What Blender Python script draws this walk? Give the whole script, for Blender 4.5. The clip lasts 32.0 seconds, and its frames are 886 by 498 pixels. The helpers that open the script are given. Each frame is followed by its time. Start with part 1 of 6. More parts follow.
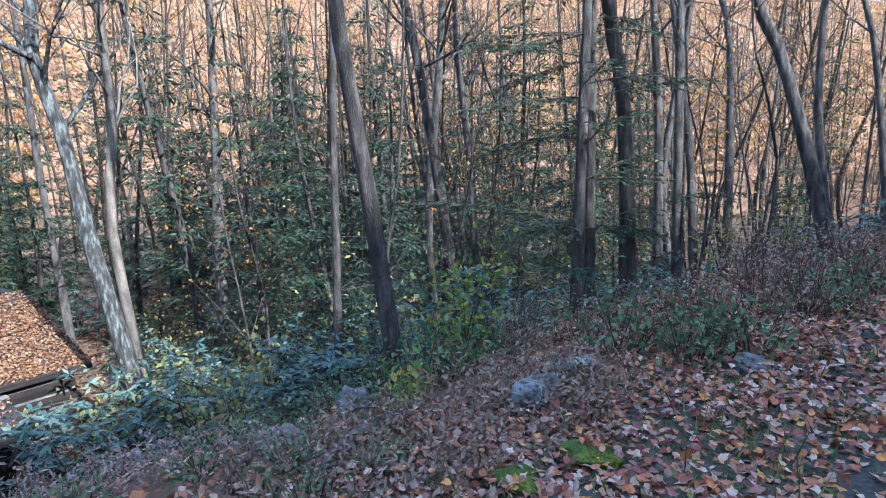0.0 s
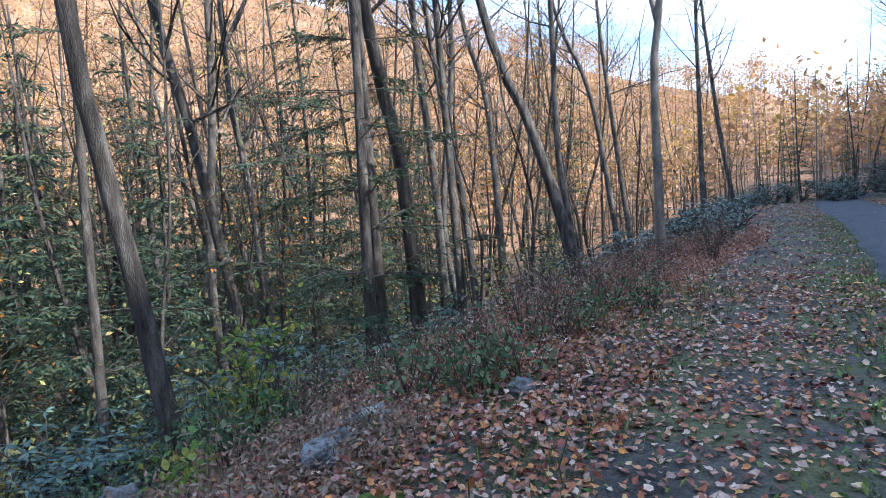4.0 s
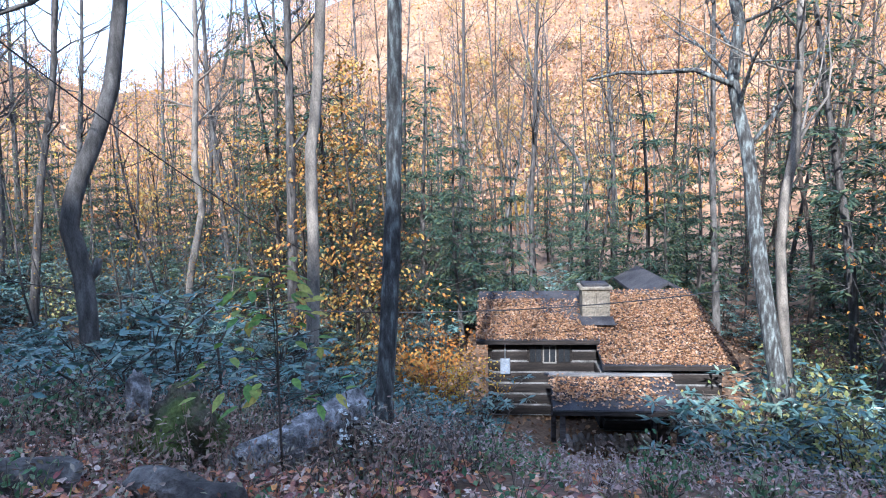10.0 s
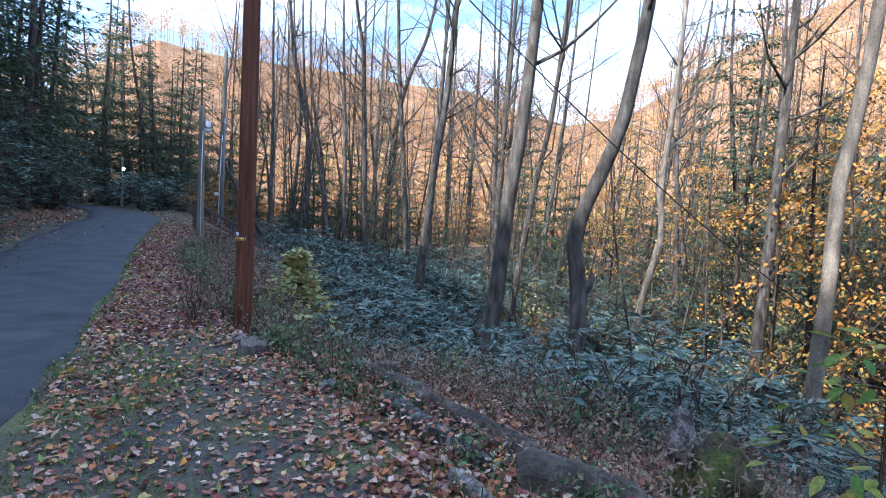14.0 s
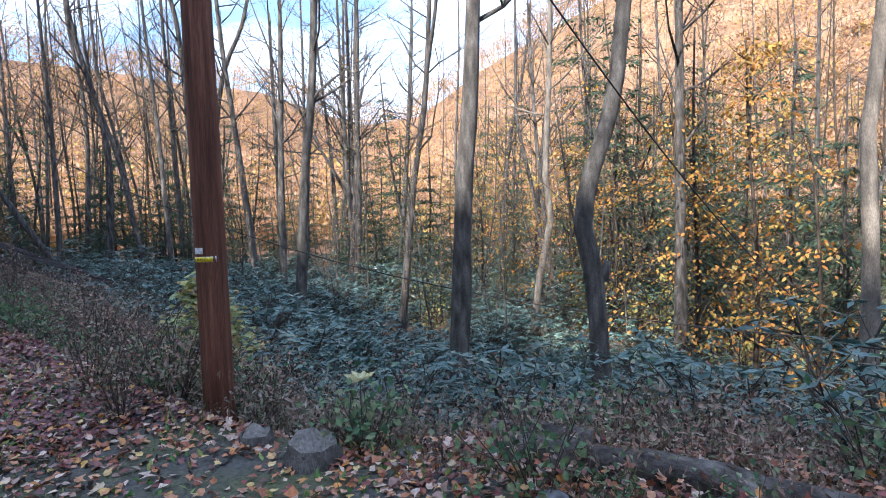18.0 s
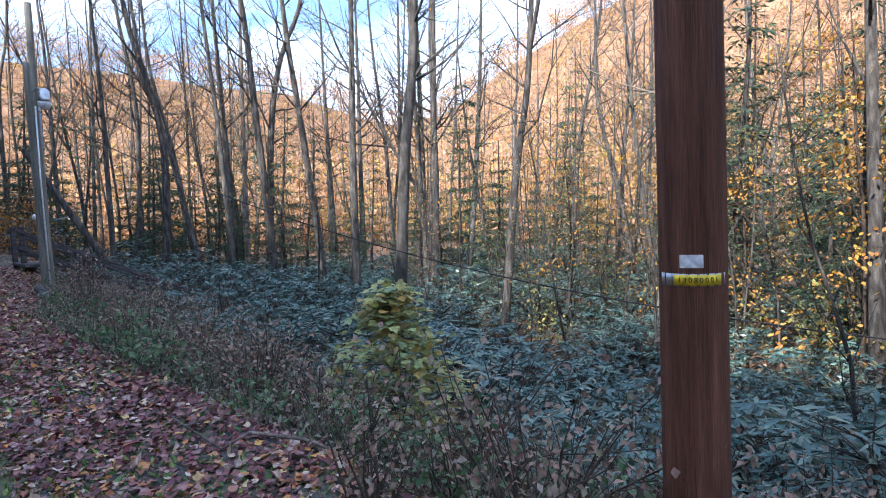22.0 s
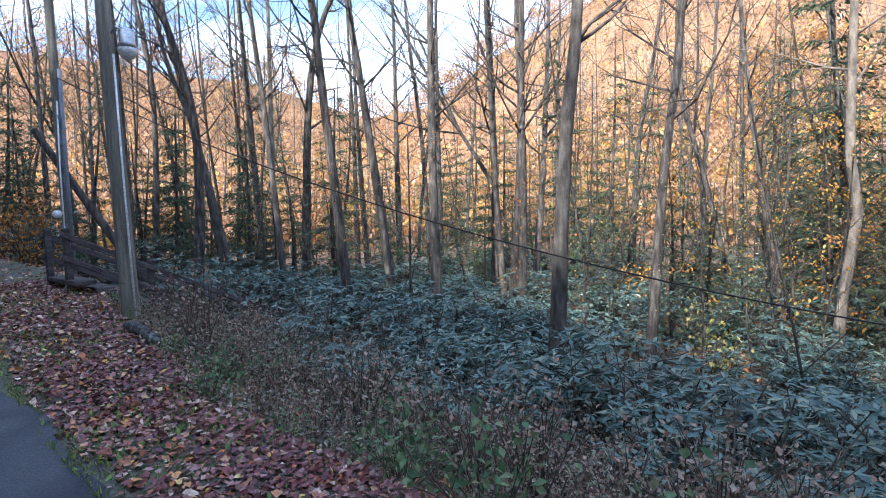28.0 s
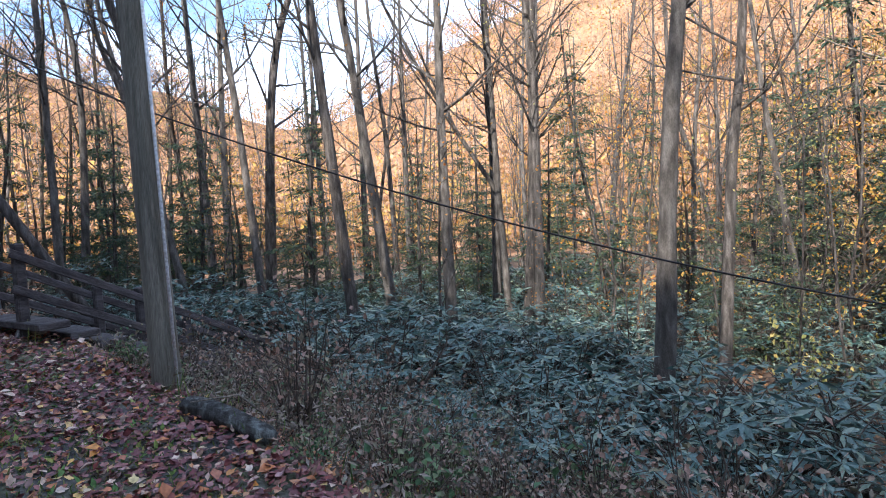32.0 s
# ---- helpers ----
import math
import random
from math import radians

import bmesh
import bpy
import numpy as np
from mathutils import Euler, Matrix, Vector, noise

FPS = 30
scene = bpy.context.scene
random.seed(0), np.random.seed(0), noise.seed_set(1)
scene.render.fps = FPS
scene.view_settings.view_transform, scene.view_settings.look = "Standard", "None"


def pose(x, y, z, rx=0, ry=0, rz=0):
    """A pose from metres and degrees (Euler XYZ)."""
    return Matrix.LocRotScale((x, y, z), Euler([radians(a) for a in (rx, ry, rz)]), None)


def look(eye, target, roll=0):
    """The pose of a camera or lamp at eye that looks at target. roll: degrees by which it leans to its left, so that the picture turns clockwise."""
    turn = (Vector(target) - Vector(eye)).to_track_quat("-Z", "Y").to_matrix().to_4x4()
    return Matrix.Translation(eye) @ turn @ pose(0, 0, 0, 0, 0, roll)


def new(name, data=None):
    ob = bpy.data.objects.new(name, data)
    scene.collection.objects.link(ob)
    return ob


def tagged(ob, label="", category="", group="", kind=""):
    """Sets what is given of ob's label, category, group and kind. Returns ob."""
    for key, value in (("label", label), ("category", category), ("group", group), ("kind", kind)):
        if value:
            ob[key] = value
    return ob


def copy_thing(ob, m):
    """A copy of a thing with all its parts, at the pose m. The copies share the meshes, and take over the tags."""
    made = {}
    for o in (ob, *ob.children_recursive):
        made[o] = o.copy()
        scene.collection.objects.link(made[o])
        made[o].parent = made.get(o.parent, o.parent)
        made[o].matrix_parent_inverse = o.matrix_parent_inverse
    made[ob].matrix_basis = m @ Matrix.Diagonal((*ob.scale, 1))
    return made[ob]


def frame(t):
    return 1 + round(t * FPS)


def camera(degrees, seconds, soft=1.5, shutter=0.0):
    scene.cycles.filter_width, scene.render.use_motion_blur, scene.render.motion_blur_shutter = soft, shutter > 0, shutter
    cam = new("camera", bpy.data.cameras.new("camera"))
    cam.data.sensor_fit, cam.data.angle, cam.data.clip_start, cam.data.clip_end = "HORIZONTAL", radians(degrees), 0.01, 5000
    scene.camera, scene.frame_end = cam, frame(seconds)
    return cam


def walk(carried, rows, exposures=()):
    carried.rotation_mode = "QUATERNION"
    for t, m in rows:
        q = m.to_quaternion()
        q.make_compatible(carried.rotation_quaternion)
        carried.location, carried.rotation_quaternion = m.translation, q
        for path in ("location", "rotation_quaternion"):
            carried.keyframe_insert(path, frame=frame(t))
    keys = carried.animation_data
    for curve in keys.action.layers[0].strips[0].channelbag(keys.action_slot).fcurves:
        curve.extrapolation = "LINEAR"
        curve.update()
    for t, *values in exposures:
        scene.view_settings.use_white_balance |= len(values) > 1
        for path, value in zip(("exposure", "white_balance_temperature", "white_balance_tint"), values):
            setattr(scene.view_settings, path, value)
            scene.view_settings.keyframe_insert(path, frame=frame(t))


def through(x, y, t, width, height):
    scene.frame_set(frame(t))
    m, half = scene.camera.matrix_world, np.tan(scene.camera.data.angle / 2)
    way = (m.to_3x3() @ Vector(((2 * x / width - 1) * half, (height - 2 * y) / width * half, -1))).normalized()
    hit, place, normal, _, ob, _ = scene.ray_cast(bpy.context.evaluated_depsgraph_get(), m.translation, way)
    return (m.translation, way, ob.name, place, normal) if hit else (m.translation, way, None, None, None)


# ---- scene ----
cam = camera(76.6, 32.0, 1.0)
PATH = [
    (0.0, (0.032, 0.236, 1.569), (-0.168, 2.202, 1.261), -1.6),
    (0.5, (0.089, 0.223, 1.577), (0.231, 2.197, 1.290), -1.4),
    (1.0, (0.136, 0.215, 1.583), (0.527, 2.160, 1.326), -1.5),
    (1.5, (0.174, 0.203, 1.578), (0.820, 2.080, 1.337), -1.6),
    (2.0, (0.204, 0.218, 1.572), (1.024, 2.028, 1.346), -1.7),
    (2.5, (0.231, 0.227, 1.570), (1.148, 1.991, 1.355), -2.3),
    (4.5, (0.109, 0.217, 1.567), (1.235, 10.128, 0.862), -4.54),
    (5.0, (0.034, 0.166, 1.578), (-0.478, 10.132, 0.934), -4.28),
    (5.5, (-0.014, 0.150, 1.571), (-1.951, 9.936, 0.884), -3.85),
    (6.0, (-0.065, 0.111, 1.578), (-3.379, 9.519, 0.872), -3.20),
    (6.5, (-0.112, 0.055, 1.585), (-4.715, 8.905, 0.872), -2.76),
    (7.0, (-0.161, 0.003, 1.597), (-5.803, 8.221, 0.801), -2.19),
    (7.5, (-0.199, -0.007, 1.615), (-6.687, 7.553, 0.745), -1.78),
    (8.0, (-0.223, -0.043, 1.608), (-7.214, 7.044, 0.660), -1.34),
    (8.5, (-0.216, -0.079, 1.615), (-7.837, 6.321, 0.637), -1.22),
    (9.0, (-0.238, -0.108, 1.607), (-8.443, 5.524, 0.624), -1.30),
    (9.5, (-0.246, -0.145, 1.602), (-8.912, 4.750, 0.631), -1.34),
    (10.0, (-0.243, -0.213, 1.607), (-9.297, 3.912, 0.605), -1.49),
    (10.5, (-0.241, -0.254, 1.621), (-9.899, 2.112, 0.562), -0.09),
    (11.0, (-0.213, -0.284, 1.625), (-10.137, 0.369, 0.590), 0.10),
    (11.5, (-0.191, -0.321, 1.631), (-10.095, -1.227, 0.591), 0.91),
    (12.0, (-0.190, -0.357, 1.634), (-9.919, -2.407, 0.560), 1.47),
    (12.5, (-0.174, -0.465, 1.646), (-9.712, -3.254, 0.526), 2.89),
    (13.0, (-0.196, -0.625, 1.659), (-9.697, -3.545, 0.559), 3.32),
    (13.5, (-0.379, -0.838, 1.645), (-9.876, -3.813, 0.671), 3.16),
    (14.0, (-0.613, -1.141, 1.652), (-10.146, -4.092, 1.012), 2.88),
    (14.5, (-0.803, -1.554, 1.646), (-10.558, -3.676, 1.066), 3.79),
    (16.5, (-1.804, -3.137, 1.444), (-11.639, -4.840, 0.840), -0.18),
    (17.0, (-2.081, -3.516, 1.439), (-12.018, -3.161, 0.375), -5.23),
    (17.5, (-2.282, -3.877, 1.432), (-12.168, -2.627, 0.593), -2.12),
    (18.0, (-2.519, -4.229, 1.446), (-12.491, -3.771, 0.857), -1.99),
    (18.5, (-2.694, -4.610, 1.458), (-12.671, -4.368, 0.813), -2.53),
    (19.0, (-2.959, -4.930, 1.453), (-12.933, -4.773, 0.753), -2.86),
    (19.5, (-3.172, -5.247, 1.464), (-13.165, -5.108, 1.103), -1.75),
    (20.0, (-3.417, -5.553, 1.492), (-13.414, -5.362, 1.334), -2.58),
    (20.5, (-3.819, -5.748, 1.495), (-13.818, -5.777, 1.353), -2.81),
    (21.0, (-4.172, -6.060, 1.475), (-14.161, -6.135, 1.017), -2.98),
    (21.5, (-4.577, -6.377, 1.451), (-14.559, -6.387, 0.864), -2.66),
    (22.0, (-4.893, -6.723, 1.437), (-14.876, -6.622, 0.860), -2.56),
    (22.5, (-5.180, -7.053, 1.434), (-15.137, -6.797, 0.544), -4.02),
    (23.0, (-5.469, -7.371, 1.461), (-15.431, -7.028, 0.661), -3.16),
    (23.5, (-5.823, -7.693, 1.461), (-15.782, -7.201, 0.692), -2.87),
    (24.0, (-6.089, -7.979, 1.484), (-16.066, -7.721, 0.861), -2.92),
    (24.5, (-6.427, -8.247, 1.483), (-16.398, -7.906, 0.797), -2.62),
    (25.0, (-6.734, -8.490, 1.477), (-16.625, -7.243, 0.696), -2.51),
    (25.5, (-6.941, -8.795, 1.529), (-16.665, -6.615, 0.687), -3.13),
    (27.5, (-7.953, -10.381, 1.657), (-17.613, -7.920, 0.857), -1.17),
    (28.0, (-8.238, -10.720, 1.695), (-18.194, -10.070, 1.012), -2.35),
    (28.5, (-8.571, -11.143, 1.722), (-18.539, -11.668, 1.116), -2.79),
    (29.0, (-8.923, -11.421, 1.718), (-18.883, -12.130, 1.179), -2.25),
    (29.5, (-9.209, -11.745, 1.720), (-19.160, -12.716, 1.577), -0.98),
    (30.0, (-9.572, -12.055, 1.706), (-19.542, -12.797, 1.514), -1.54),
    (30.5, (-9.957, -12.342, 1.724), (-19.950, -12.625, 1.466), -2.87),
    (31.0, (-10.310, -12.680, 1.714), (-20.301, -12.454, 1.357), -2.29),
    (31.5, (-10.675, -12.935, 1.696), (-20.638, -12.162, 1.324), -1.93),
    (32.0, (-11.076, -13.217, 1.658), (-20.832, -11.080, 1.153), -3.09),
]
walk(cam, [(t, look(eye, target, roll)) for t, eye, target, roll in PATH], [(0, 1.62, 4850, 8), (1, 1.56, 4620, 7), (2.5, 1.58, 4700, 7), (5, 1.46, 5620, 10), (6, 1.54, 5350, 10), (7, 1.64, 5100, 10), (9, 1.68, 4850, 10), (12, 1.66, 5050, 10), (14, 1.62, 5350, 10), (17, 1.60, 5600, 11), (20, 1.60, 5400, 10), (24, 1.60, 5500, 11), (29, 1.64, 5550, 11), (32, 1.56, 5800, 12)])

# ---------- light ----------
SUN_AZ = radians(-36.0)      # turn of the sun about z, from +x
SUN_EL = radians(34.4)
sun_from = Vector((math.cos(SUN_AZ) * math.cos(SUN_EL), math.sin(SUN_AZ) * math.cos(SUN_EL), math.sin(SUN_EL)))
sun = new("sun", bpy.data.lights.new("sun", "SUN"))
sun.data.energy, sun.data.angle, sun.data.color = 5.0, radians(0.6), (1.0, 0.86, 0.70)
sun.matrix_world = look(sun_from * 200, (0, 0, 0))

world = bpy.data.worlds.new("sky")
scene.world = world
world.use_nodes = True
wn = world.node_tree.nodes
wl = world.node_tree.links
sky = wn.new("ShaderNodeTexSky")
sky.sky_type, sky.sun_disc = "NISHITA", False
sky.sun_elevation, sky.sun_rotation = SUN_EL, radians(126.0)
sky.air_density, sky.dust_density = 1.0, 1.2
coord = wn.new("ShaderNodeTexCoord")
cmap = wn.new("ShaderNodeMapping")
cmap.inputs["Scale"].default_value = (1.0, 1.0, 3.2)
cloud = wn.new("ShaderNodeTexNoise")
cloud.inputs["Scale"].default_value, cloud.inputs["Detail"].default_value = 3.4, 7.0
ramp = wn.new("ShaderNodeValToRGB")
ramp.color_ramp.elements[0].position, ramp.color_ramp.elements[1].position = 0.44, 0.70
cmix = wn.new("ShaderNodeMix")
cmix.data_type = "RGBA"
cmix.inputs["B"].default_value = (6.0, 6.5, 7.4, 1)
wl.new(coord.outputs["Generated"], cmap.inputs["Vector"])
wl.new(cmap.outputs["Vector"], cloud.inputs["Vector"])
wl.new(cloud.outputs["Fac"], ramp.inputs["Fac"])
wl.new(ramp.outputs["Color"], cmix.inputs["Factor"])
wl.new(sky.outputs["Color"], cmix.inputs["A"])
wl.new(cmix.outputs["Result"], wn["Background"].inputs["Color"])
wn["Background"].inputs["Strength"].default_value = 0.15

# ---------- materials ----------
def material(name, colours, scale=4.0, rough=0.85, bump=0.3, stretch=(1, 1, 1), fine=40.0, by="noise", metal=0.0, spec=0.3, through=0.0, detail=5.0, space="Object", mid=None):
    """A surface whose colours vary over a coarse and a fine noise, or piece by piece (island or object)."""
    m = bpy.data.materials.new(name)
    m.use_nodes = True
    nt = m.node_tree
    b = nt.nodes["Principled BSDF"]
    b.inputs["Roughness"].default_value, b.inputs["Metallic"].default_value = rough, metal
    b.inputs["Specular IOR Level"].default_value = spec
    tc = nt.nodes.new("ShaderNodeTexCoord")
    mp = nt.nodes.new("ShaderNodeMapping")
    mp.inputs["Scale"].default_value = stretch
    nt.links.new(tc.outputs[space], mp.inputs["Vector"])
    n1 = nt.nodes.new("ShaderNodeTexNoise")
    n1.inputs["Scale"].default_value, n1.inputs["Detail"].default_value = scale, detail
    nt.links.new(mp.outputs["Vector"], n1.inputs["Vector"])
    cr = nt.nodes.new("ShaderNodeValToRGB")
    el = cr.color_ramp.elements
    n = len(colours)
    lo, hi = (0.30, 0.70) if by == "noise" else (0.0, 1.0)
    for i, c in enumerate(colours):
        p = lo + (hi - lo) * i / max(1, n - 1)
        e = el[i] if i < 2 else el.new(p)
        e.color = (*c, 1)
    for i in range(len(el)):
        el[i].position = lo + (hi - lo) * i / max(1, n - 1)
        el[i].color = (*colours[i], 1)
    if by == "noise":
        nt.links.new(n1.outputs["Fac"], cr.inputs["Fac"])
    elif by == "island":
        g = nt.nodes.new("ShaderNodeNewGeometry")
        nt.links.new(g.outputs["Random Per Island"], cr.inputs["Fac"])
    else:
        g = nt.nodes.new("ShaderNodeObjectInfo")
        nt.links.new(g.outputs["Random"], cr.inputs["Fac"])
    n2 = nt.nodes.new("ShaderNodeTexNoise")
    n2.inputs["Scale"].default_value, n2.inputs["Detail"].default_value = fine, 4.0
    nt.links.new(mp.outputs["Vector"], n2.inputs["Vector"])
    mx = nt.nodes.new("ShaderNodeMix")
    mx.data_type, mx.blend_type = "RGBA", "MULTIPLY"
    mx.inputs["Factor"].default_value = 0.75
    r2 = nt.nodes.new("ShaderNodeValToRGB")
    r2.color_ramp.elements[0].position, r2.color_ramp.elements[0].color = 0.3, (0.45, 0.45, 0.45, 1)
    r2.color_ramp.elements[1].position, r2.color_ramp.elements[1].color = 0.7, (1.25, 1.25, 1.25, 1)
    nt.links.new(n2.outputs["Fac"], r2.inputs["Fac"])
    nt.links.new(cr.outputs["Color"], mx.inputs["A"])
    nt.links.new(r2.outputs["Color"], mx.inputs["B"])
    nt.links.new(mx.outputs["Result"], b.inputs["Base Color"])
    if bump:
        bp = nt.nodes.new("ShaderNodeBump")
        bp.inputs["Strength"].default_value, bp.inputs["Distance"].default_value = bump, 0.03
        nt.links.new(n2.outputs["Fac"], bp.inputs["Height"])
        nt.links.new(bp.outputs["Normal"], b.inputs["Normal"])
    if through:
        t = nt.nodes.new("ShaderNodeBsdfTranslucent")
        nt.links.new(mx.outputs["Result"], t.inputs["Color"])
        ms = nt.nodes.new("ShaderNodeMixShader")
        ms.inputs["Fac"].default_value = through
        nt.links.new(b.outputs["BSDF"], ms.inputs[1])
        nt.links.new(t.outputs["BSDF"], ms.inputs[2])
        nt.links.new(ms.outputs["Shader"], nt.nodes["Material Output"].inputs["Surface"])
    return m


BARK_GREY = material("bark_grey", [(0.042, 0.038, 0.034), (0.099, 0.091, 0.081), (0.188, 0.176, 0.160)], 2.2, 0.9, 0.9, (4, 4, 1.1), 26.0)
BARK_DARK = material("bark_dark", [(0.032, 0.029, 0.026), (0.080, 0.072, 0.064), (0.165, 0.152, 0.14)], 2.4, 0.92, 1.0, (5, 5, 1.0), 22.0)
BARK_LIGHT = material("bark_light", [(0.10, 0.09, 0.077), (0.20, 0.175, 0.143), (0.32, 0.28, 0.23)], 2.2, 0.85, 0.5, (3, 3, 1.0), 26.0)
BARK_LICHEN = material("bark_lichen", [(0.036, 0.034, 0.031), (0.095, 0.095, 0.09), (0.31, 0.35, 0.33)], 2.6, 0.92, 1.0, (6, 6, 1.6), 24.0)
BARK_BROWN = material("bark_brown", [(0.026, 0.021, 0.017), (0.066, 0.052, 0.040), (0.13, 0.105, 0.082)], 2.2, 0.92, 0.8, (5, 5, 1.0), 24.0)
TWIG = material("twig", [(0.045, 0.037, 0.030), (0.135, 0.11, 0.088)], 6.0, 0.9, 0.3)
NEEDLE = material("hemlock_needles", [(0.034, 0.068, 0.050), (0.052, 0.092, 0.062), (0.080, 0.116, 0.066), (0.125, 0.145, 0.060)], by="island", rough=0.6, bump=0, through=0.35)
RHODO = material("rhododendron_leaf", [(0.044, 0.100, 0.091), (0.076, 0.148, 0.131), (0.122, 0.198, 0.173), (0.215, 0.265, 0.175)], by="island", rough=0.33, bump=0, through=0.12, spec=0.5)
YELLOW = material("yellow_leaf", [(0.30, 0.13, 0.02), (0.48, 0.26, 0.03), (0.55, 0.36, 0.05), (0.38, 0.34, 0.06)], by="island", rough=0.6, bump=0, through=0.45)
ORANGE = material("orange_leaf", [(0.30, 0.10, 0.02), (0.46, 0.19, 0.03), (0.52, 0.28, 0.06), (0.28, 0.16, 0.08)], by="island", rough=0.65, bump=0, through=0.4)
GREENY = material("yellow_green_leaf", [(0.17, 0.21, 0.07), (0.30, 0.33, 0.11), (0.46, 0.43, 0.16), (0.52, 0.42, 0.14), (0.24, 0.28, 0.12)], by="island", rough=0.55, bump=0, through=0.45)
FARLEAF = material("hillside_leaf", [(0.50, 0.34, 0.08), (0.52, 0.26, 0.09), (0.47, 0.28, 0.16), (0.50, 0.33, 0.22), (0.48, 0.27, 0.13), (0.52, 0.37, 0.09), (0.40, 0.25, 0.14), (0.29, 0.25, 0.09)], 0.16, 0.85, 0.0, fine=0.9, through=0.35, detail=6.0)
LITTER = material("fallen_leaf", [(0.196, 0.053, 0.037), (0.390, 0.150, 0.075), (0.570, 0.330, 0.180), (0.240, 0.060, 0.053), (0.150, 0.053, 0.045), (0.690, 0.540, 0.420), (0.134, 0.060, 0.060), (0.480, 0.180, 0.060), (0.300, 0.120, 0.090), (0.660, 0.510, 0.390), (0.180, 0.067, 0.060), (0.720, 0.330, 0.075)], by="island", rough=0.55, bump=0, through=0.08, spec=0.4)
SHOULDER = material("mossy_verge", [(0.052, 0.052, 0.049), (0.098, 0.094, 0.085), (0.094, 0.101, 0.060), (0.132, 0.144, 0.067)], 1.3, 0.95, 0.8, fine=35.0, detail=9.0)
SOIL = material("forest_floor", [(0.075, 0.050, 0.034), (0.15, 0.097, 0.062), (0.25, 0.168, 0.105)], 0.6, 0.95, 0.8, fine=16.0, detail=9.0)
ROAD = material("asphalt", [(0.028, 0.034, 0.044), (0.048, 0.057, 0.070), (0.066, 0.075, 0.090), (0.042, 0.050, 0.063), (0.080, 0.090, 0.104)], 0.9, 0.75, 0.6, fine=70.0, detail=11.0)
HILL = material("hill_floor", [(0.15, 0.085, 0.045), (0.25, 0.145, 0.08), (0.33, 0.21, 0.13)], 0.10, 0.95, 0.0, fine=1.2, detail=8.0)

# ---------- the lie of the land ----------
Q = math.sqrt(0.5)


def SD(s, d):
    """Along the road and across it, towards the valley, as x and y."""
    return (s - d) * Q, (s + d) * Q


def step(x):
    x = np.clip(x, 0, 1)
    return x * x * (3 - 2 * x)


def edge(s):
    """The valley-side edge of the lane."""
    return np.interp(s, [-70, -60, -50, -45, -40, -35, -29, -19.4, -13.7, -7, 1, 4.5, 9.6, 15.2, 23, 40, 50, 60, 90], [-30, -18, -8.5, -4.6, -1.9, -0.4, 0.1, -0.7, -0.85, -1.2, -1.1, -1.22, -1.4, -1.76, -2.2, -2.6, -3.2, -5, -16])


def brink(s):
    """Where the shoulder ends and the slope begins."""
    return np.interp(s, [-60, -42, -28.6, -21, -18, -9, -5.3, -2, 3.6, 7, 9.2, 18, 40], [2.2, 2.2, 2.0, 0.95, 0.2, 0.5, 1.1, 1.5, 1.75, 1.3, 0.9, -0.2, -0.2])


LANE = 2.7


def bumps(x, y, size, seed=0.0):
    return (np.sin(x / size * 1.7 + 1.3 + seed) * np.sin(y / size * 1.9 + 0.7 * seed) + 0.5 * np.sin((x + y) / size * 3.1 + seed) * np.sin((x - y) / size * 2.7))


def ground(x, y):
    """Height of the ground, for numbers or arrays."""
    x, y = np.asarray(x, float), np.asarray(y, float)
    s, d = (x + y) * Q, (y - x) * Q
    deep = np.interp(s, [-30, -15, -5, 30], [3.0, 3.2, 4.5, 4.4])
    over = d - brink(s)
    easy = -deep * step(over / (deep * np.interp(s, [-12, -3, 4, 10], [3.15, 2.65, 2.65, 3.0]))) - 0.05 * np.clip(over, 0, 1)
    steep = -deep * (1 - np.exp(-np.clip(over, 0, None) / 5.0)) * step(over / 0.6 + 0.2)
    w = step((s + 10) / 4)
    z = easy * w + steep * (1 - w)
    z = z + np.where(over > 0.6, 0.09 * bumps(x, y, 1.6) * step((over - 0.6) / 3), 0)
    z = z + 0.02 * bumps(x, y, 0.9, 2) * step((d - edge(s) - 0.3) / 1.2)
    z = z + np.interp(s, [-60, -35, -25, -19, -15, -8, 10, 60], [1.2, 0.85, 0.58, 0.27, 0.1, 0.0, 0.0, -0.45])
    z = z - 0.28 * np.exp(-((x + 4.75) ** 2 + (y - 0.35) ** 2) / 0.8)
    # the bank behind the lane
    foot = np.maximum(edge(s), -26) - LANE - np.interp(s, [-20, 4, 10, 40], [1.0, 1.2, 2.8, 2.8])
    up = np.clip(foot - d, 0, None)
    z = z + np.minimum(0.6 * up * step(up / 3.5) + 0.42 * np.clip(up - 14, 0, None), 43.5) + 0.1 * np.clip(up - 44, 0, 60)
    # far hills round the valley
    r = np.hypot(x + 5, y + 5)
    yaw = np.degrees(np.arctan2(-(x + 5), y + 5))
    rise = np.interp(yaw, [-180, -125, -70, -50, -40, -25, -9, 10, 40, 60, 72, 83, 91, 97, 105, 120, 135, 150, 180], [14, 14, 9, 6.5, 9.5, 14, 18.5, 23, 25, 23, 19, 14.5, 9.2, 10.5, 13, 14, 14.5, 14, 14])
    near = np.interp(yaw, [-180, -90, -50, -20, 40, 75, 92, 110, 140, 180], [140, 120, 100, 55, 42, 60, 110, 105, 100, 140])
    hill = np.tan(np.radians(rise)) * 235 * step((r - near) / (235 - near)) ** 1.15
    return z + hill * (0.3 + 0.7 * step((d + 60) / 70))


def zat(x, y):
    return float(ground(x, y))


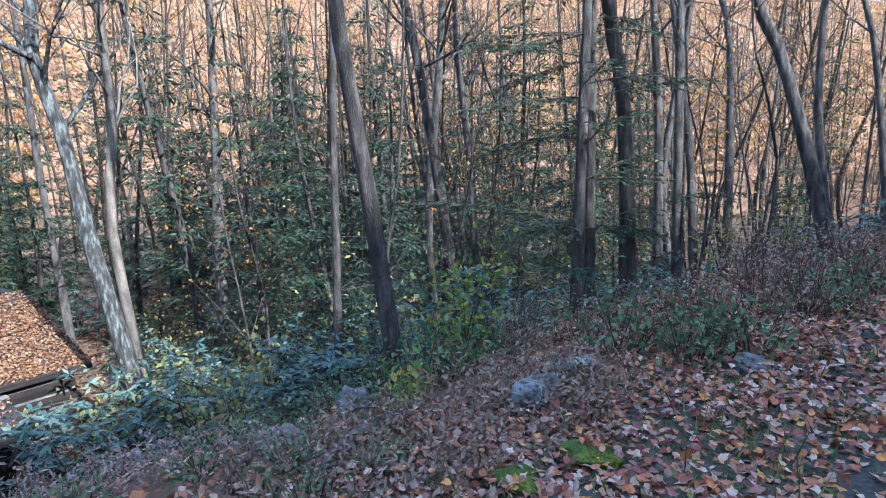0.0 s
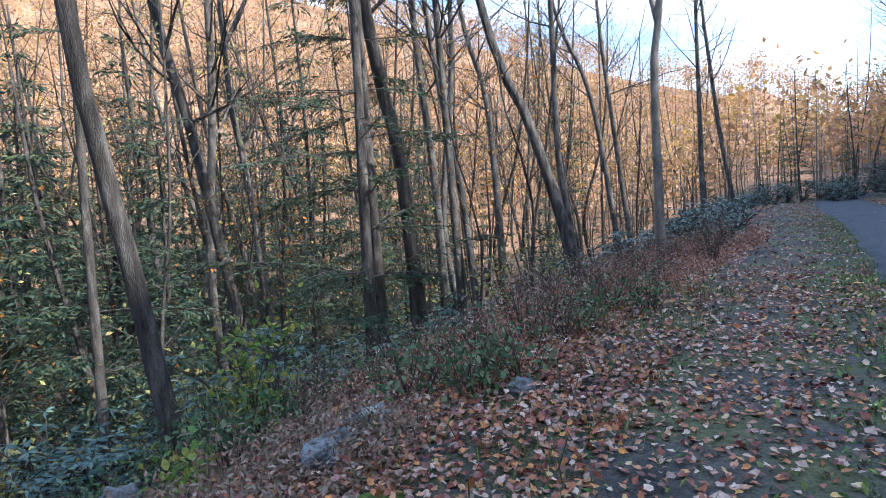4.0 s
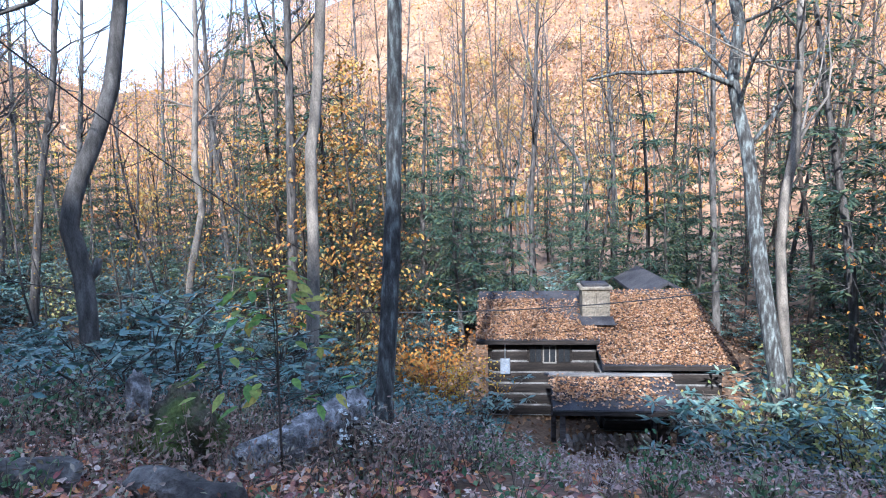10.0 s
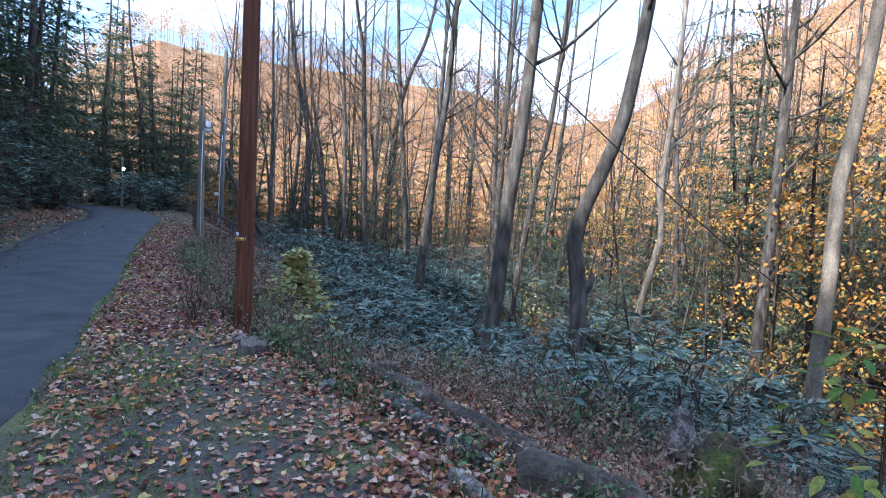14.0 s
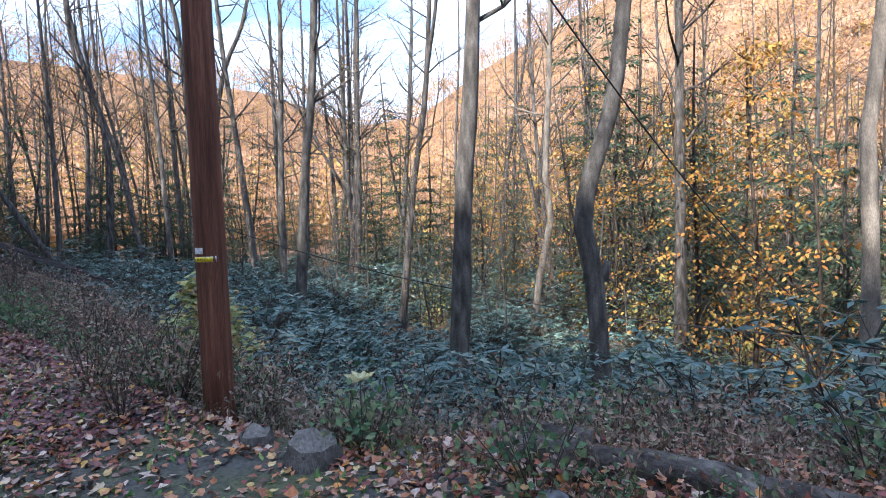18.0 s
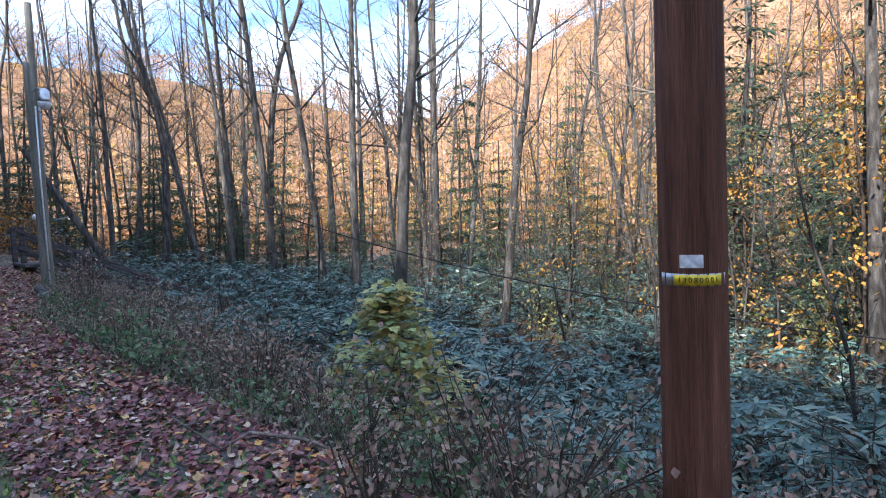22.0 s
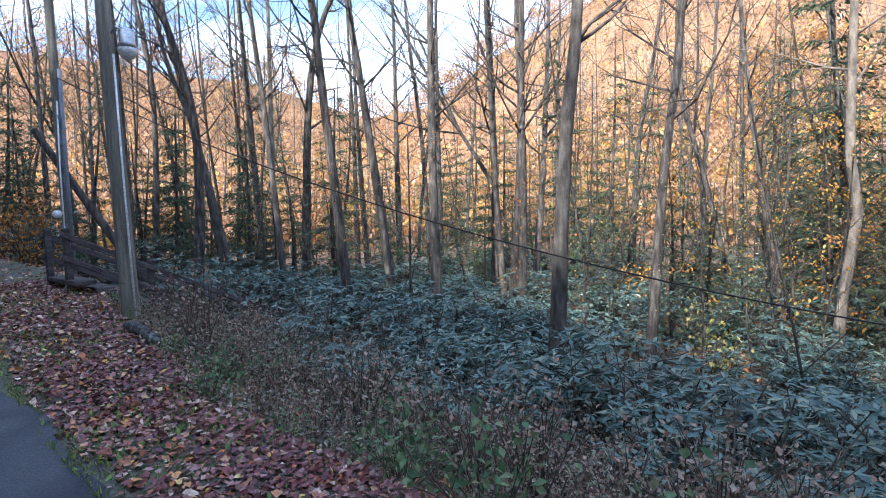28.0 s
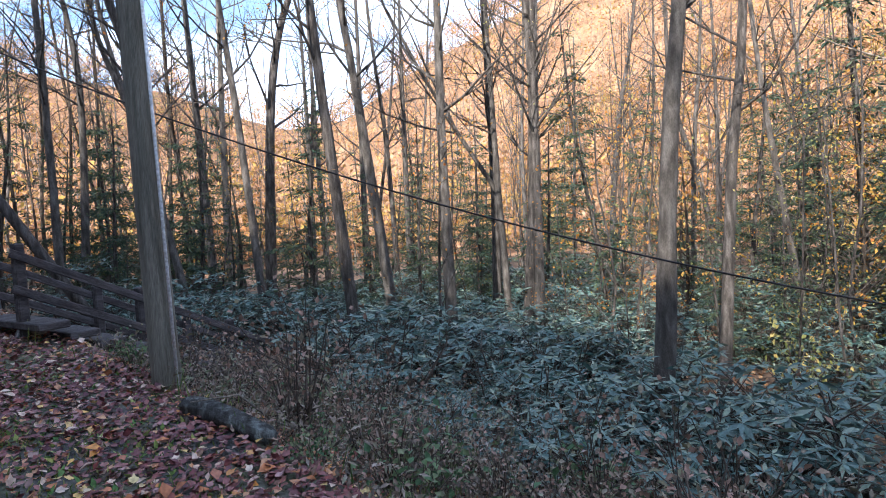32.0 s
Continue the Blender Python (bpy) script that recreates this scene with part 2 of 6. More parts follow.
def grid_mesh(name, ss, dd, fn, mat):
    S, D = np.meshgrid(ss, dd, indexing="ij")
    X, Y = SD(S, D)
    Z = fn(X, Y)
    n, m = S.shape
    me = bpy.data.meshes.new(name)
    v = np.stack([X, Y, Z], -1).reshape(-1, 3)
    i = np.arange(n * m).reshape(n, m)
    f = np.stack([i[:-1, :-1], i[1:, :-1], i[1:, 1:], i[:-1, 1:]], -1).reshape(-1, 4)
    me.from_pydata(v.tolist(), [], f.tolist())
    me.shade_smooth()
    me.materials.append(mat)
    return new(name, me)


def spread(lo, hi, fine, ratio=1.12):
    """Steps that are fine near zero and grow outwards."""
    a = [0.0]
    h = fine
    while a[-1] < hi:
        if a[-1] > 26:
            h *= ratio
        a.append(a[-1] + h)
    b = [0.0]
    h = fine
    while b[-1] > lo:
        if b[-1] < -26:
            h *= ratio
        b.append(b[-1] - h)
    return np.array(b[:0:-1] + a)


earth = grid_mesh("ground", spread(-900, 900, 0.4), spread(-900, 900, 0.4), ground, SOIL)
tagged(earth, "brown leaf-strewn forest floor falling from the lane to a hollow", "ground", kind="structure")
HILLY = earth.data
HILLY.materials.append(HILL)
co = np.empty(len(HILLY.polygons) * 3)
HILLY.polygons.foreach_get("center", co)
co = co.reshape(-1, 3)
HILLY.materials.append(SHOULDER)
ps, pd = (co[:, 0] + co[:, 1]) * Q, (co[:, 1] - co[:, 0]) * Q
kind_ = np.where(np.hypot(co[:, 0], co[:, 1]) > 62, 1, np.where((pd > edge(ps) - LANE - 1.5) & (pd < brink(ps) + 0.2), 2, 0))
HILLY.polygons.foreach_set("material_index", kind_.astype(np.int32))


def lane_mesh():
    ss = np.arange(-64, 88, 0.5)
    ee = edge(ss) + 0.06 * np.sin(ss * 1.3) + 0.05 * np.sin(ss * 3.7 + 1)
    cross = np.array([0.03, 0.0, -0.35, -LANE / 2, -LANE + 0.35, -LANE, -LANE - 0.03])
    lift = np.array([-0.05, 0.012, 0.03, 0.05, 0.03, 0.012, -0.05])
    S = np.repeat(ss[:, None], len(cross), 1)
    D = ee[:, None] + cross[None]
    X, Y = SD(S, D)
    Z = ground(*SD(S, np.full_like(S, 0) + ee[:, None] - 1.4)) + lift[None]
    n, m = S.shape
    i = np.arange(n * m).reshape(n, m)
    f = np.stack([i[:-1, :-1], i[1:, :-1], i[1:, 1:], i[:-1, 1:]], -1).reshape(-1, 4)
    me = bpy.data.meshes.new("road")
    me.from_pydata(np.stack([X, Y, Z], -1).reshape(-1, 3).tolist(), [], f.tolist())
    me.shade_smooth()
    me.materials.append(ROAD)
    return new("road", me)


tagged(lane_mesh(), "narrow grey asphalt lane with worn edges and cracks", "road", kind="structure")


# ---------- building blocks ----------
class Soup:
    """Collects the faces of one part."""

    def __init__(self):
        self.v, self.f = [], []

    def tube(self, pts, radii, n=8, cap=True, knots=0.0):
        pts = [Vector(p) for p in pts]
        base = len(self.v)
        side = Vector((1, 0, 0))
        for k, p in enumerate(pts):
            t = (pts[min(k + 1, len(pts) - 1)] - pts[max(k - 1, 0)]).normalized()
            side = (side - t * side.dot(t))
            if side.length < 1e-3:
                side = t.orthogonal()
            side.normalize()
            up = t.cross(side)
            for j in range(n):
                a = 2 * math.pi * j / n
                r = radii[k] * (1 + knots * noise.noise(p * 2.1 + Vector((math.cos(a), math.sin(a), 0))))
                self.v.append(p + (side * math.cos(a) + up * math.sin(a)) * r)
        for k in range(len(pts) - 1):
            for j in range(n):
                a, b = base + k * n + j, base + k * n + (j + 1) % n
                self.f.append((a, b, b + n, a + n))
        if cap:
            self.f.append(tuple(base + (len(pts) - 1) * n + j for j in range(n)))
            self.f.append(tuple(base + n - 1 - j for j in range(n)))
        return self

    def box(self, c, size, turn=None):
        m = turn or Matrix.Identity(3)
        b = len(self.v)
        for i in range(8):
            self.v.append(Vector(c) + m @ Vector((((i & 1) - 0.5) * size[0], ((i >> 1 & 1) - 0.5) * size[1], ((i >> 2 & 1) - 0.5) * size[2])))
        for q in ((0, 2, 3, 1), (4, 5, 7, 6), (0, 1, 5, 4), (2, 6, 7, 3), (0, 4, 6, 2), (1, 3, 7, 5)):
            self.f.append(tuple(b + k for k in q))
        return self

    def mesh(self, name, mat, smooth=True):
        me = bpy.data.meshes.new(name)
        me.from_pydata([tuple(p) for p in self.v], [], self.f)
        if smooth:
            me.shade_smooth()
        me.materials.append(mat)
        return me


def put_part(name, me, parent=None, label=""):
    ob = new(name, me)
    if parent is not None:
        ob.parent = parent
    if label:
        ob["label"] = label
    return ob


def bevelled(name, size, mat, bevel=0.01, segs=1):
    """A block with rounded edges, centred on its origin."""
    bm = bmesh.new()
    bmesh.ops.create_cube(bm, size=1)
    bmesh.ops.scale(bm, vec=size, verts=bm.verts)
    if bevel:
        bmesh.ops.bevel(bm, geom=list(bm.edges), offset=bevel, segments=segs, affect="EDGES", profile=0.5)
    me = bpy.data.meshes.new(name)
    bm.to_mesh(me)
    bm.free()
    me.materials.append(mat)
    return me


RNG = np.random.default_rng(7)


def leaf_mesh(name, P, T, L, W, mat, fold=0.25, rng=None, star=False, flat=0.55):
    """Leaves at the places P, pointing along T, each a folded blade (or a lobed one)."""
    rng = rng or RNG
    n = len(P)
    T = T / np.maximum(np.linalg.norm(T, axis=1, keepdims=True), 1e-6)
    R = rng.normal(size=(n, 3)) * flat + np.array([0, 0, 1.0])
    U = np.cross(T, R)
    U /= np.maximum(np.linalg.norm(U, axis=1, keepdims=True), 1e-6)
    N = np.cross(U, T)
    L = np.broadcast_to(np.asarray(L, float), (n,))[:, None]
    W = np.broadcast_to(np.asarray(W, float), (n,))[:, None]
    if star == 2:
        shape = [(0, 0), (0.22, 0.36), (0.55, 0.42), (1, 0), (0.55, -0.42), (0.22, -0.36)]
        V = np.stack([P + T * L * a + U * W * b + N * W * fold * abs(b) - N * L * 0.12 * a * a for a, b in shape], 1)
        k = 6
        tri = np.array([(0, 1, 2), (0, 2, 3), (0, 3, 4), (0, 4, 5)])
    elif star:
        shape = [(0, 0), (0.18, 0.42), (0.5, 0.5), (0.62, 0.2), (1, 0), (0.62, -0.2), (0.5, -0.5), (0.18, -0.42)]
        V = np.stack([P + T * L * a + U * W * b + N * W * fold * abs(b) for a, b in shape], 1)
        k = 8
        tri = np.array([(0, 1, 2), (0, 2, 3), (0, 3, 4), (0, 4, 5), (0, 5, 6), (0, 6, 7)])
    else:
        shape = [(0, 0), (0.45, 0.5), (1, 0), (0.45, -0.5)]
        V = np.stack([P + T * L * a + U * W * b + N * W * fold * abs(b) * 2 for a, b in shape], 1)
        k = 4
        tri = np.array([(0, 1, 2), (0, 2, 3)])
    F = (np.arange(n)[:, None, None] * k + tri[None]).reshape(-1, 3)
    me = bpy.data.meshes.new(name)
    me.vertices.add(n * k)
    me.vertices.foreach_set("co", V.astype(np.float32).ravel())
    me.loops.add(len(F) * 3)
    me.loops.foreach_set("vertex_index", F.astype(np.int32).ravel())
    me.polygons.add(len(F))
    me.polygons.foreach_set("loop_start", np.arange(0, len(F) * 3, 3, dtype=np.int32))
    me.update(calc_edges=True)
    me.materials.append(mat)
    return me

# ---------- trees ----------
def rand_dir(rng, az, up):
    return Vector((math.cos(az) * math.cos(up), math.sin(az) * math.cos(up), math.sin(up)))


def bough(soup, rng, p, way, length, r, depth, tips, droop=0.0, n=5, wander=0.25, tie=None):
    """A limb that forks down to twigs; tips collects where leaves hang."""
    steps = 5 if depth > 1 else 3 if depth else 2
    pts, rad = [Vector(p)], [r]
    w = Vector(way)
    for k in range(steps):
        w = (w + Vector(rng.normal(0, wander, 3)) * 0.6 + Vector((0, 0, -droop))).normalized()
        pts.append(pts[-1] + w * length / steps)
        rad.append(max(0.003, r * (1 - 0.8 * (k + 1) / steps)))
    ring = len(soup.v)
    soup.tube(pts, rad, n=max(3, n), cap=False)
    if tie is not None:
        soup.f.append((tie, ring, ring + 1))
    if depth <= 1:
        for q in pts[1:]:
            tips.append((q, w.copy()))
    if depth > 0:
        for k in range(int(rng.integers(3, 6)) if depth > 1 else 3):
            i = int(rng.integers(1, steps))
            out = (w + Vector(rng.normal(0, 0.65, 3))).normalized()
            bough(soup, rng, pts[i], out, length * rng.uniform(0.35, 0.62), rad[i] * 0.6, depth - 1, tips, droop, n - 1, wander, ring + i * max(3, n))


def smooth_spine(spine, height):
    """Fills in a spine and carries it on to the tree's height."""
    P = [Vector(p) for p in spine]
    if P[-1].z < height:
        t = (P[-1] - P[-2]) if len(P) > 1 else Vector((0, 0, 1))
        t = t / max(t.z, 0.1)
        t = Vector((t.x * 0.5, t.y * 0.5, 1))
        P.append(P[-1] + t * (height - P[-1].z) * 0.5)
        t = Vector((t.x * 0.5, t.y * 0.5, 1))
        P.append(P[-1] + t * (height - P[-1].z))
    out = []
    for a in range(len(P) - 1):
        p0, p1, p2, p3 = P[max(a - 1, 0)], P[a], P[a + 1], P[min(a + 2, len(P) - 1)]
        m = max(2, int((p2 - p1).length / 0.7))
        for k in range(m):
            u = k / m
            out.append(0.5 * ((2 * p1) + (p2 - p0) * u + (2 * p0 - 5 * p1 + 4 * p2 - p3) * u * u + (3 * p1 - p0 - 3 * p2 + p3) * u ** 3))
    return out + [P[-1]]


BARKS = {"grey": BARK_GREY, "dark": BARK_DARK, "light": BARK_LIGHT, "lichen": BARK_LICHEN, "brown": BARK_BROWN, "hem": BARK_DARK, "hemdead": BARK_DARK}
LABELS = {
    "grey": ("tall grey-barked forest tree, almost leafless in autumn", "tree"),
    "dark": ("tall dark rough-barked tree, almost leafless in autumn", "tree"),
    "light": ("slender pale smooth-barked tree with few leaves on it", "tree"),
    "brown": ("slim dark brown forest tree, almost leafless in autumn", "tree"),
    "lichen": ("dark trunk mottled with pale lichen, almost leafless", "tree"),
    "hem": ("dark green hemlock with drooping needle sprays", "conifer"),
    "hemdead": ("thin hemlock with dead lower twigs and green sprays", "conifer"),
}


def spray(soup, rng, p, way, length, r, P, T, fine, tie):
    """A hemlock bough that arches over and droops: side twigs in a loose plane, each set with fine leafy twiglets."""
    pts, rad = [Vector(p)], [r]
    w = Vector(way).normalized()
    for k in range(5):
        w = (w + Vector((rng.normal(0, 0.11), rng.normal(0, 0.11), rng.normal(-0.075, 0.05)))).normalized()
        pts.append(pts[-1] + w * length / 5)
        rad.append(max(0.003, r * (1 - 0.85 * (k + 1) / 5)))
    ring = len(soup.v)
    soup.tube(pts, rad, 4 if fine else 3, False)
    soup.f.append((tie, ring, ring + 1))
    flat_n = Vector((rng.normal(0, 0.22), rng.normal(0, 0.22), 1)).normalized()
    gap = 0.12 if fine else 0.17
    u = rng.uniform(0.1, 0.3) * length
    while u < length:
        i = min(4, int(u / length * 5))
        q = pts[i].lerp(pts[i + 1], u / length * 5 - i)
        t = (pts[i + 1] - pts[i]).normalized()
        side = t.cross(flat_n).normalized()
        for sgn in (-1, 1):
            if rng.uniform() < (0.32 if fine else 0.2):
                continue
            d = (t * rng.uniform(0.5, 1.0) + side * sgn * rng.uniform(0.5, 1.0) + Vector((0, 0, rng.normal(-0.16, 0.20)))).normalized()
            ln = (0.34 * (length - u) + 0.16) * rng.uniform(0.45, 1.2)
            if fine:
                lo = len(soup.v)
                soup.tube([q, q + d * ln], [0.004, 0.0015], 3, False)
                soup.f.append((ring, lo, lo + 1))
            st = 0.06 if fine else 0.12
            for m in range(max(1, int(ln / st))):
                for sg in ((-1, 1) if fine else (1 - 2 * (m % 2),)):
                    P.append(tuple(q + d * (st * (m + rng.uniform(0.1, 0.9)))))
                    o = d * rng.uniform(0.5, 1.1) + d.cross(flat_n) * sg * rng.uniform(0.3, 0.9)
                    T.append((o.x, o.y, o.z + rng.normal(-0.22, 0.2)))
        u += gap * rng.uniform(0.7, 1.3)


def foliage(rng, tips, count, mat, size=0.09, scatter=0.25, star=False):
    if not tips:
        return None
    k = rng.integers(0, len(tips), count)
    P = np.array([tuple(tips[i][0]) for i in k]) + rng.normal(0, scatter, (count, 3))
    T = rng.normal(0, 1, (count, 3)) + np.array([0, 0, -0.5])
    return leaf_mesh("crown", P, T, rng.uniform(0.7, 1.3, count) * size, size * 0.72, mat, 0.2, rng, star)


def tree(kind, x, y, r, spine, height=None, leaf=None, count=250, boughs=None, low=None, seed=None, limbs=(), fine=True, deep=2):
    base, _, extra = kind.partition("_")
    rng = np.random.default_rng(int(abs(x) * 131 + abs(y) * 977) if seed is None else seed)
    hem = base.startswith("hem")
    H = height or (13 if hem else float(rng.uniform(17, 21)))
    pts = smooth_spine(spine, H)
    fork_at = None
    if extra == "fork":
        top = Vector(spine[-1])
        fork_at = next((k for k, p in enumerate(pts) if p.z >= Vector(spine[-2]).z + 0.5 * (top.z - spine[-2][2])), len(pts) // 2)
    rad = [r * (1.0 + 0.5 * math.exp(-p.z / 0.25)) * (1 - 0.82 * (p.z / H) ** 0.9) + 0.012 for p in pts]
    holder = new({"hem": "hemlock_tree", "hemdead": "hemlock_tree"}.get(base, "forest_tree"))
    holder.location = (x, y, zat(x, y) - 0.08)
    tagged(holder, *LABELS[base], group="forest trees")
    sides = 6 if deep < 2 else 12 if r > 0.1 else 9
    tr = Soup()
    tr.tube([p + Vector((0, 0, -0.15 if k == 0 else 0)) for k, p in enumerate(pts)], rad, n=sides, knots=0.16)
    if extra == "bent":
        k = min(range(len(pts)), key=lambda k: abs(pts[k].z - spine[1][2]))
        bump_at = len(tr.v)
        tr.tube([pts[k], pts[k] + Vector((-0.05, 0.15, 0.10)), pts[k] + Vector((-0.06, 0.22, 0.30))], [0.11, 0.08, 0.05], 8)
        tr.f.append((k * sides, bump_at, bump_at + 1))
    br, tips = tr, []
    if fork_at:
        p = pts[fork_at]
        az = rng.uniform(0, 6.28)
        bough(br, rng, p, Vector((math.cos(az) * 0.5, math.sin(az) * 0.5, 1)), H - p.z, rad[fork_at] * 0.8, 2, tips, -0.12, 8, 0.12, fork_at * sides)
    for line in limbs:
        q = [Vector(p) - Vector((x, y, zat(x, y))) for p in line]
        i = min(range(len(pts)), key=lambda i: (pts[i] - q[0]).length)
        ring = len(tr.v)
        tr.tube([pts[i]] + q, [rad[i] * 0.55] + [rad[i] * 0.5 * (1 - 0.7 * k / len(q)) for k in range(len(q))], 8, False)
        tr.f.append((i * sides, ring, ring + 1))
        for k in range(1, len(q)):
            for _ in range(3):
                bough(tr, rng, q[k], Vector(rng.normal(0, 0.6, 3)) + Vector((0, 0, 0.4)), rng.uniform(0.8, 1.6), rad[i] * 0.15, 1, tips, -0.05, 4, 0.2, ring + (k + 1) * 8)
    z0 = low if low is not None else (1.2 if base == "hemdead" else 1.3 if hem else H * 0.34)
    P, T = [], []
    number = boughs or ((34 if fine else 108) if hem else int(rng.integers(17, 23)))
    for k in range(number):
        u = (k + rng.uniform(0, 1)) / number
        z = z0 + (H * 0.97 - z0) * u
        i = min(range(len(pts)), key=lambda i: abs(pts[i].z - z))
        az = rng.uniform(0, 6.28)
        if hem:
            ln = ((3.5 if fine else 2.5) if base == "hem" else 2.1) * (1 - 0.80 * u ** 1.3) * rng.uniform(0.35, 1.1)
            if base == "hemdead" and rng.uniform() < 0.45:
                bough(br, rng, pts[i], rand_dir(rng, az, rng.uniform(-0.1, 0.3)), ln * 0.8, max(0.008, rad[i] * 0.16), 2, [], 0.02, 4, 0.12, i * sides)
            else:
                spray(br, rng, pts[i], rand_dir(rng, az, rng.uniform(-0.05, 0.45)), ln, max(0.008, rad[i] * 0.16), P, T, fine, i * sides)
        else:
            ln = (1.3 + 2.6 * (1 - u)) * rng.uniform(0.6, 1.2)
            bough(br, rng, pts[i], rand_dir(rng, az, rng.uniform(0.35, 0.95)), ln, max(0.012, rad[i] * 0.38), deep, tips, -0.07, 5, 0.22, i * sides)
    put_part("trunk", tr.mesh("trunk", BARKS[base]), holder)
    if hem:
        lo, hi, wide = (0.07, 0.14, 0.030) if fine else (0.16, 0.34, 0.074)
        put_part("crown", leaf_mesh("crown", np.array(P), np.array(T), rng.uniform(lo, hi, len(P)), wide, NEEDLE, 0.1, rng, flat=0.7), holder)
    elif leaf is not None or count:
        put_part("crown", foliage(rng, tips, count, leaf or (GREENY if rng.uniform() < 0.4 else ORANGE), 0.085), holder)
    return holder


# the trees along the slope
tree("lichen_fork", -7.06, 10.48, 0.189, [(0.00, 0.00, 0.00), (-0.91, 0.01, 4.43), (-1.31, 0.05, 6.84), (-1.68, 0.03, 8.30), (-1.63, 0.14, 9.47), (-2.02, 0.12, 11.03)], limbs=[[(-8.61, 10.34, 3.77), (-9.28, 10.03, 4.19), (-10.15, 9.51, 4.26), (-10.69, 9.23, 4.37), (-11.35, 8.78, 4.28)]])
tree("light", -7.33, 10.91, 0.118, [(0.00, 0.00, 0.00), (-0.62, 0.15, 4.90), (-0.50, 0.34, 6.85), (-0.60, 0.53, 9.86), (-0.60, 0.63, 11.17)])
tree("grey", -7.89, 14.97, 0.171, [(0.00, 0.00, 0.00), (0.05, 0.44, 5.70), (0.09, 0.97, 12.53)])
tree("hemdead", -2.82, 9.44, 0.076, [(0.00, 0.00, 0.00), (0.03, 0.32, 4.08), (0.10, 0.64, 8.10)])
tree("dark", -1.22, 6.73, 0.103, [(0.00, 0.00, 0.00), (-0.28, 0.08, 2.34), (-0.49, 0.12, 3.86), (-0.63, 0.17, 5.23)])
tree("dark", -0.77, 13.29, 0.144, [(0.00, 0.00, 0.00), (-0.56, 0.13, 4.37), (-0.97, 0.21, 7.27), (-1.45, 0.23, 9.91)])
tree("grey_fork", -0.54, 17.56, 0.128, [(0.00, 0.00, 0.00), (-0.39, 0.38, 6.94), (-0.65, 0.46, 9.17), (-0.68, 0.59, 11.05)])
tree("hem", 1.34, 9.94, 0.109, [(0.00, 0.00, 0.00), (0.13, 0.31, 3.51), (0.24, 0.55, 6.21)])
tree("hem", 1.63, 10.36, 0.112, [(0.00, 0.00, 0.00), (0.04, 0.28, 3.51), (0.08, 0.50, 6.31)])
tree("dark", 2.51, 11.08, 0.166, [(0.00, 0.00, 0.00), (-0.07, 0.24, 3.58), (-0.21, 0.30, 4.95), (-0.49, 0.32, 6.53)])
tree("grey", 4.00, 14.65, 0.131, [(0.00, 0.00, 0.00), (0.04, 0.37, 4.69), (-0.15, 0.59, 8.62)])
tree("grey", 4.18, 13.69, 0.121, [(0.00, 0.00, 0.00), (0.04, 0.33, 4.18), (0.04, 0.60, 7.80)])
tree("grey", 4.49, 13.33, 0.099, [(0.00, 0.00, 0.00), (-0.04, 0.64, 3.75), (-0.35, 1.43, 7.66)])
tree("grey", 7.92, 20.34, 0.177, [(0.00, 0.00, 0.00), (0.24, 1.29, 8.60), (-0.23, 2.07, 11.89)])
tree("dark", 6.37, 11.49, 0.131, [(0.00, 0.00, 0.00), (-0.30, 0.50, 2.17), (-0.74, 1.08, 4.37), (-1.21, 1.59, 6.06)])
tree("grey", 7.30, 13.21, 0.091, [(0.00, 0.00, 0.00), (-0.13, 0.65, 3.55), (0.11, 1.12, 7.14)])
tree("grey", 10.94, 16.96, 0.101, [(0.00, 0.00, 0.00), (-0.24, 1.14, 6.20), (-0.94, 1.97, 9.19)])
tree("light_fork", 8.51, 11.60, 0.106, [(0.00, 0.00, 0.00), (0.47, 0.60, 5.05), (0.65, 0.64, 5.88)])
tree("grey", 23.55, 25.46, 0.133, [(0.00, 0.00, 0.00), (-0.50, 0.60, 5.43), (-0.90, 1.20, 12.67)])
tree("grey", 28.12, 17.66, 0.169, [(0.00, 0.00, 0.00), (-0.09, 1.34, 7.92), (-0.28, 1.90, 10.71)])
tree("grey", 31.59, 18.31, 0.151, [(0.00, 0.00, 0.00), (1.06, 1.23, 10.69)])
tree("grey", 17.36, 20.66, 0.118, [(0.00, 0.00, 0.00), (0.60, 0.76, 6.44), (0.98, 1.21, 10.33)])
tree("grey", 13.50, 20.14, 0.109, [(0.00, 0.00, 0.00), (-0.06, 1.20, 7.14), (-0.03, 1.78, 10.73)])
tree("lichen", -6.66, 1.80, 0.107, [(0.00, 0.00, 0.00), (-0.12, 0.28, 2.65), (-0.32, 0.48, 5.45)])
tree("light", -9.30, 1.42, 0.106, [(0.00, 0.00, 0.00), (-0.23, 0.25, 3.39), (-0.38, 0.31, 4.96), (-0.42, 0.53, 6.52)])
tree("grey", -25.44, 1.44, 0.118, [(0.00, 0.00, 0.00), (-1.14, -0.38, 7.39), (-1.81, -0.45, 12.47)])
tree("dark", -29.70, 2.37, 0.129, [(0.00, 0.00, 0.00), (-1.07, -0.63, 5.32), (-1.93, -1.20, 9.25), (-2.38, -1.08, 13.69)])
tree("grey_bent", -10.08, -1.70, 0.145, [(0.00, 0.00, 0.00), (-0.31, -0.01, 2.84), (-0.37, -0.15, 3.63), (-0.50, 0.03, 4.43), (-0.67, 0.38, 5.34), (-0.94, 0.73, 7.14)])
tree("grey", -11.99, -3.66, 0.178, [(0.00, 0.00, 0.00), (-0.18, 0.17, 2.58), (-0.31, 0.29, 4.45), (-0.50, 0.54, 7.24)])
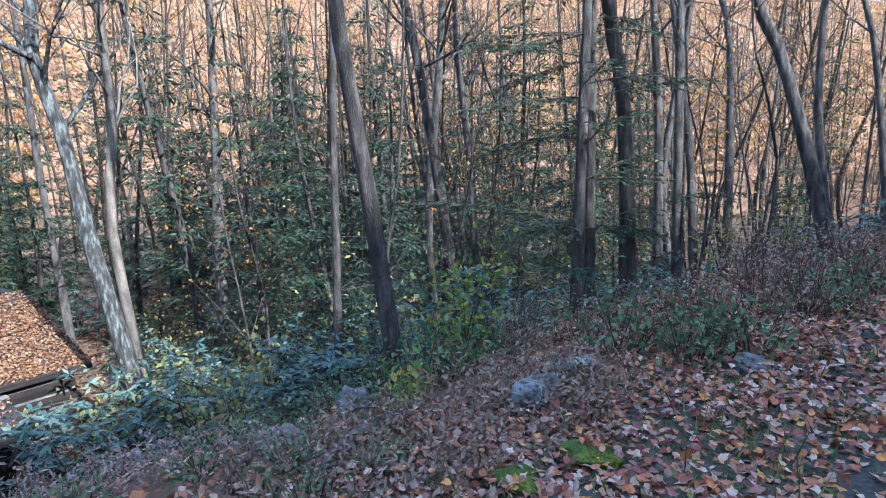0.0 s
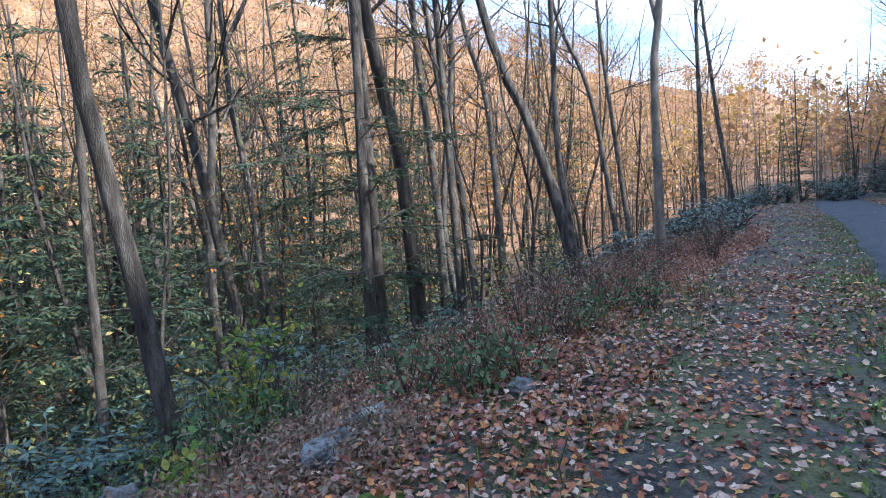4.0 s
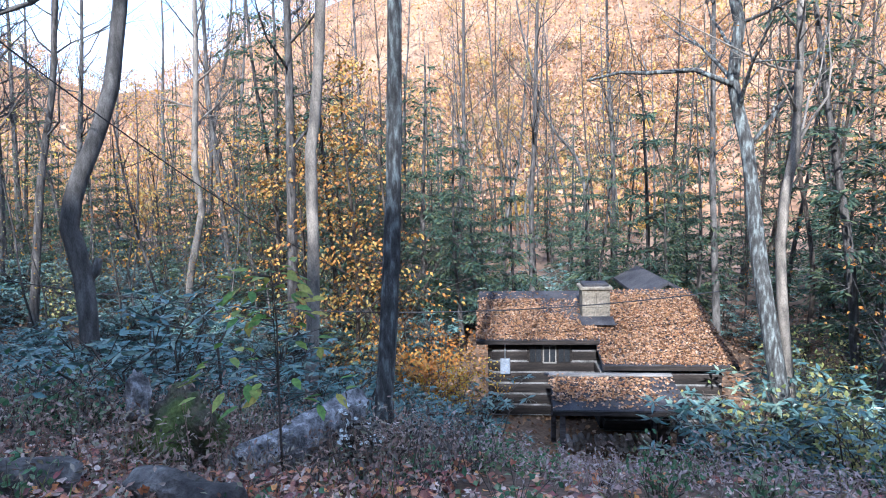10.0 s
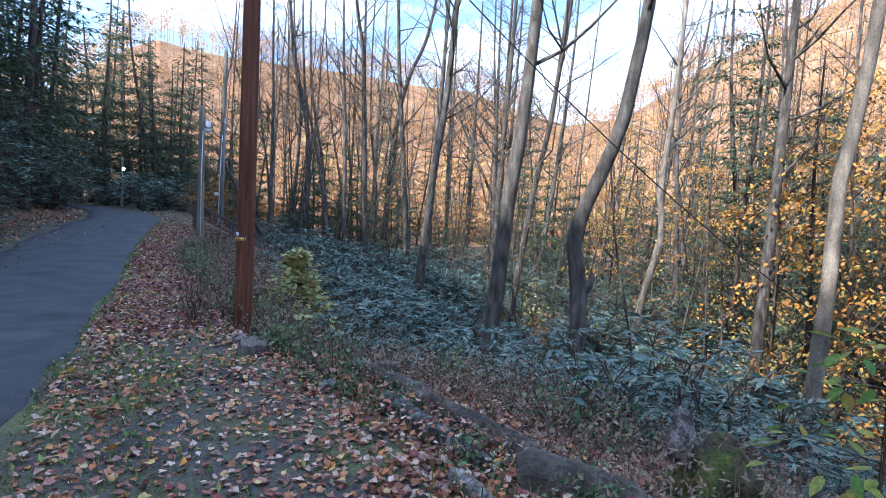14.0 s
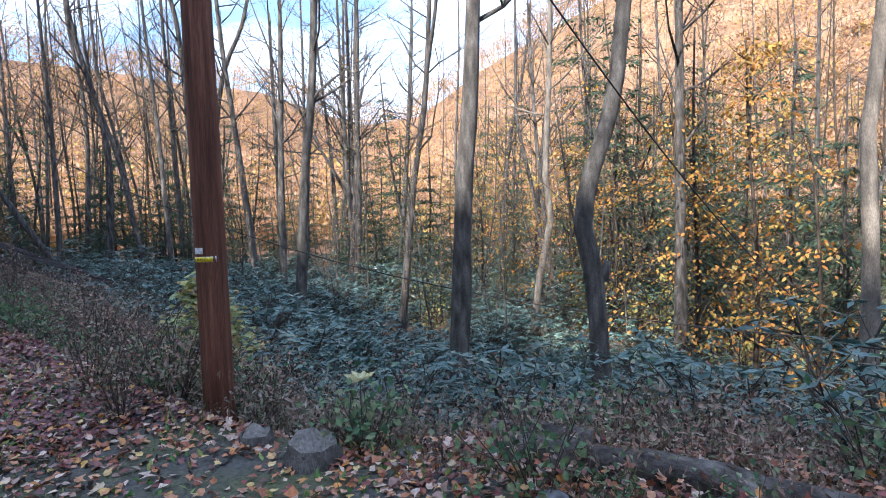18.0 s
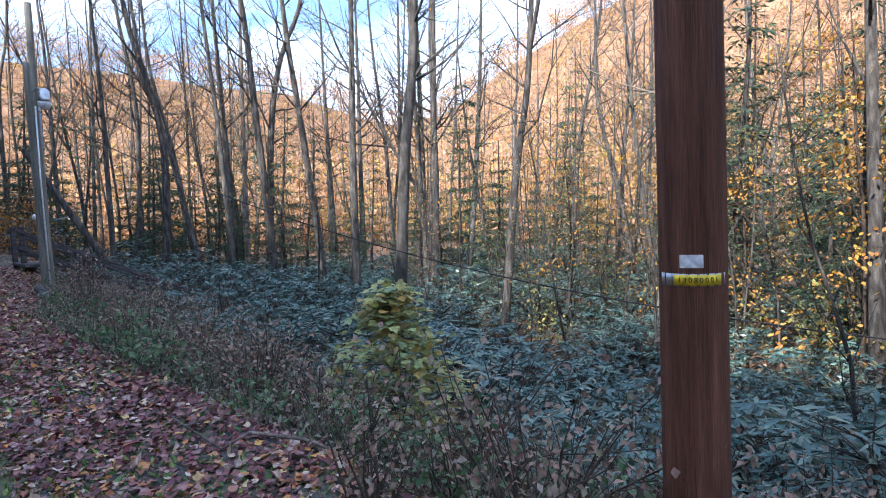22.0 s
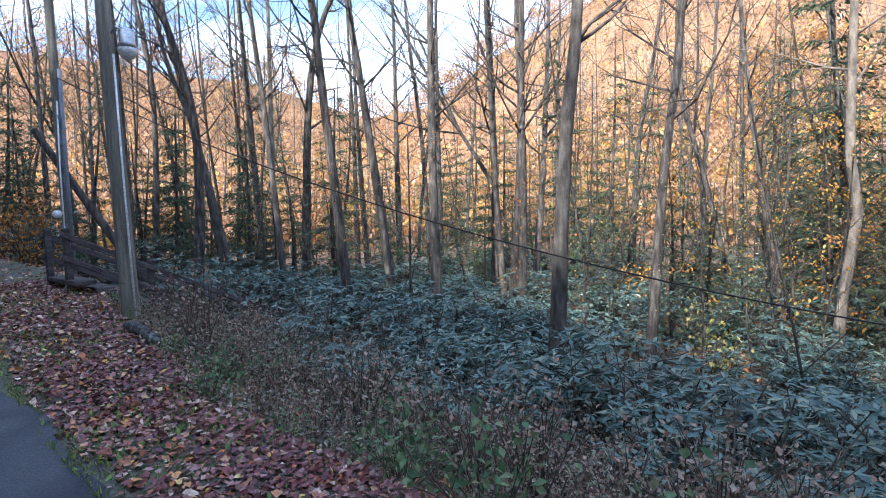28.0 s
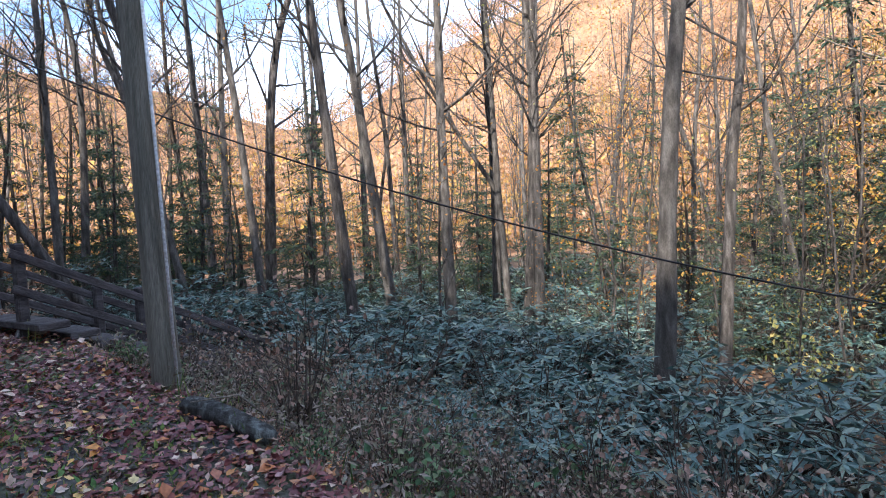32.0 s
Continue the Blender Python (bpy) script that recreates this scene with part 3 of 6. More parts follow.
tree("grey", -19.27, -7.84, 0.168, [(0.00, 0.00, 0.00), (-0.11, 0.38, 5.02), (-0.18, 0.72, 7.94)])
tree("light_kink", -21.00, -0.45, 0.129, [(0.00, 0.00, 0.00), (-0.13, 0.30, 2.22), (-0.24, 0.76, 4.19), (-0.33, 0.62, 5.62), (-0.56, 0.89, 9.32)])
tree("dark", -16.20, 2.30, 0.165, [(0.00, 0.00, 0.00), (-0.45, 0.25, 5.0), (-0.85, 0.45, 9.54)])
tree("grey_fork", -26.79, -6.93, 0.148, [(0.00, 0.00, 0.00), (-0.38, 0.28, 5.51), (-0.72, 0.29, 10.34), (-0.89, 0.41, 12.75)])
tree("grey", -25.92, -9.81, 0.165, [(0.00, 0.00, 0.00), (-0.33, 0.04, 5.30), (-0.70, 0.22, 11.32)])
tree("dark_fork", -21.49, -4.88, 0.130, [(0.00, 0.00, 0.00), (-0.31, 0.60, 5.18), (-0.42, 0.94, 7.06), (-0.53, 1.19, 8.95)])
tree("grey", -31.31, -20.78, 0.134, [(0.00, 0.00, 0.00), (-0.48, 0.21, 7.83), (-0.82, -0.54, 12.90)])
tree("grey", -30.20, -17.23, 0.129, [(0.00, 0.00, 0.00), (-0.43, -1.34, 6.40), (-0.66, -2.38, 9.59), (-0.87, -2.82, 12.76)])
tree("dark", -38.95, -8.83, 0.177, [(0.00, 0.00, 0.00), (-0.40, 0.09, 6.42), (-1.01, 0.35, 16.37)])
tree("dark", -34.54, 5.54, 0.143, [(0.00, 0.00, 0.00), (-0.53, 0.46, 8.76), (-0.89, 0.62, 14.60)])
tree("grey_fork", -31.63, 1.87, 0.129, [(0.00, 0.00, 0.00), (-0.43, 0.61, 7.13), (-0.63, 1.10, 10.51), (-0.77, 1.35, 12.85)])
tree("dark", -37.93, -11.10, 0.177, [(0.00, 0.00, 0.00), (-0.12, 0.11, 7.28), (-0.20, 0.22, 12.17)])
tree("grey_fork", -28.91, -7.11, 0.127, [(0.00, 0.00, 0.00), (-0.03, -0.13, 3.32), (-0.05, -0.20, 4.87)])
tree("dark", -27.08, -7.20, 0.187, [(0.00, 0.00, 0.00), (-0.12, 0.44, 5.05), (-0.17, 0.57, 7.85), (-0.23, 0.71, 11.36)])
tree("grey", -39.19, -12.86, 0.161, [(0.00, 0.00, 0.00), (-0.09, -0.19, 7.51), (-0.21, -0.26, 16.58)])
tree("grey", -41.13, -13.59, 0.172, [(0.00, 0.00, 0.00), (-0.12, 0.12, 7.79), (-0.24, 0.09, 15.85)])
tree("grey", -34.74, -17.36, 0.183, [(0.00, 0.00, 0.00), (-0.08, -0.21, 6.91), (-0.17, -0.48, 14.77)])
tree("light", -34.79, -16.82, 0.161, [(0.00, 0.00, 0.00), (-0.11, 0.11, 6.91), (-0.25, 0.34, 14.77)])
tree("dark", -32.94, -15.16, 0.218, [(0.00, 0.00, 0.00), (-0.16, 0.46, 7.85), (-0.27, 1.12, 11.47), (-0.41, 2.12, 13.87)])
tree("grey", -31.65, -18.11, 0.114, [(0.00, 0.00, 0.00), (-0.02, -0.76, 6.18), (0.01, -1.61, 10.37), (-0.01, -1.80, 13.15)])
tree("grey", -28.44, -20.25, 0.116, [(0.00, 0.00, 0.00), (-0.10, -0.05, 7.49), (-0.14, -0.20, 11.12)])
tree("grey", -37.77, -28.55, 0.148, [(0.00, 0.00, 0.00), (-0.06, -0.08, 11.01), (-0.10, -0.31, 15.55)])
tree("grey", -41.27, -34.03, 0.169, [(0.00, 0.00, 0.00), (-0.04, -0.05, 10.10), (-0.17, 0.63, 14.20)])
tree("dark", -39.53, -9.40, 0.148, [(0.00, 0.00, 0.00), (-0.09, -0.19, 7.57), (-0.13, -0.70, 13.62)])
tree("grey", -42.33, -1.24, 0.145, [(0.00, 0.00, 0.00), (-0.11, -0.03, 7.83), (-0.24, 0.40, 14.27)])
tree("dark", -36.50, 0.84, 0.172, [(0.00, 0.00, 0.00), (-0.16, 0.61, 7.22), (-0.33, 1.60, 11.92), (-0.43, 2.17, 15.05)])
tree("grey", -47.17, -53.09, 0.223, [(0.00, 0.00, 0.00), (-0.79, -0.91, 9.23), (-1.53, -1.88, 18.22)])
tree("grey", -49.36, -52.80, 0.358, [(0.00, 0.00, 0.00), (-0.42, -1.10, 6.53), (-1.42, -2.50, 18.91)])
tree("grey", -27.06, -14.73, 0.112, [(0.00, 0.00, 0.00), (-0.63, -0.53, 6.82), (-1.14, -1.12, 12.82)])
tree("dark", -24.89, -12.42, 0.150, [(0.00, 0.00, 0.00), (-0.28, -0.50, 6.45), (-0.47, -0.84, 10.89), (-0.50, -1.26, 12.96)])
tree("grey", -27.21, -11.14, 0.162, [(0.00, 0.00, 0.00), (-0.26, -0.73, 7.02), (-0.41, -1.20, 11.23)])
tree("dark", -27.84, -17.89, 0.174, [(0.00, 0.00, 0.00), (-0.39, 0.13, 6.17), (-0.45, -1.01, 11.24)])
tree("dark", -29.29, -7.45, 0.162, [(0.00, 0.00, 0.00), (-0.41, 0.24, 6.04), (-0.93, 0.24, 14.48)])
tree("grey", -31.68, -5.40, 0.161, [(0.00, 0.00, 0.00), (-0.39, 0.58, 4.69), (-0.74, 1.00, 9.21), (-1.01, 1.27, 12.83)])
tree("dark", -19.88, 12.81, 0.139, [(0.00, 0.00, 0.00), (-0.50, 0.33, 6.04), (-0.57, 0.51, 7.72)])
tree("dark", -22.51, 19.63, 0.148, [(0.00, 0.00, 0.00), (-0.64, 0.36, 7.42), (-1.12, 0.45, 11.94)])
tree("grey", -20.19, 15.90, 0.097, [(0.00, 0.00, 0.00), (-0.61, 0.29, 6.77), (-1.68, -0.81, 9.41)])
tree("dark", -24.73, 11.19, 0.123, [(0.00, 0.00, 0.00), (-0.14, 0.97, 6.76), (-0.36, 1.22, 10.01)])
tree("grey", -14.41, 17.23, 0.133, [(0.00, 0.00, 0.00), (-0.55, 0.24, 5.94), (-0.74, 0.38, 8.37)])

# ---------- forest fill ----------
import collections

def proto(kind, seed, **k):
    rng = np.random.default_rng(seed)
    sp = [(0, 0, 0), (rng.normal(0, .25), rng.normal(0, .25), 4), (rng.normal(0, .5), rng.normal(0, .5), 9)]
    return tree(kind, *SD(-3 - 1.7 * seed, 45), float(rng.uniform(0.08, 0.14)), sp, seed=seed, **k)


BARE = [proto("brown", 1, count=160), proto("dark", 2, count=200, leaf=ORANGE), proto("brown_fork", 3, count=200), proto("grey", 4, count=90), proto("brown_fork", 5, count=600, leaf=YELLOW), proto("brown", 6, count=700, leaf=GREENY), proto("dark_fork", 7, count=600, leaf=ORANGE)]
HEMS = [proto("hem", 8, height=11, fine=False), proto("hem", 9, height=14, fine=False), proto("hem", 10, height=8, fine=False)]
LITE = [proto("hem", 11, height=11, fine=False, boughs=40), proto("hem", 12, height=13, fine=False, boughs=44)]
BARELITE = [proto("brown", 13, count=70, deep=1, boughs=14), proto("dark", 14, count=200, leaf=ORANGE, deep=1, boughs=14), proto("grey", 15, count=60, deep=1, boughs=12), proto("brown", 16, count=260, leaf=YELLOW, deep=1, boughs=13), proto("dark", 17, count=220, leaf=GREENY, deep=1, boughs=14)]
THIN = [tree("dark", *SD(-20 - 2 * i, 33), 0.03, [(0, 0, 0), (0.1 * i - 0.2, 0.15, 2.5), (0.2, -0.1 * i, 4.5)], 6.0 + i, leaf=(ORANGE, ORANGE, YELLOW, GREENY)[i], count=(150, 260, 200, 220)[i], boughs=12, low=1.2, seed=200 + i, deep=1) for i in range(4)]
taken = [(o.location.x, o.location.y) for o in scene.objects if o.parent is None and o.name.startswith(("forest_tree", "hemlock"))]


def free(x, y, gap):
    for a, b in taken:
        if (a - x) ** 2 + (b - y) ** 2 < gap * gap:
            return False
    taken.append((x, y))
    return True


frng = np.random.default_rng(21)


def plant(protos, n, s0, s1, d0, d1, gap, grow=(0.8, 1.2), ok=None):
    made = 0
    for _ in range(n * 12):
        s, d = frng.uniform(s0, s1), frng.uniform(d0, d1)
        x, y = SD(s, d)
        if (ok and not ok(s, d)) or not free(x, y, gap):
            continue
        o = protos[int(frng.integers(len(protos)))]
        k = float(frng.uniform(*grow))
        c = copy_thing(o, pose(x, y, zat(x, y) - 0.1, frng.normal(0, 2.5), frng.normal(0, 2.5), frng.uniform(0, 360)))
        c.scale = (k, k, k)
        made += 1
        if made >= n:
            break


def soup_of(ob):
    """Vertices and triangles of a tree's parts, by part name."""
    out = {}
    for p in ob.children:
        me = p.data
        me.calc_loop_triangles()
        v = np.empty(len(me.vertices) * 3, np.float32)
        me.vertices.foreach_get("co", v)
        t = np.empty(len(me.loop_triangles) * 3, np.int32)
        me.loop_triangles.foreach_get("vertices", t)
        out[p.name.split(".")[0]] = (v.reshape(-1, 3), t.reshape(-1, 3), me.materials[0])
    return out


def join_copies(name, label, category, items):
    """Copies that are never passed near, joined by material."""
    got = collections.defaultdict(lambda: ([], [], []))
    soups = {}
    for o, m in items:
        if o.name not in soups:
            soups[o.name] = soup_of(o)
        a = np.array(m)
        for v, t, mat in soups[o.name].values():
            vs, ts, cnt = got[mat.name]
            ts.append(t + sum(cnt))
            vs.append(v @ a[:3, :3].T + a[:3, 3])
            cnt.append(len(v))
    for mat, (vs, ts, cnt) in got.items():
        me = bpy.data.meshes.new(name)
        V, F = np.concatenate(vs), np.concatenate(ts)
        me.vertices.add(len(V))
        me.vertices.foreach_set("co", V.astype(np.float32).ravel())
        me.loops.add(len(F) * 3)
        me.loops.foreach_set("vertex_index", F.astype(np.int32).ravel())
        me.polygons.add(len(F))
        me.polygons.foreach_set("loop_start", np.arange(0, len(F) * 3, 3, dtype=np.int32))
        me.update(calc_edges=True)
        me.materials.append(bpy.data.materials[mat])
        tagged(new(name, me), label, category, kind="stuff")


def joined_woods(name, label, protos, n, s0, s1, d0, d1, gap, grow=(0.8, 1.2)):
    """Trees that the lane never passes near, joined by material."""
    got = collections.defaultdict(lambda: ([], [], []))
    made = 0
    soups = [soup_of(o) for o in protos]
    for _ in range(n * 12):
        s, d = frng.uniform(s0, s1), frng.uniform(d0, d1)
        x, y = SD(s, d)
        if not free(x, y, gap):
            continue
        k, a = float(frng.uniform(*grow)), frng.uniform(0, 6.28)
        m = np.array([[math.cos(a), -math.sin(a), 0], [math.sin(a), math.cos(a), 0], [frng.normal(0, .03), frng.normal(0, .03), 1]]) * k
        for part_, (v, t, mat) in soups[int(frng.integers(len(protos)))].items():
            vs, ts, cnt = got[mat.name]
            base = sum(cnt)
            vs.append(v @ m.T + np.array([x, y, zat(x, y) - 0.1]))
            ts.append(t + base)
            cnt.append(len(v))
        made += 1
        if made >= n:
            break
    for mat, (vs, ts, cnt) in got.items():
        me = bpy.data.meshes.new(name)
        V, F = np.concatenate(vs), np.concatenate(ts)
        me.vertices.add(len(V))
        me.vertices.foreach_set("co", V.astype(np.float32).ravel())
        me.loops.add(len(F) * 3)
        me.loops.foreach_set("vertex_index", F.astype(np.int32).ravel())
        me.polygons.add(len(F))
        me.polygons.foreach_set("loop_start", np.arange(0, len(F) * 3, 3, dtype=np.int32))
        me.update(calc_edges=True)
        me.materials.append(bpy.data.materials[mat])
        tagged(new(name, me), label, "woods", kind="stuff")


def no_go(s, d):
    """Clear of the cabin and of the view down to it."""
    return not (-8 < s < 7 and d < 22)


# beyond the cabin and down the valley
plant(BARE, 32, -45, 30, 21, 44, 2.6, ok=no_go)
plant(BARE, 22, -62, -42, 5, 24, 2.4)
plant(BARE, 34, 13, 45, 8, 26, 2.3)
plant(HEMS, 44, -36, 30, 21, 44, 2.0, (0.6, 1.1), no_go)
plant(HEMS, 22, 8, 36, 9.5, 26, 2.6, (0.7, 1.2))
plant(HEMS, 12, -48, -30, 8, 22, 2.6, (0.5, 0.8))
joined_woods("bank_woods", "trees on the bank above the lane", BARE, 50, -40, 75, -28, -9.5, 2.6)
plant(HEMS, 40, -46, -12, -17, -6.0, 1.8, (0.9, 1.6))
plant(HEMS, 40, -72, -26, -24, -3.5, 2.2, (0.9, 1.7), lambda s, d: d < edge(s) - LANE - 1.5)
plant(BARE, 16, -60, -26, -18, -4.0, 2.4, ok=lambda s, d: d < edge(s) - LANE - 1.5)
plant(HEMS, 6, 4.5, 11, 14.5, 24, 2.0, (0.8, 1.2))
plant(BARE[4:6], 14, 4, 13, 14, 30, 1.8, (0.6, 1.0))
plant(HEMS, 26, -78, -46, -30, 6, 2.2, (0.9, 1.7), lambda s, d: d > edge(s) + 3)
joined_woods("hemlock_woods", "hemlocks closing the far end of the lane", LITE, 22, 50, 84, -8, 22, 2.0, (0.5, 0.9))
joined_woods("sapling_woods", "leafy saplings up the lane", THIN, 46, 34, 74, 1, 24, 1.2, (0.7, 1.3))
joined_woods("bank_woods", "bare trees on the bank beyond the parked truck", BARELITE, 60, 36, 95, -34, -9, 1.9, (0.7, 1.0))
joined_woods("bank_woods", "dark hemlocks beyond the parked truck", LITE, 16, 38, 90, -30, -10, 2.2, (0.7, 1.1))
plant(HEMS, 12, -9, 7, 22.3, 27, 1.5, (0.5, 0.8))
plant(HEMS, 40, 4.5, 30, 12, 32, 1.7, (0.55, 1.1), lambda s, d: d > brink(s) + 8)
plant(BARE[:4], 26, 6, 34, 12, 36, 1.8, (0.7, 1.1))
for x, y, k in ((-18.8, 9.0, 0.85), (-18.4, 11.2, 0.75), (-20.6, 8.4, 1.0), (-17.0, 16.4, 1.0), (-15.8, 17.6, 0.85), (-18.8, 15.2, 0.75), (-13.5, 19.5, 0.8), (-11.6, 20.2, 0.7), (-33.0, -16.6, 0.42), (-28.7, -18.6, 0.28), (-32.0, -24.6, 0.5), (-33.5, -22.4, 0.6), (-27.0, 3.0, 0.75), (-29.0, 6.0, 0.9), (-31.0, 4.2, 0.83), (-25.0, 6.8, 0.75), (-33.0, 8.2, 1.05), (-30.4, 0.6, 0.6), (-23.4, 3.0, 0.98), (-25.5, 3.6, 1.05), (-30.0, -19.4, 0.6), (-34.6, -21.0, 0.8), (-38.5, -22.4, 0.9), (-32.2, -17.6, 0.65), (-36.4, -18.4, 0.8), (-30.6, -22.8, 0.6), (-40.0, -19.0, 0.9), (-26.5, 8.6, 0.9), (-22.6, 5.6, 0.8), (-29.5, 10.2, 1.0)):
    o = HEMS[int(abs(x) * 7) % 3]
    free(x, y, 0)
    c = copy_thing(o, pose(x, y, zat(x, y) - 0.1, 0, 0, 37 * x))
    c.scale = (k, k, k * (1.25 if o == HEMS[2] else 1.0))
plant(HEMS, 11, -66, -46, -18, 3, 1.8, (0.9, 1.4), lambda s, d: d > edge(s) + 2.2 or d < edge(s) - LANE - 1.5)
plant(HEMS, 14, -56, -40, 0, 9, 2.0, (0.4, 0.9), lambda s, d: d > edge(s) + 2.5)
plant(HEMS, 12, 30, 60, -22, -9, 2.2, (0.8, 1.3))
plant(HEMS, 20, -40, -7, 14, 30, 1.8, (0.35, 0.75))
plant(HEMS, 14, 5, 20, 9.5, 18, 2.0, (0.35, 0.7), lambda s, d: d > brink(s) + 5)
plant(THIN, 30, 4, 22, 4.5, 16, 0.8, (0.5, 1.1), lambda s, d: d > brink(s) + 3)
plant(THIN, 26, -34, -9, 8.5, 17, 0.9, (0.5, 1.0))
joined_woods("valley_woods", "bare and half-bare trees down the valley", BARELITE, 52, -110, 110, 44, 84, 3.2)
joined_woods("valley_woods", "bare trees further along the valley", BARELITE, 44, -110, -62, 3, 44, 2.8)
joined_woods("valley_woods", "bare trees further up the lane", BARELITE, 60, 45, 105, 2, 44, 2.8)
joined_woods("hemlock_woods", "dark hemlocks among the bare trees", LITE, 30, -12, 80, 38, 66, 2.4, (0.6, 1.1))
joined_woods("sapling_woods", "thin half-bare saplings filling the valley wood", THIN, 60, -60, -6, 20, 50, 1.2)
joined_woods("sapling_woods", "thin half-bare saplings beyond the cabin", THIN, 50, -6, 60, 20, 50, 1.0)
joined_woods("bank_woods", "trees on the steep bank above the lane", BARELITE, 90, -110, 110, -56, -26, 2.8)
joined_woods("bank_woods", "dark hemlocks on the steep bank", LITE, 44, -100, 80, -44, -16, 2.6)


def far_woods(name, n, seed, r0, r1, yaw0, yaw1, mat, label, tall=(7, 14), mid=0.68):
    """Woods on the hillsides, as one sheet of clumped leaves with their stems."""
    rng = np.random.default_rng(seed)
    r = np.sqrt(rng.uniform(r0 * r0, r1 * r1, n))
    a = np.radians(rng.uniform(yaw0, yaw1, n))
    x, y = -5 - r * np.sin(a), -5 + r * np.cos(a)
    z = ground(x, y)
    h = rng.uniform(*tall, n) * np.where(rng.uniform(0, 1, n) < 0.45, 1.15, 1)
    thick = np.where(rng.uniform(0, 1, n) < 0.4, 0.12, 0.17)
    stems = Soup()
    for i in range(0, n):
        q = Vector((x[i], y[i], z[i]))
        stems.tube([q, q + Vector((rng.normal(0, .3), rng.normal(0, .3), h[i] * .9))], [0.10, 0.03], 4, False)
    per = 56
    k = np.repeat(np.arange(n), per)
    u = rng.normal(0, 1, (n * per, 3))
    P = np.stack([x, y, z + h * mid], 1)[k] + u * np.stack([h * thick, h * thick, h * 0.17], 1)[k]
    T = rng.normal(0, 1, (n * per, 3))
    crown = leaf_mesh(name, P, T, rng.uniform(0.38, 0.9, n * per), 0.42, mat, 0.2, rng, flat=1.5)
    ob = tagged(new(name, crown), label, "woods", kind="stuff")
    st = tagged(new(name.replace("woods", "stems"), stems.mesh("stems", BARK_LIGHT)), "pale stems of the hillside woods", "woods", kind="stuff")
    return ob, st


far_woods("hillside_woods", 4200, 5, 64, 235, -90, 128, FARLEAF, "sunlit orange and yellow autumn woods on the far hillside")
far_woods("sapling_woods", 1900, 7, 58, 125, 35, 128, FARLEAF, "sunlit golden saplings on the floor of the valley", (2.5, 6.0), 0.55)
far_woods("distant_woods", 700, 6, 120, 235, 128, 175, FARLEAF, "sunlit autumn woods on the distant ridge")

# ---------- undergrowth ----------
def rhodo_proto(seed, h, name="rhododendron_bush", mat=RHODO, whorls=12):
    """Crooked stems that end in whorls of long leaves."""
    rng = np.random.default_rng(seed)
    stems = Soup()
    P, T = [], []
    first = None
    for k in range(int(rng.integers(7, 10))):
        az = rng.uniform(0, 6.28)
        out = rng.uniform(0.25, 0.9) * h
        pts = [Vector((0, 0, -0.1))]
        for q in range(1, 5):
            u = q / 4
            pts.append(Vector((math.cos(az) * out * u ** 0.8, math.sin(az) * out * u ** 0.8, h * rng.uniform(0.75, 1.05) * u ** 1.1)) + Vector(rng.normal(0, 0.06, 3)))
        ring = len(stems.v)
        stems.tube(pts, [0.022, 0.018, 0.014, 0.010, 0.005], 5, False)
        if first is not None:
            stems.f.append((first, ring, ring + 1))
        first = ring
        for q in range(whorls):
            i = int(rng.integers(1, 5))
            tip = pts[i] + Vector((*rng.normal(0, 0.20 * h, 2), rng.normal(0.02, 0.12) * h))
            tip.z = max(tip.z, 0.08)
            lo = len(stems.v)
            stems.tube([pts[i - 1].lerp(pts[i], 0.6), tip], [0.007, 0.004], 3, False)
            stems.f.append((ring, lo, lo + 1))
            a0 = rng.uniform(0, 6.28)
            for j in range(int(rng.integers(6, 10))):
                a = a0 + j * 2.4
                P.append(tuple(tip))
                T.append((math.cos(a), math.sin(a), rng.uniform(-0.55, 0.35)))
    P, T = np.array(P), np.array(T)
    holder = tagged(new(name), "dense blue-green rhododendron bush with long leathery leaves", "shrub", "rhododendrons on the slope")
    put_part("stem", stems.mesh("stem", TWIG), holder)
    put_part("foliage", leaf_mesh("foliage", P, T, rng.uniform(0.10, 0.18, len(P)), rng.uniform(0.032, 0.048, len(P)), mat, 0.12, rng), holder)
    return holder


def shrub_proto(seed, h, mat, name, label, leaves=420, size=0.08, spreadx=0.45, star=False, stems_n=5, group="", deep=2):
    rng = np.random.default_rng(seed)
    wood, tips = Soup(), []
    first = None
    for k in range(stems_n):
        az = rng.uniform(0, 6.28)
        ring = len(wood.v)
        bough(wood, rng, (0, 0, -0.08), Vector((math.cos(az) * spreadx, math.sin(az) * spreadx, 1)), h * rng.uniform(0.7, 1.0), 0.012 * h, deep, tips, -0.04, 5, 0.22, first)
        first = ring
    holder = tagged(new(name), label, "shrub", group)
    put_part("stem", wood.mesh("stem", TWIG), holder)
    put_part("foliage", foliage(rng, tips, leaves, mat, size, 0.12 * h ** 0.5, star), holder)
    return holder


def settle(o, x, y, turn=0.0, k=1.0, dz=-0.03):
    o.location, o.rotation_euler, o.scale = (x, y, zat(x, y) + dz), (0, 0, turn), (k, k, k)
    return o


RHODOS = [settle(rhodo_proto(30 + i, 1.0), *SD(-9.5 - 1.3 * i, 4.6 + 0.5 * i), i, 1.0) for i in range(5)]
TALLS = [settle(rhodo_proto(36 + i, 2.3, whorls=34), *SD(14.0 + 2.2 * i, -8.6 - 0.3 * i), i, 1.0) for i in range(3)]
urng = np.random.default_rng(44)
bush_spots = []


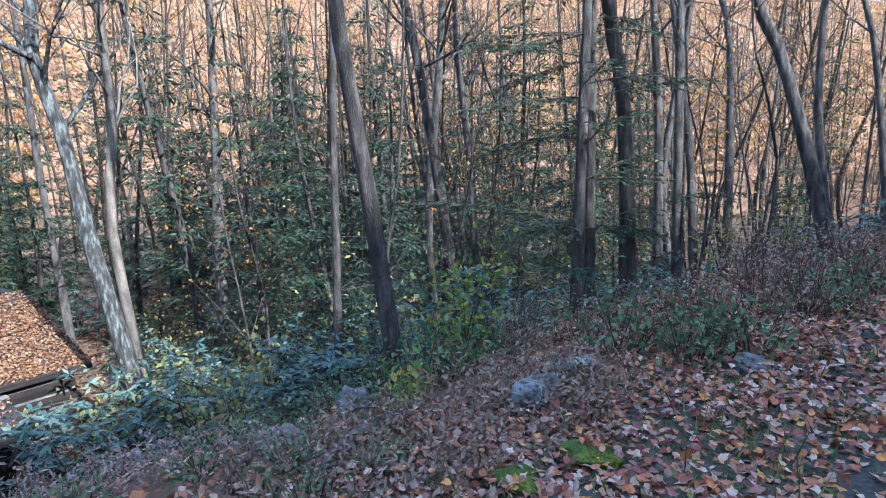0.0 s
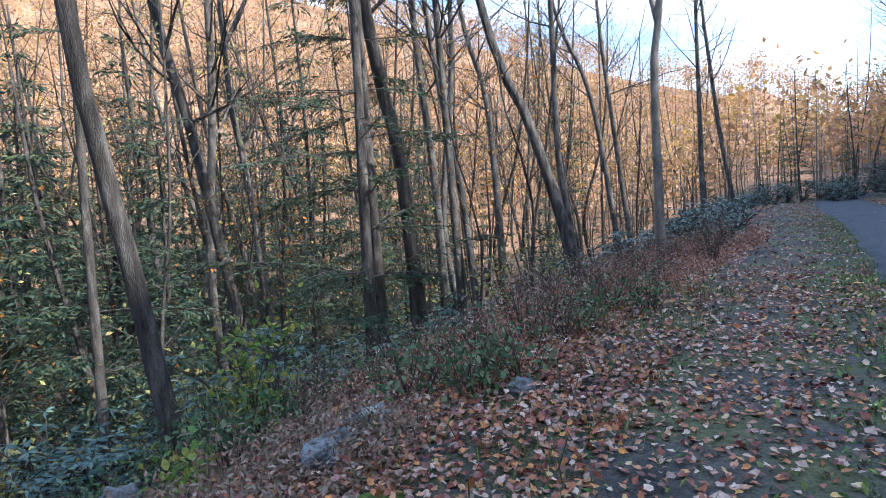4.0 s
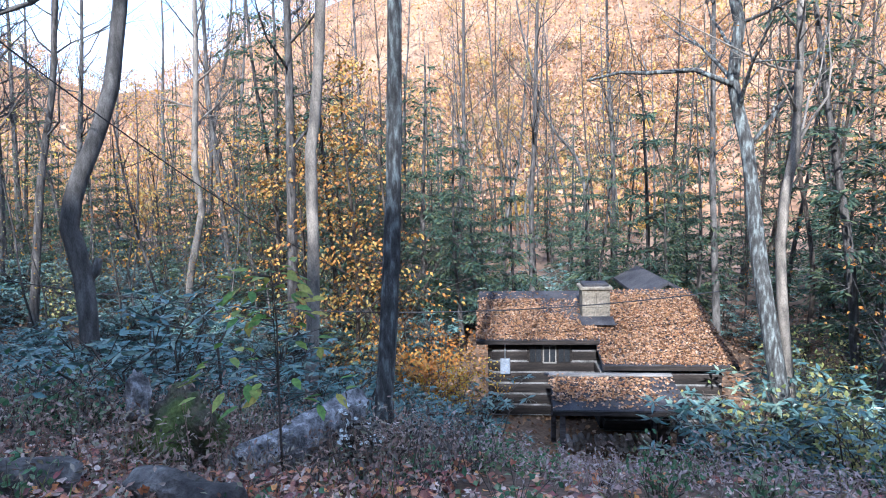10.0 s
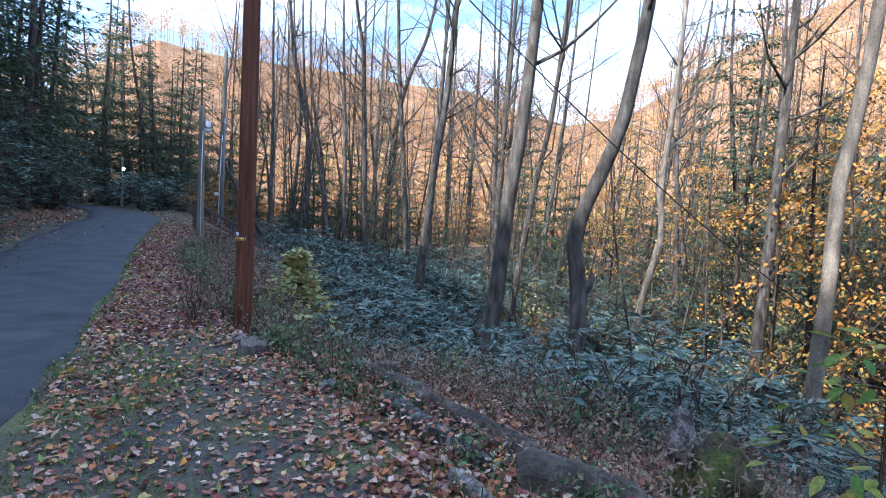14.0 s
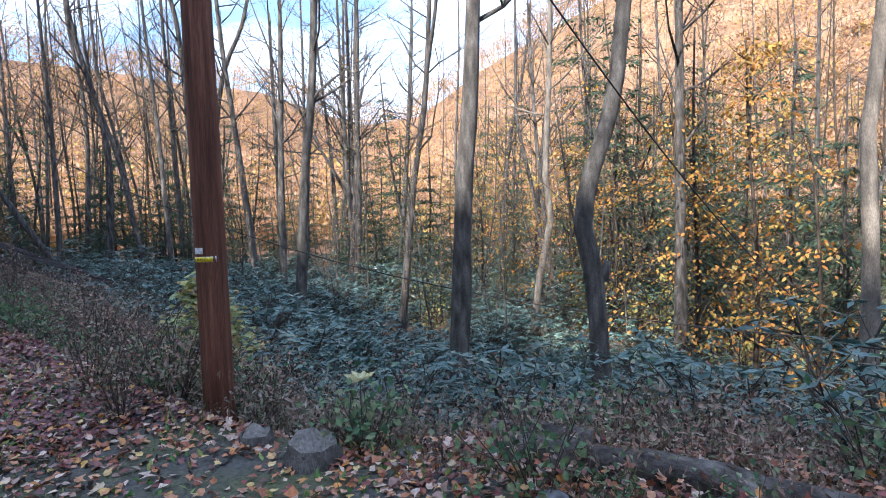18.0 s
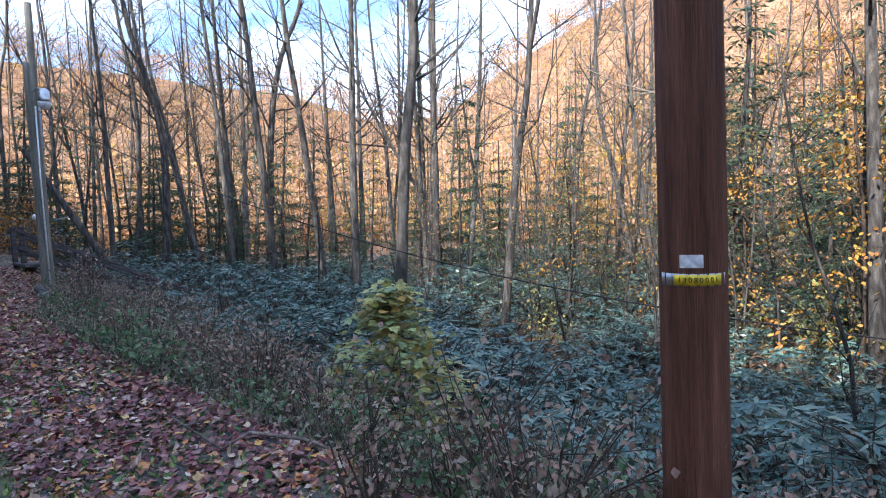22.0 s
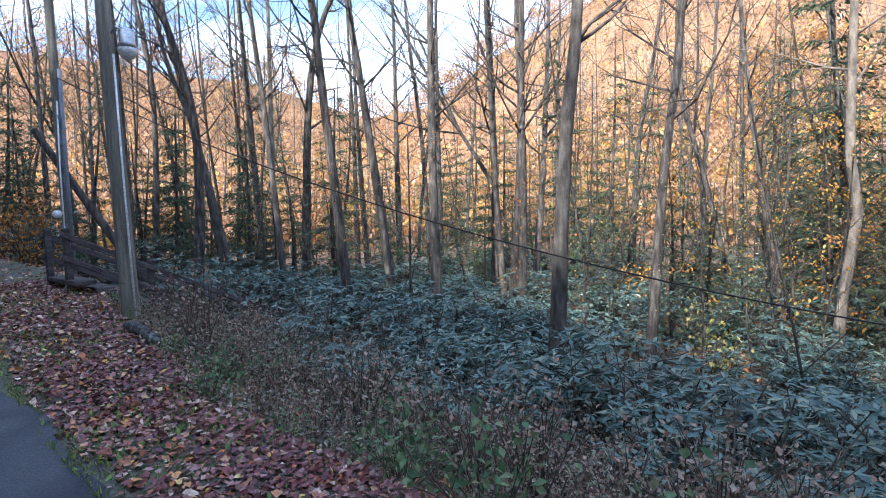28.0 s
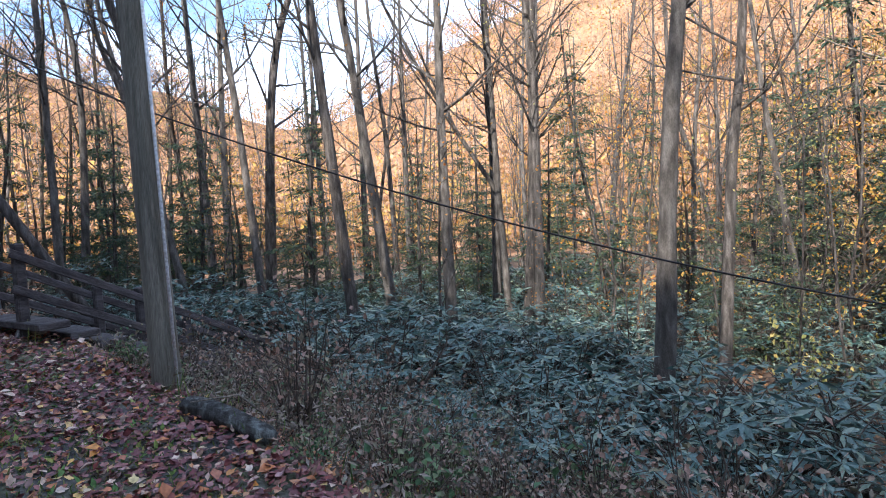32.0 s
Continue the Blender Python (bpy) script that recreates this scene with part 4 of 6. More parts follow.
def bushes(protos, n, s0, s1, d0, d1, gap, grow, over=None, join=None):
    """Copies spread over a stretch of the slope, clear of the cabin, the shed and the lane."""
    made, kept = 0, []
    for _ in range(n * 15):
        s = urng.uniform(s0, s1)
        d = (brink(s) + urng.uniform(d0, d1)) if over else urng.uniform(d0, d1)
        x, y = SD(s, d)
        if -5.4 < s < 3.2 and 12.0 < d < 20.5 or -4.2 < s < 1.6 and 4.6 < d < 13.5 and grow[1] > 0.7:
            continue
        if 24.0 < s < 34 and -8.3 < d < -3 or d > brink(s) and min((x - a) ** 2 + (y - b) ** 2 for a, b in ((-6.1, -5.2), (-5.0, -0.9), (-0.2, 4.4), (-18.5, -16.8), (-19.5, -15.9), (-10.4, -7.2), (0.4, 3.4), (0.7, 4.2), (-4.6, 0.3), (-5.2, 1.1), (-5.6, -2.7), (-6.4, -3.6), (-7.3, -4.2), (-5.0, -2.0))) < 0.5:
            continue
        if -27.2 < s < -23.4 and 0.6 < d < 6.4:
            continue
        if any((a - x) ** 2 + (b - y) ** 2 < gap * gap for a, b in bush_spots):
            continue
        bush_spots.append((x, y))
        k = float(urng.uniform(*grow))
        if -4.5 < s < 2.5 and d < 11:
            k *= 0.6
        o, place = protos[int(urng.integers(len(protos)))], pose(x, y, zat(x, y) - 0.05, 0, 0, urng.uniform(0, 360))
        size = (k, k, k * urng.uniform(0.85, 1.15))
        if join:
            kept.append((o, place @ Matrix.Diagonal((*size, 1))))
        else:
            c = copy_thing(o, place)
            c.scale = size
        made += 1
        if made >= n:
            break
    if join:
        join_copies("rhododendron_thicket", join, "shrubs", kept)


# thickets down the slope beside the lane
bushes(RHODOS, 170, -34, -6.5, 3.4, 14, 0.64, (0.9, 1.5), True)
bushes(RHODOS, 24, -30, -9, 2.4, 4.4, 0.7, (0.6, 1.0), True)
bushes(RHODOS, 52, -8, -1, 3.2, 10.5, 0.7, (0.8, 1.3), True)
bushes(RHODOS, 26, 1.5, 22, 7, 16, 1.0, (0.8, 1.4), True)
bushes(RHODOS, 40, -30, 26, 20.5, 34, 1.1, (1.0, 1.9), join="rhododendron thickets beyond the cabin")
bushes(TALLS, 60, -44, -12, -10.0, -4.6, 0.85, (0.7, 1.25), join="tall rhododendrons on the bank above the lane")
bushes(RHODOS, 26, -52, -36, -1, 7, 0.9, (1.0, 2.0), join="rhododendrons where the lane bends away")
bushes(RHODOS, 22, -58, -44, -9, 3, 1.1, (1.2, 2.2), join="rhododendrons beyond the bend of the lane")
bushes(RHODOS, 80, -34, -6, 14, 26, 0.9, (0.9, 1.6), join="rhododendron thickets on the floor of the hollow")
bushes(TALLS, 26, 36, 70, -16, -8, 1.3, (0.8, 1.3), join="tall rhododendrons beyond the parked truck")
bushes(TALLS, 46, 12, 44, -13.5, -7.7, 0.9, (0.75, 1.25), join="tall rhododendrons on the bank behind the truck")

bushes(RHODOS, 46, 16, 58, 0.6, 7, 0.8, (0.7, 1.4), True, "rhododendrons along the brink up the lane")
bushes(RHODOS, 24, 46, 72, -7, 8, 1.2, (1.0, 1.8), None, "rhododendrons at the far bend of the lane")

YELLOWS = [shrub_proto(60 + i, 1.5, GREENY, "yellow_green_shrub", "slender shrub with pale yellow-green autumn leaves", 210, 0.095, group="yellow-green shrubs", deep=1) for i in range(3)]
for i, o in enumerate(YELLOWS):
    settle(o, *SD(3.2 + 1.6 * i, 9.0 + i), i, 1.2)
bushes(YELLOWS, 22, 1.5, 15, 4.5, 15, 1.2, (0.7, 1.7), True)
bushes(RHODOS, 26, 3, 15, 4.2, 12, 0.9, (0.7, 1.3), True)
bushes(YELLOWS, 12, 2.4, 6.5, 10, 20, 0.9, (0.8, 1.4))
bushes(YELLOWS, 6, 1.6, 6.5, 6.5, 11, 1.0, (0.6, 1.0))
bushes(RHODOS, 7, 2.2, 7.5, 6.0, 11, 1.1, (0.6, 1.0))
bushes(RHODOS, 30, 3, 16, 8, 20, 1.0, (1.0, 1.7))
bushes(YELLOWS, 10, -26, -8, 9, 19, 1.4, (1.0, 1.7), True)
DEADLEAF = material("dead_weed_leaf", [(0.15, 0.098, 0.072), (0.27, 0.17, 0.125), (0.36, 0.24, 0.19), (0.20, 0.195, 0.115), (0.40, 0.32, 0.265)], by="island", rough=0.85, bump=0, through=0.15)
BROWNS = [shrub_proto(70 + i, 1.0, DEADLEAF, "dry_weed_shrub", "dry brown weeds with curled dead leaves", 300, 0.05, 0.35, stems_n=10, group="dry weeds", deep=1) for i in range(3)]
for i, o in enumerate(BROWNS):
    settle(o, *SD(-12.5 - 1.5 * i, 1.5), i)
bushes(BROWNS, 74, -26, -8, 0.7, 4.2, 0.45, (0.5, 1.15), True)
bushes(BROWNS, 46, 4, 18, 0.5, 3.2, 0.5, (0.5, 0.95), True)
bushes(BROWNS, 40, -6, 3, 2.6, 10.5, 0.55, (0.35, 0.6), True)
GREENS = [shrub_proto(80 + i, 0.6, material("herb_leaf", [(0.055, 0.12, 0.055), (0.10, 0.19, 0.085), (0.18, 0.255, 0.12), (0.25, 0.27, 0.15)], by="island", rough=0.6, bump=0, through=0.3), "green_herb", "low green herb with toothed leaves", 200, 0.06, 0.5, stems_n=9, group="green herbs", deep=1) for i in range(2)]
for i, o in enumerate(GREENS):
    settle(o, *SD(-7.5 - 4 * i, 1.0), i)
bushes(GREENS, 130, -26, 8, 0.2, 4.2, 0.36, (0.5, 1.3), True)

SPRING = material("bright_leaf", [(0.12, 0.24, 0.05), (0.20, 0.32, 0.06), (0.36, 0.38, 0.08), (0.46, 0.36, 0.07)], by="island", rough=0.5, bump=0, through=0.4)
for o, s_, d_, k in ((YELLOWS[0], 1.2, 11.6, 1.0), (YELLOWS[1], 1.9, 10.9, 1.1), (RHODOS[0], 2.2, 10.2, 1.3), (RHODOS[2], 1.6, 12.3, 1.5), (YELLOWS[2], 2.8, 9.6, 1.0), (RHODOS[1], -3.3, 8.6, 1.15), (RHODOS[3], -3.9, 9.4, 1.0)):
    c = copy_thing(o, pose(*SD(s_, d_), zat(*SD(s_, d_)) - 0.05, 0, 0, 70 * k))
    c.scale = (k, k, k)
for x, y, k in ((-7.25, -5.55, 0.9), (-7.3, -6.3, 1.0), (-6.75, -6.5, 0.7), (-7.7, -5.9, 1.0), (-7.9, -6.6, 0.9), (-7.5, -7.1, 0.8)):
    c = copy_thing(BROWNS[int(k * 10) % 3], pose(x, y, zat(x, y) - 0.05, 0, 0, 200 * k))
    c.scale = (k, k, k)
# shrubs about the lichened tree and the cabin's corner
for protos_, x, y, k in ((RHODOS, -7.50, 9.02, 1.9), (YELLOWS, -5.78, 9.04, 1.3), (RHODOS, -6.09, 10.49, 1.7), (YELLOWS, -4.58, 8.35, 1.1), (RHODOS, -3.98, 8.22, 1.3), (YELLOWS, -4.31, 9.71, 1.2), (YELLOWS, -7.71, 10.13, 1.5), (RHODOS, -7.40, 11.44, 2.0), (RHODOS, -3.15, 7.49, 1.0)):
    c = copy_thing(protos_[int(k * 10) % 3], pose(x, y, zat(x, y) - 0.05, 0, 0, 210 * k))
    c.scale = (k, k, k)
# single plants that stand out
gold = settle(shrub_proto(91, 3.1, YELLOW, "golden_bush", "bush thick with golden-yellow autumn leaves beside the cabin", 2000, 0.10, 0.34, stems_n=8), -11.75, 4.95, 0.4, 0.68)
gold2 = settle(shrub_proto(92, 2.2, ORANGE, "golden_bush", "rusty orange bush beside the cabin", 1300, 0.10, 0.4, stems_n=7), -13.4, 5.2, 1.4, 1.15)
maple_leaf = material("maple_leaf", [(0.30, 0.40, 0.19), (0.42, 0.50, 0.25), (0.52, 0.48, 0.15), (0.34, 0.44, 0.22), (0.50, 0.31, 0.08), (0.44, 0.46, 0.19)], by="island", rough=0.5, bump=0, through=0.35)


def cone_sapling(x, y, h, r, low, count, size, mat, name, label, seed, star=True, per=6):
    """A young tree whose leaves hang in a loose cone."""
    rng = np.random.default_rng(seed)
    wood = Soup().tube([(0, 0, -0.1), (0.02, 0, h * 0.4), (0, 0.02, h * 0.75), (0, 0, h)], [0.010, 0.008, 0.006, 0.003], 6)
    P, T = [], []
    for k in range(count // per):
        u = rng.uniform(0, 1) ** 0.8
        z = low + (h - low) * u
        a, q = rng.uniform(0, 6.28), r * (1 - 0.85 * u) * rng.uniform(0.45, 1.1)
        tip = Vector((math.cos(a) * q, math.sin(a) * q, z))
        lo = len(wood.v)
        wood.tube([(0, 0, z - 0.25 * q), tip], [0.005, 0.003], 3, False)
        wood.f.append((0, lo, lo + 1))
        for _ in range(per):
            P.append(tuple(tip + Vector(rng.normal(0, 0.07, 3))))
            b = a + rng.normal(0, 0.9)
            T.append((math.cos(b), math.sin(b), rng.uniform(-0.6, 0.2)))
    o = tagged(new(name), label, "sapling")
    put_part("stem", wood.mesh("stem", TWIG), o)
    put_part("foliage", leaf_mesh("foliage", np.array(P), np.array(T), rng.uniform(0.7, 1.2, len(P)) * size, size * (0.52 if star == 2 else 0.95), mat, 0.18, rng, star, flat=0.3), o)
    return settle(o, x, y, 0.2)


cone_sapling(-10.46, -7.22, 1.82, 0.92, 0.3, 1300, 0.11, maple_leaf, "maple_sapling", "young maple with broad green and orange autumn leaves", 93)
settle(shrub_proto(94, 1.8, SPRING, "yellow_sapling", "leafy sapling with bright yellow-green leaves", 420, 0.12, 0.28, 2, 4), -0.34, 6.1, 0.2, 0.66)
settle(shrub_proto(95, 0.85, SPRING, "green_seedling", "bright green seedling among dead leaves", 90, 0.13, 0.3, 2, 2), -0.85, 4.3, 0.2, 0.62)
for x, y, k in ((-1.16, 3.1, 0.9), (-0.6, 2.97, 0.8), (-0.29, 2.85, 0.5), (0.95, 3.9, 0.4), (-1.3, 2.95, 0.7)):
    c = copy_thing(GREENS[int(k * 10) % 2], pose(x, y, zat(x, y) - 0.04, 0, 0, 300 * k))
    c.scale = (k * 0.6, k * 0.6, k * 0.6)
cone_sapling(-4.12, 0.28, 1.62, 0.62, 0.75, 90, 0.13, SPRING, "witch_hazel", "sparse sapling with large yellow-green leaves", 96, 2, 3)


def pale_magnolia():
    """A low plant with one whorl of big pale yellow leaves."""
    h = tagged(new("pale_leaf_plant"), "low plant with one whorl of big pale yellow leaves", "plant")
    put_part("stem", Soup().tube([(0, 0, -0.1), (0.01, 0, 0.6), (0, 0, 1.12)], [0.02, 0.016, 0.01], 6).mesh("stem", TWIG), h)
    pale = material("pale_leaf", [(0.55, 0.52, 0.25), (0.62, 0.60, 0.34)], by="island", rough=0.5, bump=0, through=0.3)
    a = np.linspace(0, 6.28, 8)[:-1]
    put_part("leaves", leaf_mesh("leaves", np.tile([0, 0, 1.1], (7, 1)), np.stack([np.cos(a), np.sin(a), np.full(7, 0.45)], 1), 0.26, 0.11, pale, 0.15), h)
    return h


settle(pale_magnolia(), -6.47, -4.67, 0.2, 0.5)


def aster():
    h = tagged(new("white_aster"), "white-flowered aster clump with green leaves", "flower")
    rng = np.random.default_rng(5)
    st, tips = Soup(), []
    first = None
    for k in range(9):
        a, ring = rng.uniform(0, 6.28), len(st.v)
        tip = Vector((math.cos(a) * rng.uniform(0.05, 0.28), math.sin(a) * rng.uniform(0.05, 0.28), rng.uniform(0.5, 0.75)))
        st.tube([(0, 0, -0.05), tip * 0.6, tip], [0.006, 0.005, 0.003], 4, False)
        if first is not None:
            st.f.append((first, ring, ring + 1))
        first = ring
        tips.append(tip)
    put_part("stem", st.mesh("stem", TWIG), h)
    n = 260
    k = rng.integers(0, 9, n)
    P = np.array([tuple(tips[i]) for i in k]) + rng.normal(0, 0.045, (n, 3)) * np.array([1, 1, 0.5])
    white = material("white_petal", [(0.62, 0.64, 0.60), (0.78, 0.80, 0.76)], by="island", rough=0.7, bump=0, through=0.2)
    a = np.linspace(0, 6.28, 10)[:-1]
    head = leaf_mesh("flower", np.zeros((9, 3)), np.stack([np.cos(a), np.sin(a), np.full(9, 0.25)], 1), 0.024, 0.013, white, 0.1, rng, 2)
    for i in range(70):
        f = put_part("flower", head, h)
        f.location, f.rotation_euler = P[i], (rng.normal(0, 0.5), rng.normal(0, 0.5), rng.uniform(0, 6))
    P = np.array([tuple(tips[i]) for i in k]) * rng.uniform(0.3, 0.9, (n, 1)) + rng.normal(0, 0.05, (n, 3))
    put_part("leaves", leaf_mesh("leaves", P, rng.normal(0, 1, (n, 3)), 0.09, 0.04, GREENS[0].children[1].data.materials[0], 0.1, rng), h)
    return h


settle(aster(), -4.2, 0.85, 0, 0.8)

rust = settle(shrub_proto(97, 2.6, ORANGE, "rusty_bush", "rust-brown autumn bush behind the service pole", 1300, 0.10, 0.45, False, 7), -26.3, -22.3, 0.4)

# broad-leaved tree thick with yellow leaves, left of the cabin as one comes down
big_yellow = material("broad_yellow_leaf", [(0.30, 0.12, 0.03), (0.42, 0.19, 0.04), (0.48, 0.25, 0.05), (0.43, 0.29, 0.06), (0.26, 0.20, 0.06)], by="island", rough=0.55, bump=0, through=0.28)


def leafy_tree(x, y, h, seed, count):
    """A slender tree whose broad leaves hang in flat layered sprays."""
    rng = np.random.default_rng(seed)
    t = tree("brown", x, y, 0.06, [(0, 0, 0), (0.1, 0.1, 3.5), (0.05, -0.1, 7)], h, count=0, boughs=26, low=0.8, seed=seed, deep=1)
    P, T = [], []
    for k in range(count // 24):
        z = rng.uniform(0.7, h * 0.98)
        r = (0.35 + 1.9 * (1 - z / h)) * math.sqrt(rng.uniform(0.05, 1)) * 1.2
        a = rng.uniform(0, 6.28)
        for _ in range(22):
            u = rng.normal(0, 1, 3)
            P.append((math.cos(a) * (r + u[0] * 0.34) - math.sin(a) * u[1] * 0.3, math.sin(a) * (r + u[0] * 0.34) + math.cos(a) * u[1] * 0.3, z - 0.12 * u[0] + u[2] * 0.05))
            b = a + rng.normal(0, 0.9)
            T.append((math.cos(b), math.sin(b), rng.uniform(-1.1, -0.1)))
    put_part("crown", leaf_mesh("crown", np.array(P), np.array(T), rng.uniform(0.08, 0.16, len(P)), 0.088, big_yellow, 0.15, rng, 2, flat=0.5), t)
    tagged(t, "slender tree thick with broad golden-yellow leaves", "tree")
    return t


leafy_tree(-16.1, 4.1, 9.5, 301, 2000)
leafy_tree(-17.6, 2.9, 8.0, 302, 1100)
leafy_tree(-14.6, 4.6, 6.5, 303, 900)
leafy_tree(-20.5, 4.8, 9.0, 304, 1100)
leafy_tree(-24.0, 1.6, 7.0, 305, 800)
leafy_tree(-27.6, -1.4, 6.4, 306, 700)
leafy_tree(-22.4, 2.8, 6.0, 307, 700)

# ---------- poles and cables ----------
POLE = material("creosoted_wood", [(0.095, 0.039, 0.024), (0.185, 0.077, 0.046), (0.275, 0.125, 0.082)], 2.5, 0.75, 0.8, (9, 9, 0.35), 24)
POLE_GREY = material("weathered_pole", [(0.13, 0.125, 0.10), (0.22, 0.21, 0.17), (0.30, 0.28, 0.23)], 2.5, 0.85, 0.7, (9, 9, 0.35), 24)
STEEL = material("galvanised_steel", [(0.42, 0.44, 0.46), (0.58, 0.60, 0.62)], 8, 0.4, 0.05, metal=0.8)
PLASTIC = material("white_plastic", [(0.70, 0.72, 0.74), (0.80, 0.82, 0.83)], 3, 0.45, 0.0)
RUBBER = material("black_cable", [(0.012, 0.012, 0.013), (0.03, 0.03, 0.032)], 5, 0.55, 0.0)
TAG_YELLOW = material("yellow_tag", [(0.75, 0.58, 0.02), (0.85, 0.68, 0.04)], 5, 0.45, 0.0)
INK = material("black_ink", [(0.012, 0.012, 0.012), (0.02, 0.02, 0.02)], 5, 0.6, 0.0)
BLUEGREY = material("grey_conduit", [(0.15, 0.17, 0.20), (0.22, 0.245, 0.28)], 4, 0.5, 0.05)


def pole(x, y, r, h, mat, label, lean=(0, 0)):
    holder = tagged(new("utility_pole"), label, "pole")
    holder.location = (x, y, zat(x, y))
    s = Soup()
    s.tube([(lean[0] * k / 9, lean[1] * k / 9, -0.4 + (h + 0.4) * k / 9) for k in range(10)], [r * (1.06 - 0.22 * k / 9) for k in range(10)], 24, knots=0.02)
    put_part("shaft", s.mesh("shaft", mat), holder)
    return holder


brown = pole(-6.89, -5.81, 0.112, 9.2, POLE, "thick reddish-brown utility pole with a yellow number band")


def tag_band(holder, z, r):
    """A metal strap round the pole with a yellow plate and its number."""
    face = math.atan2(-0.35, 0.94)
    band, plate = Soup(), Soup()
    for s_, a0, a1, z0, z1, k in ((band, -1.15, 1.15, -0.022, 0.022, 1.02), (plate, -0.62, 0.80, -0.018, 0.018, 1.035)):
        m = 18
        for i in range(m + 1):
            a = face + a0 + (a1 - a0) * i / m
            for zz, kk in ((z0, k), (z1, k), (z1, k - 0.015), (z0, k - 0.015)):
                s_.v.append(Vector((math.cos(a) * r * kk, math.sin(a) * r * kk, z + zz)))
        for i in range(m):
            for j in range(4):
                a, b = i * 4 + j, i * 4 + (j + 1) % 4
                s_.f.append((a, a + 4, b + 4, b))
    put_part("strap", band.mesh("strap", STEEL), holder, "bright metal strap")
    pl = put_part("number_plate", plate.mesh("number_plate", TAG_YELLOW), holder, "yellow plate with the number 13080001")
    for i, ch in enumerate("13080001"):
        a = face - 0.52 + 1.22 * (i + 0.5) / 8
        cu = bpy.data.curves.new("digit", "FONT")
        cu.body, cu.size, cu.align_x, cu.align_y, cu.extrude = ch, 0.025, "CENTER", "CENTER", 0.0006
        o = new("digit", cu)
        o.matrix_world = Matrix.Translation((math.cos(a) * r * 1.042, math.sin(a) * r * 1.042, z)) @ Matrix.Rotation(a + math.pi / 2, 4, "Z") @ Matrix.Rotation(math.pi / 2, 4, "X")
        me = bpy.data.meshes.new_from_object(o)
        m = o.matrix_world.copy()
        bpy.data.objects.remove(o)
        me.materials.clear()
        me.materials.append(INK)
        d = put_part("digit", me, pl)
        d.matrix_local = m
    a = face - 0.1
    lab = put_part("paper_label", bevelled("paper_label", (0.004, 0.075, 0.045), PLASTIC, 0.001), holder, "small white paper label")
    lab.location, lab.rotation_euler.z = (math.cos(a) * r * 1.02, math.sin(a) * r * 1.02, z + 0.065), a


tag_band(brown, 1.19 - zat(-6.9, -5.84), 0.112)

lamp_pole = pole(-16.2, -14.55, 0.113, 4.45, POLE_GREY, "greenish-grey wooden pole carrying a yard lamp", (-0.12, -0.12))
put_part("conduit", Soup().tube([(0.10, 0.10, 0), (0.06, 0.06, 2.2), (-0.02, 0.02, 3.6)], [0.014] * 3, 8).mesh("conduit", PLASTIC), lamp_pole, "thin white conduit")
arm = Soup().tube([(-0.1, -0.1, 3.83), (-0.05, 0.06, 3.96), (0.0, 0.22, 3.88)], [0.018] * 3, 8).mesh("arm", STEEL)
put_part("arm", arm, lamp_pole)
head = Soup().tube([(0.0, 0.22, 3.92), (0.0, 0.22, 3.88), (0.0, 0.22, 3.73), (0, 0.22, 3.66)], [0.05, 0.095, 0.10, 0.13], 18).mesh("lamp_head", STEEL)
lamp_head = put_part("lamp_head", head, lamp_pole, "grey dusk-to-dawn lamp head")
put_part("globe", Soup().tube([(0, 0.22, 3.665), (0, 0.22, 3.61), (0, 0.22, 3.54), (0, 0.22, 3.51)], [0.125, 0.12, 0.08, 0.03], 18).mesh("globe", PLASTIC), lamp_head, "white glass globe")

service = pole(-22.9, -19.15, 0.115, 8.4, POLE_GREY, "service pole with meter, conduits and boxes", (-0.35, -0.2))
put_part("conduit", Soup().tube([(0.13, 0.14, 0), (0.06, 0.12, 3.0), (-0.12, 0.05, 5.2)], [0.05] * 3, 10).mesh("conduit", BLUEGREY), service, "blue-grey plastic conduit")
put_part("conduit", Soup().tube([(0.19, 0.02, 0), (0.12, 0.0, 2.6), (0.0, 0.0, 4.4)], [0.02] * 3, 8).mesh("conduit", PLASTIC), service, "thin white conduit")
for z in (1.25, 2.35, 2.85, 3.4, 4.0):
    b = put_part("junction_box", bevelled("junction_box", (0.10, 0.16, 0.22 if z < 2 else 0.14), BLUEGREY, 0.012), service)
    b.location, b.rotation_euler.z = (0.13 - z * 0.035, 0.05 - z * 0.01, z), -0.4
m_ = put_part("meter", Soup().tube([(0.16, -0.08, 1.62), (0.26, -0.12, 1.62), (0.30, -0.13, 1.62)], [0.09, 0.09, 0.06], 18).mesh("meter", PLASTIC), service, "round white electric meter")


BULB = bpy.data.materials.new("lit_bulb")
BULB.use_nodes = True
BULB.node_tree.nodes["Principled BSDF"].inputs["Emission Color"].default_value = (1, 0.93, 0.75, 1)
BULB.node_tree.nodes["Principled BSDF"].inputs["Emission Strength"].default_value = 6.0
far_lamp = pole(-30.2, -33.0, 0.07, 3.2, POLE_GREY, "thin pole with a lit lamp beyond the bend of the lane")
put_part("bulb", Soup().tube([(0.0, 0.12, 2.62), (0, 0.12, 2.55), (0, 0.12, 2.45)], [0.04, 0.10, 0.05], 12).mesh("bulb", BULB), far_lamp, "small lit white bulb")


def cable(a, b, sag, r, label):
    s = Soup()
    pts = []
    for k in range(61):
        u = k / 60
        p = Vector(a).lerp(Vector(b), u)
        p.z -= 4 * sag * u * (1 - u)
        pts.append(p)
    s.tube(pts, [r] * 61, 6)
    return tagged(new("cable", s.mesh("cable", RUBBER)), label, "cable")


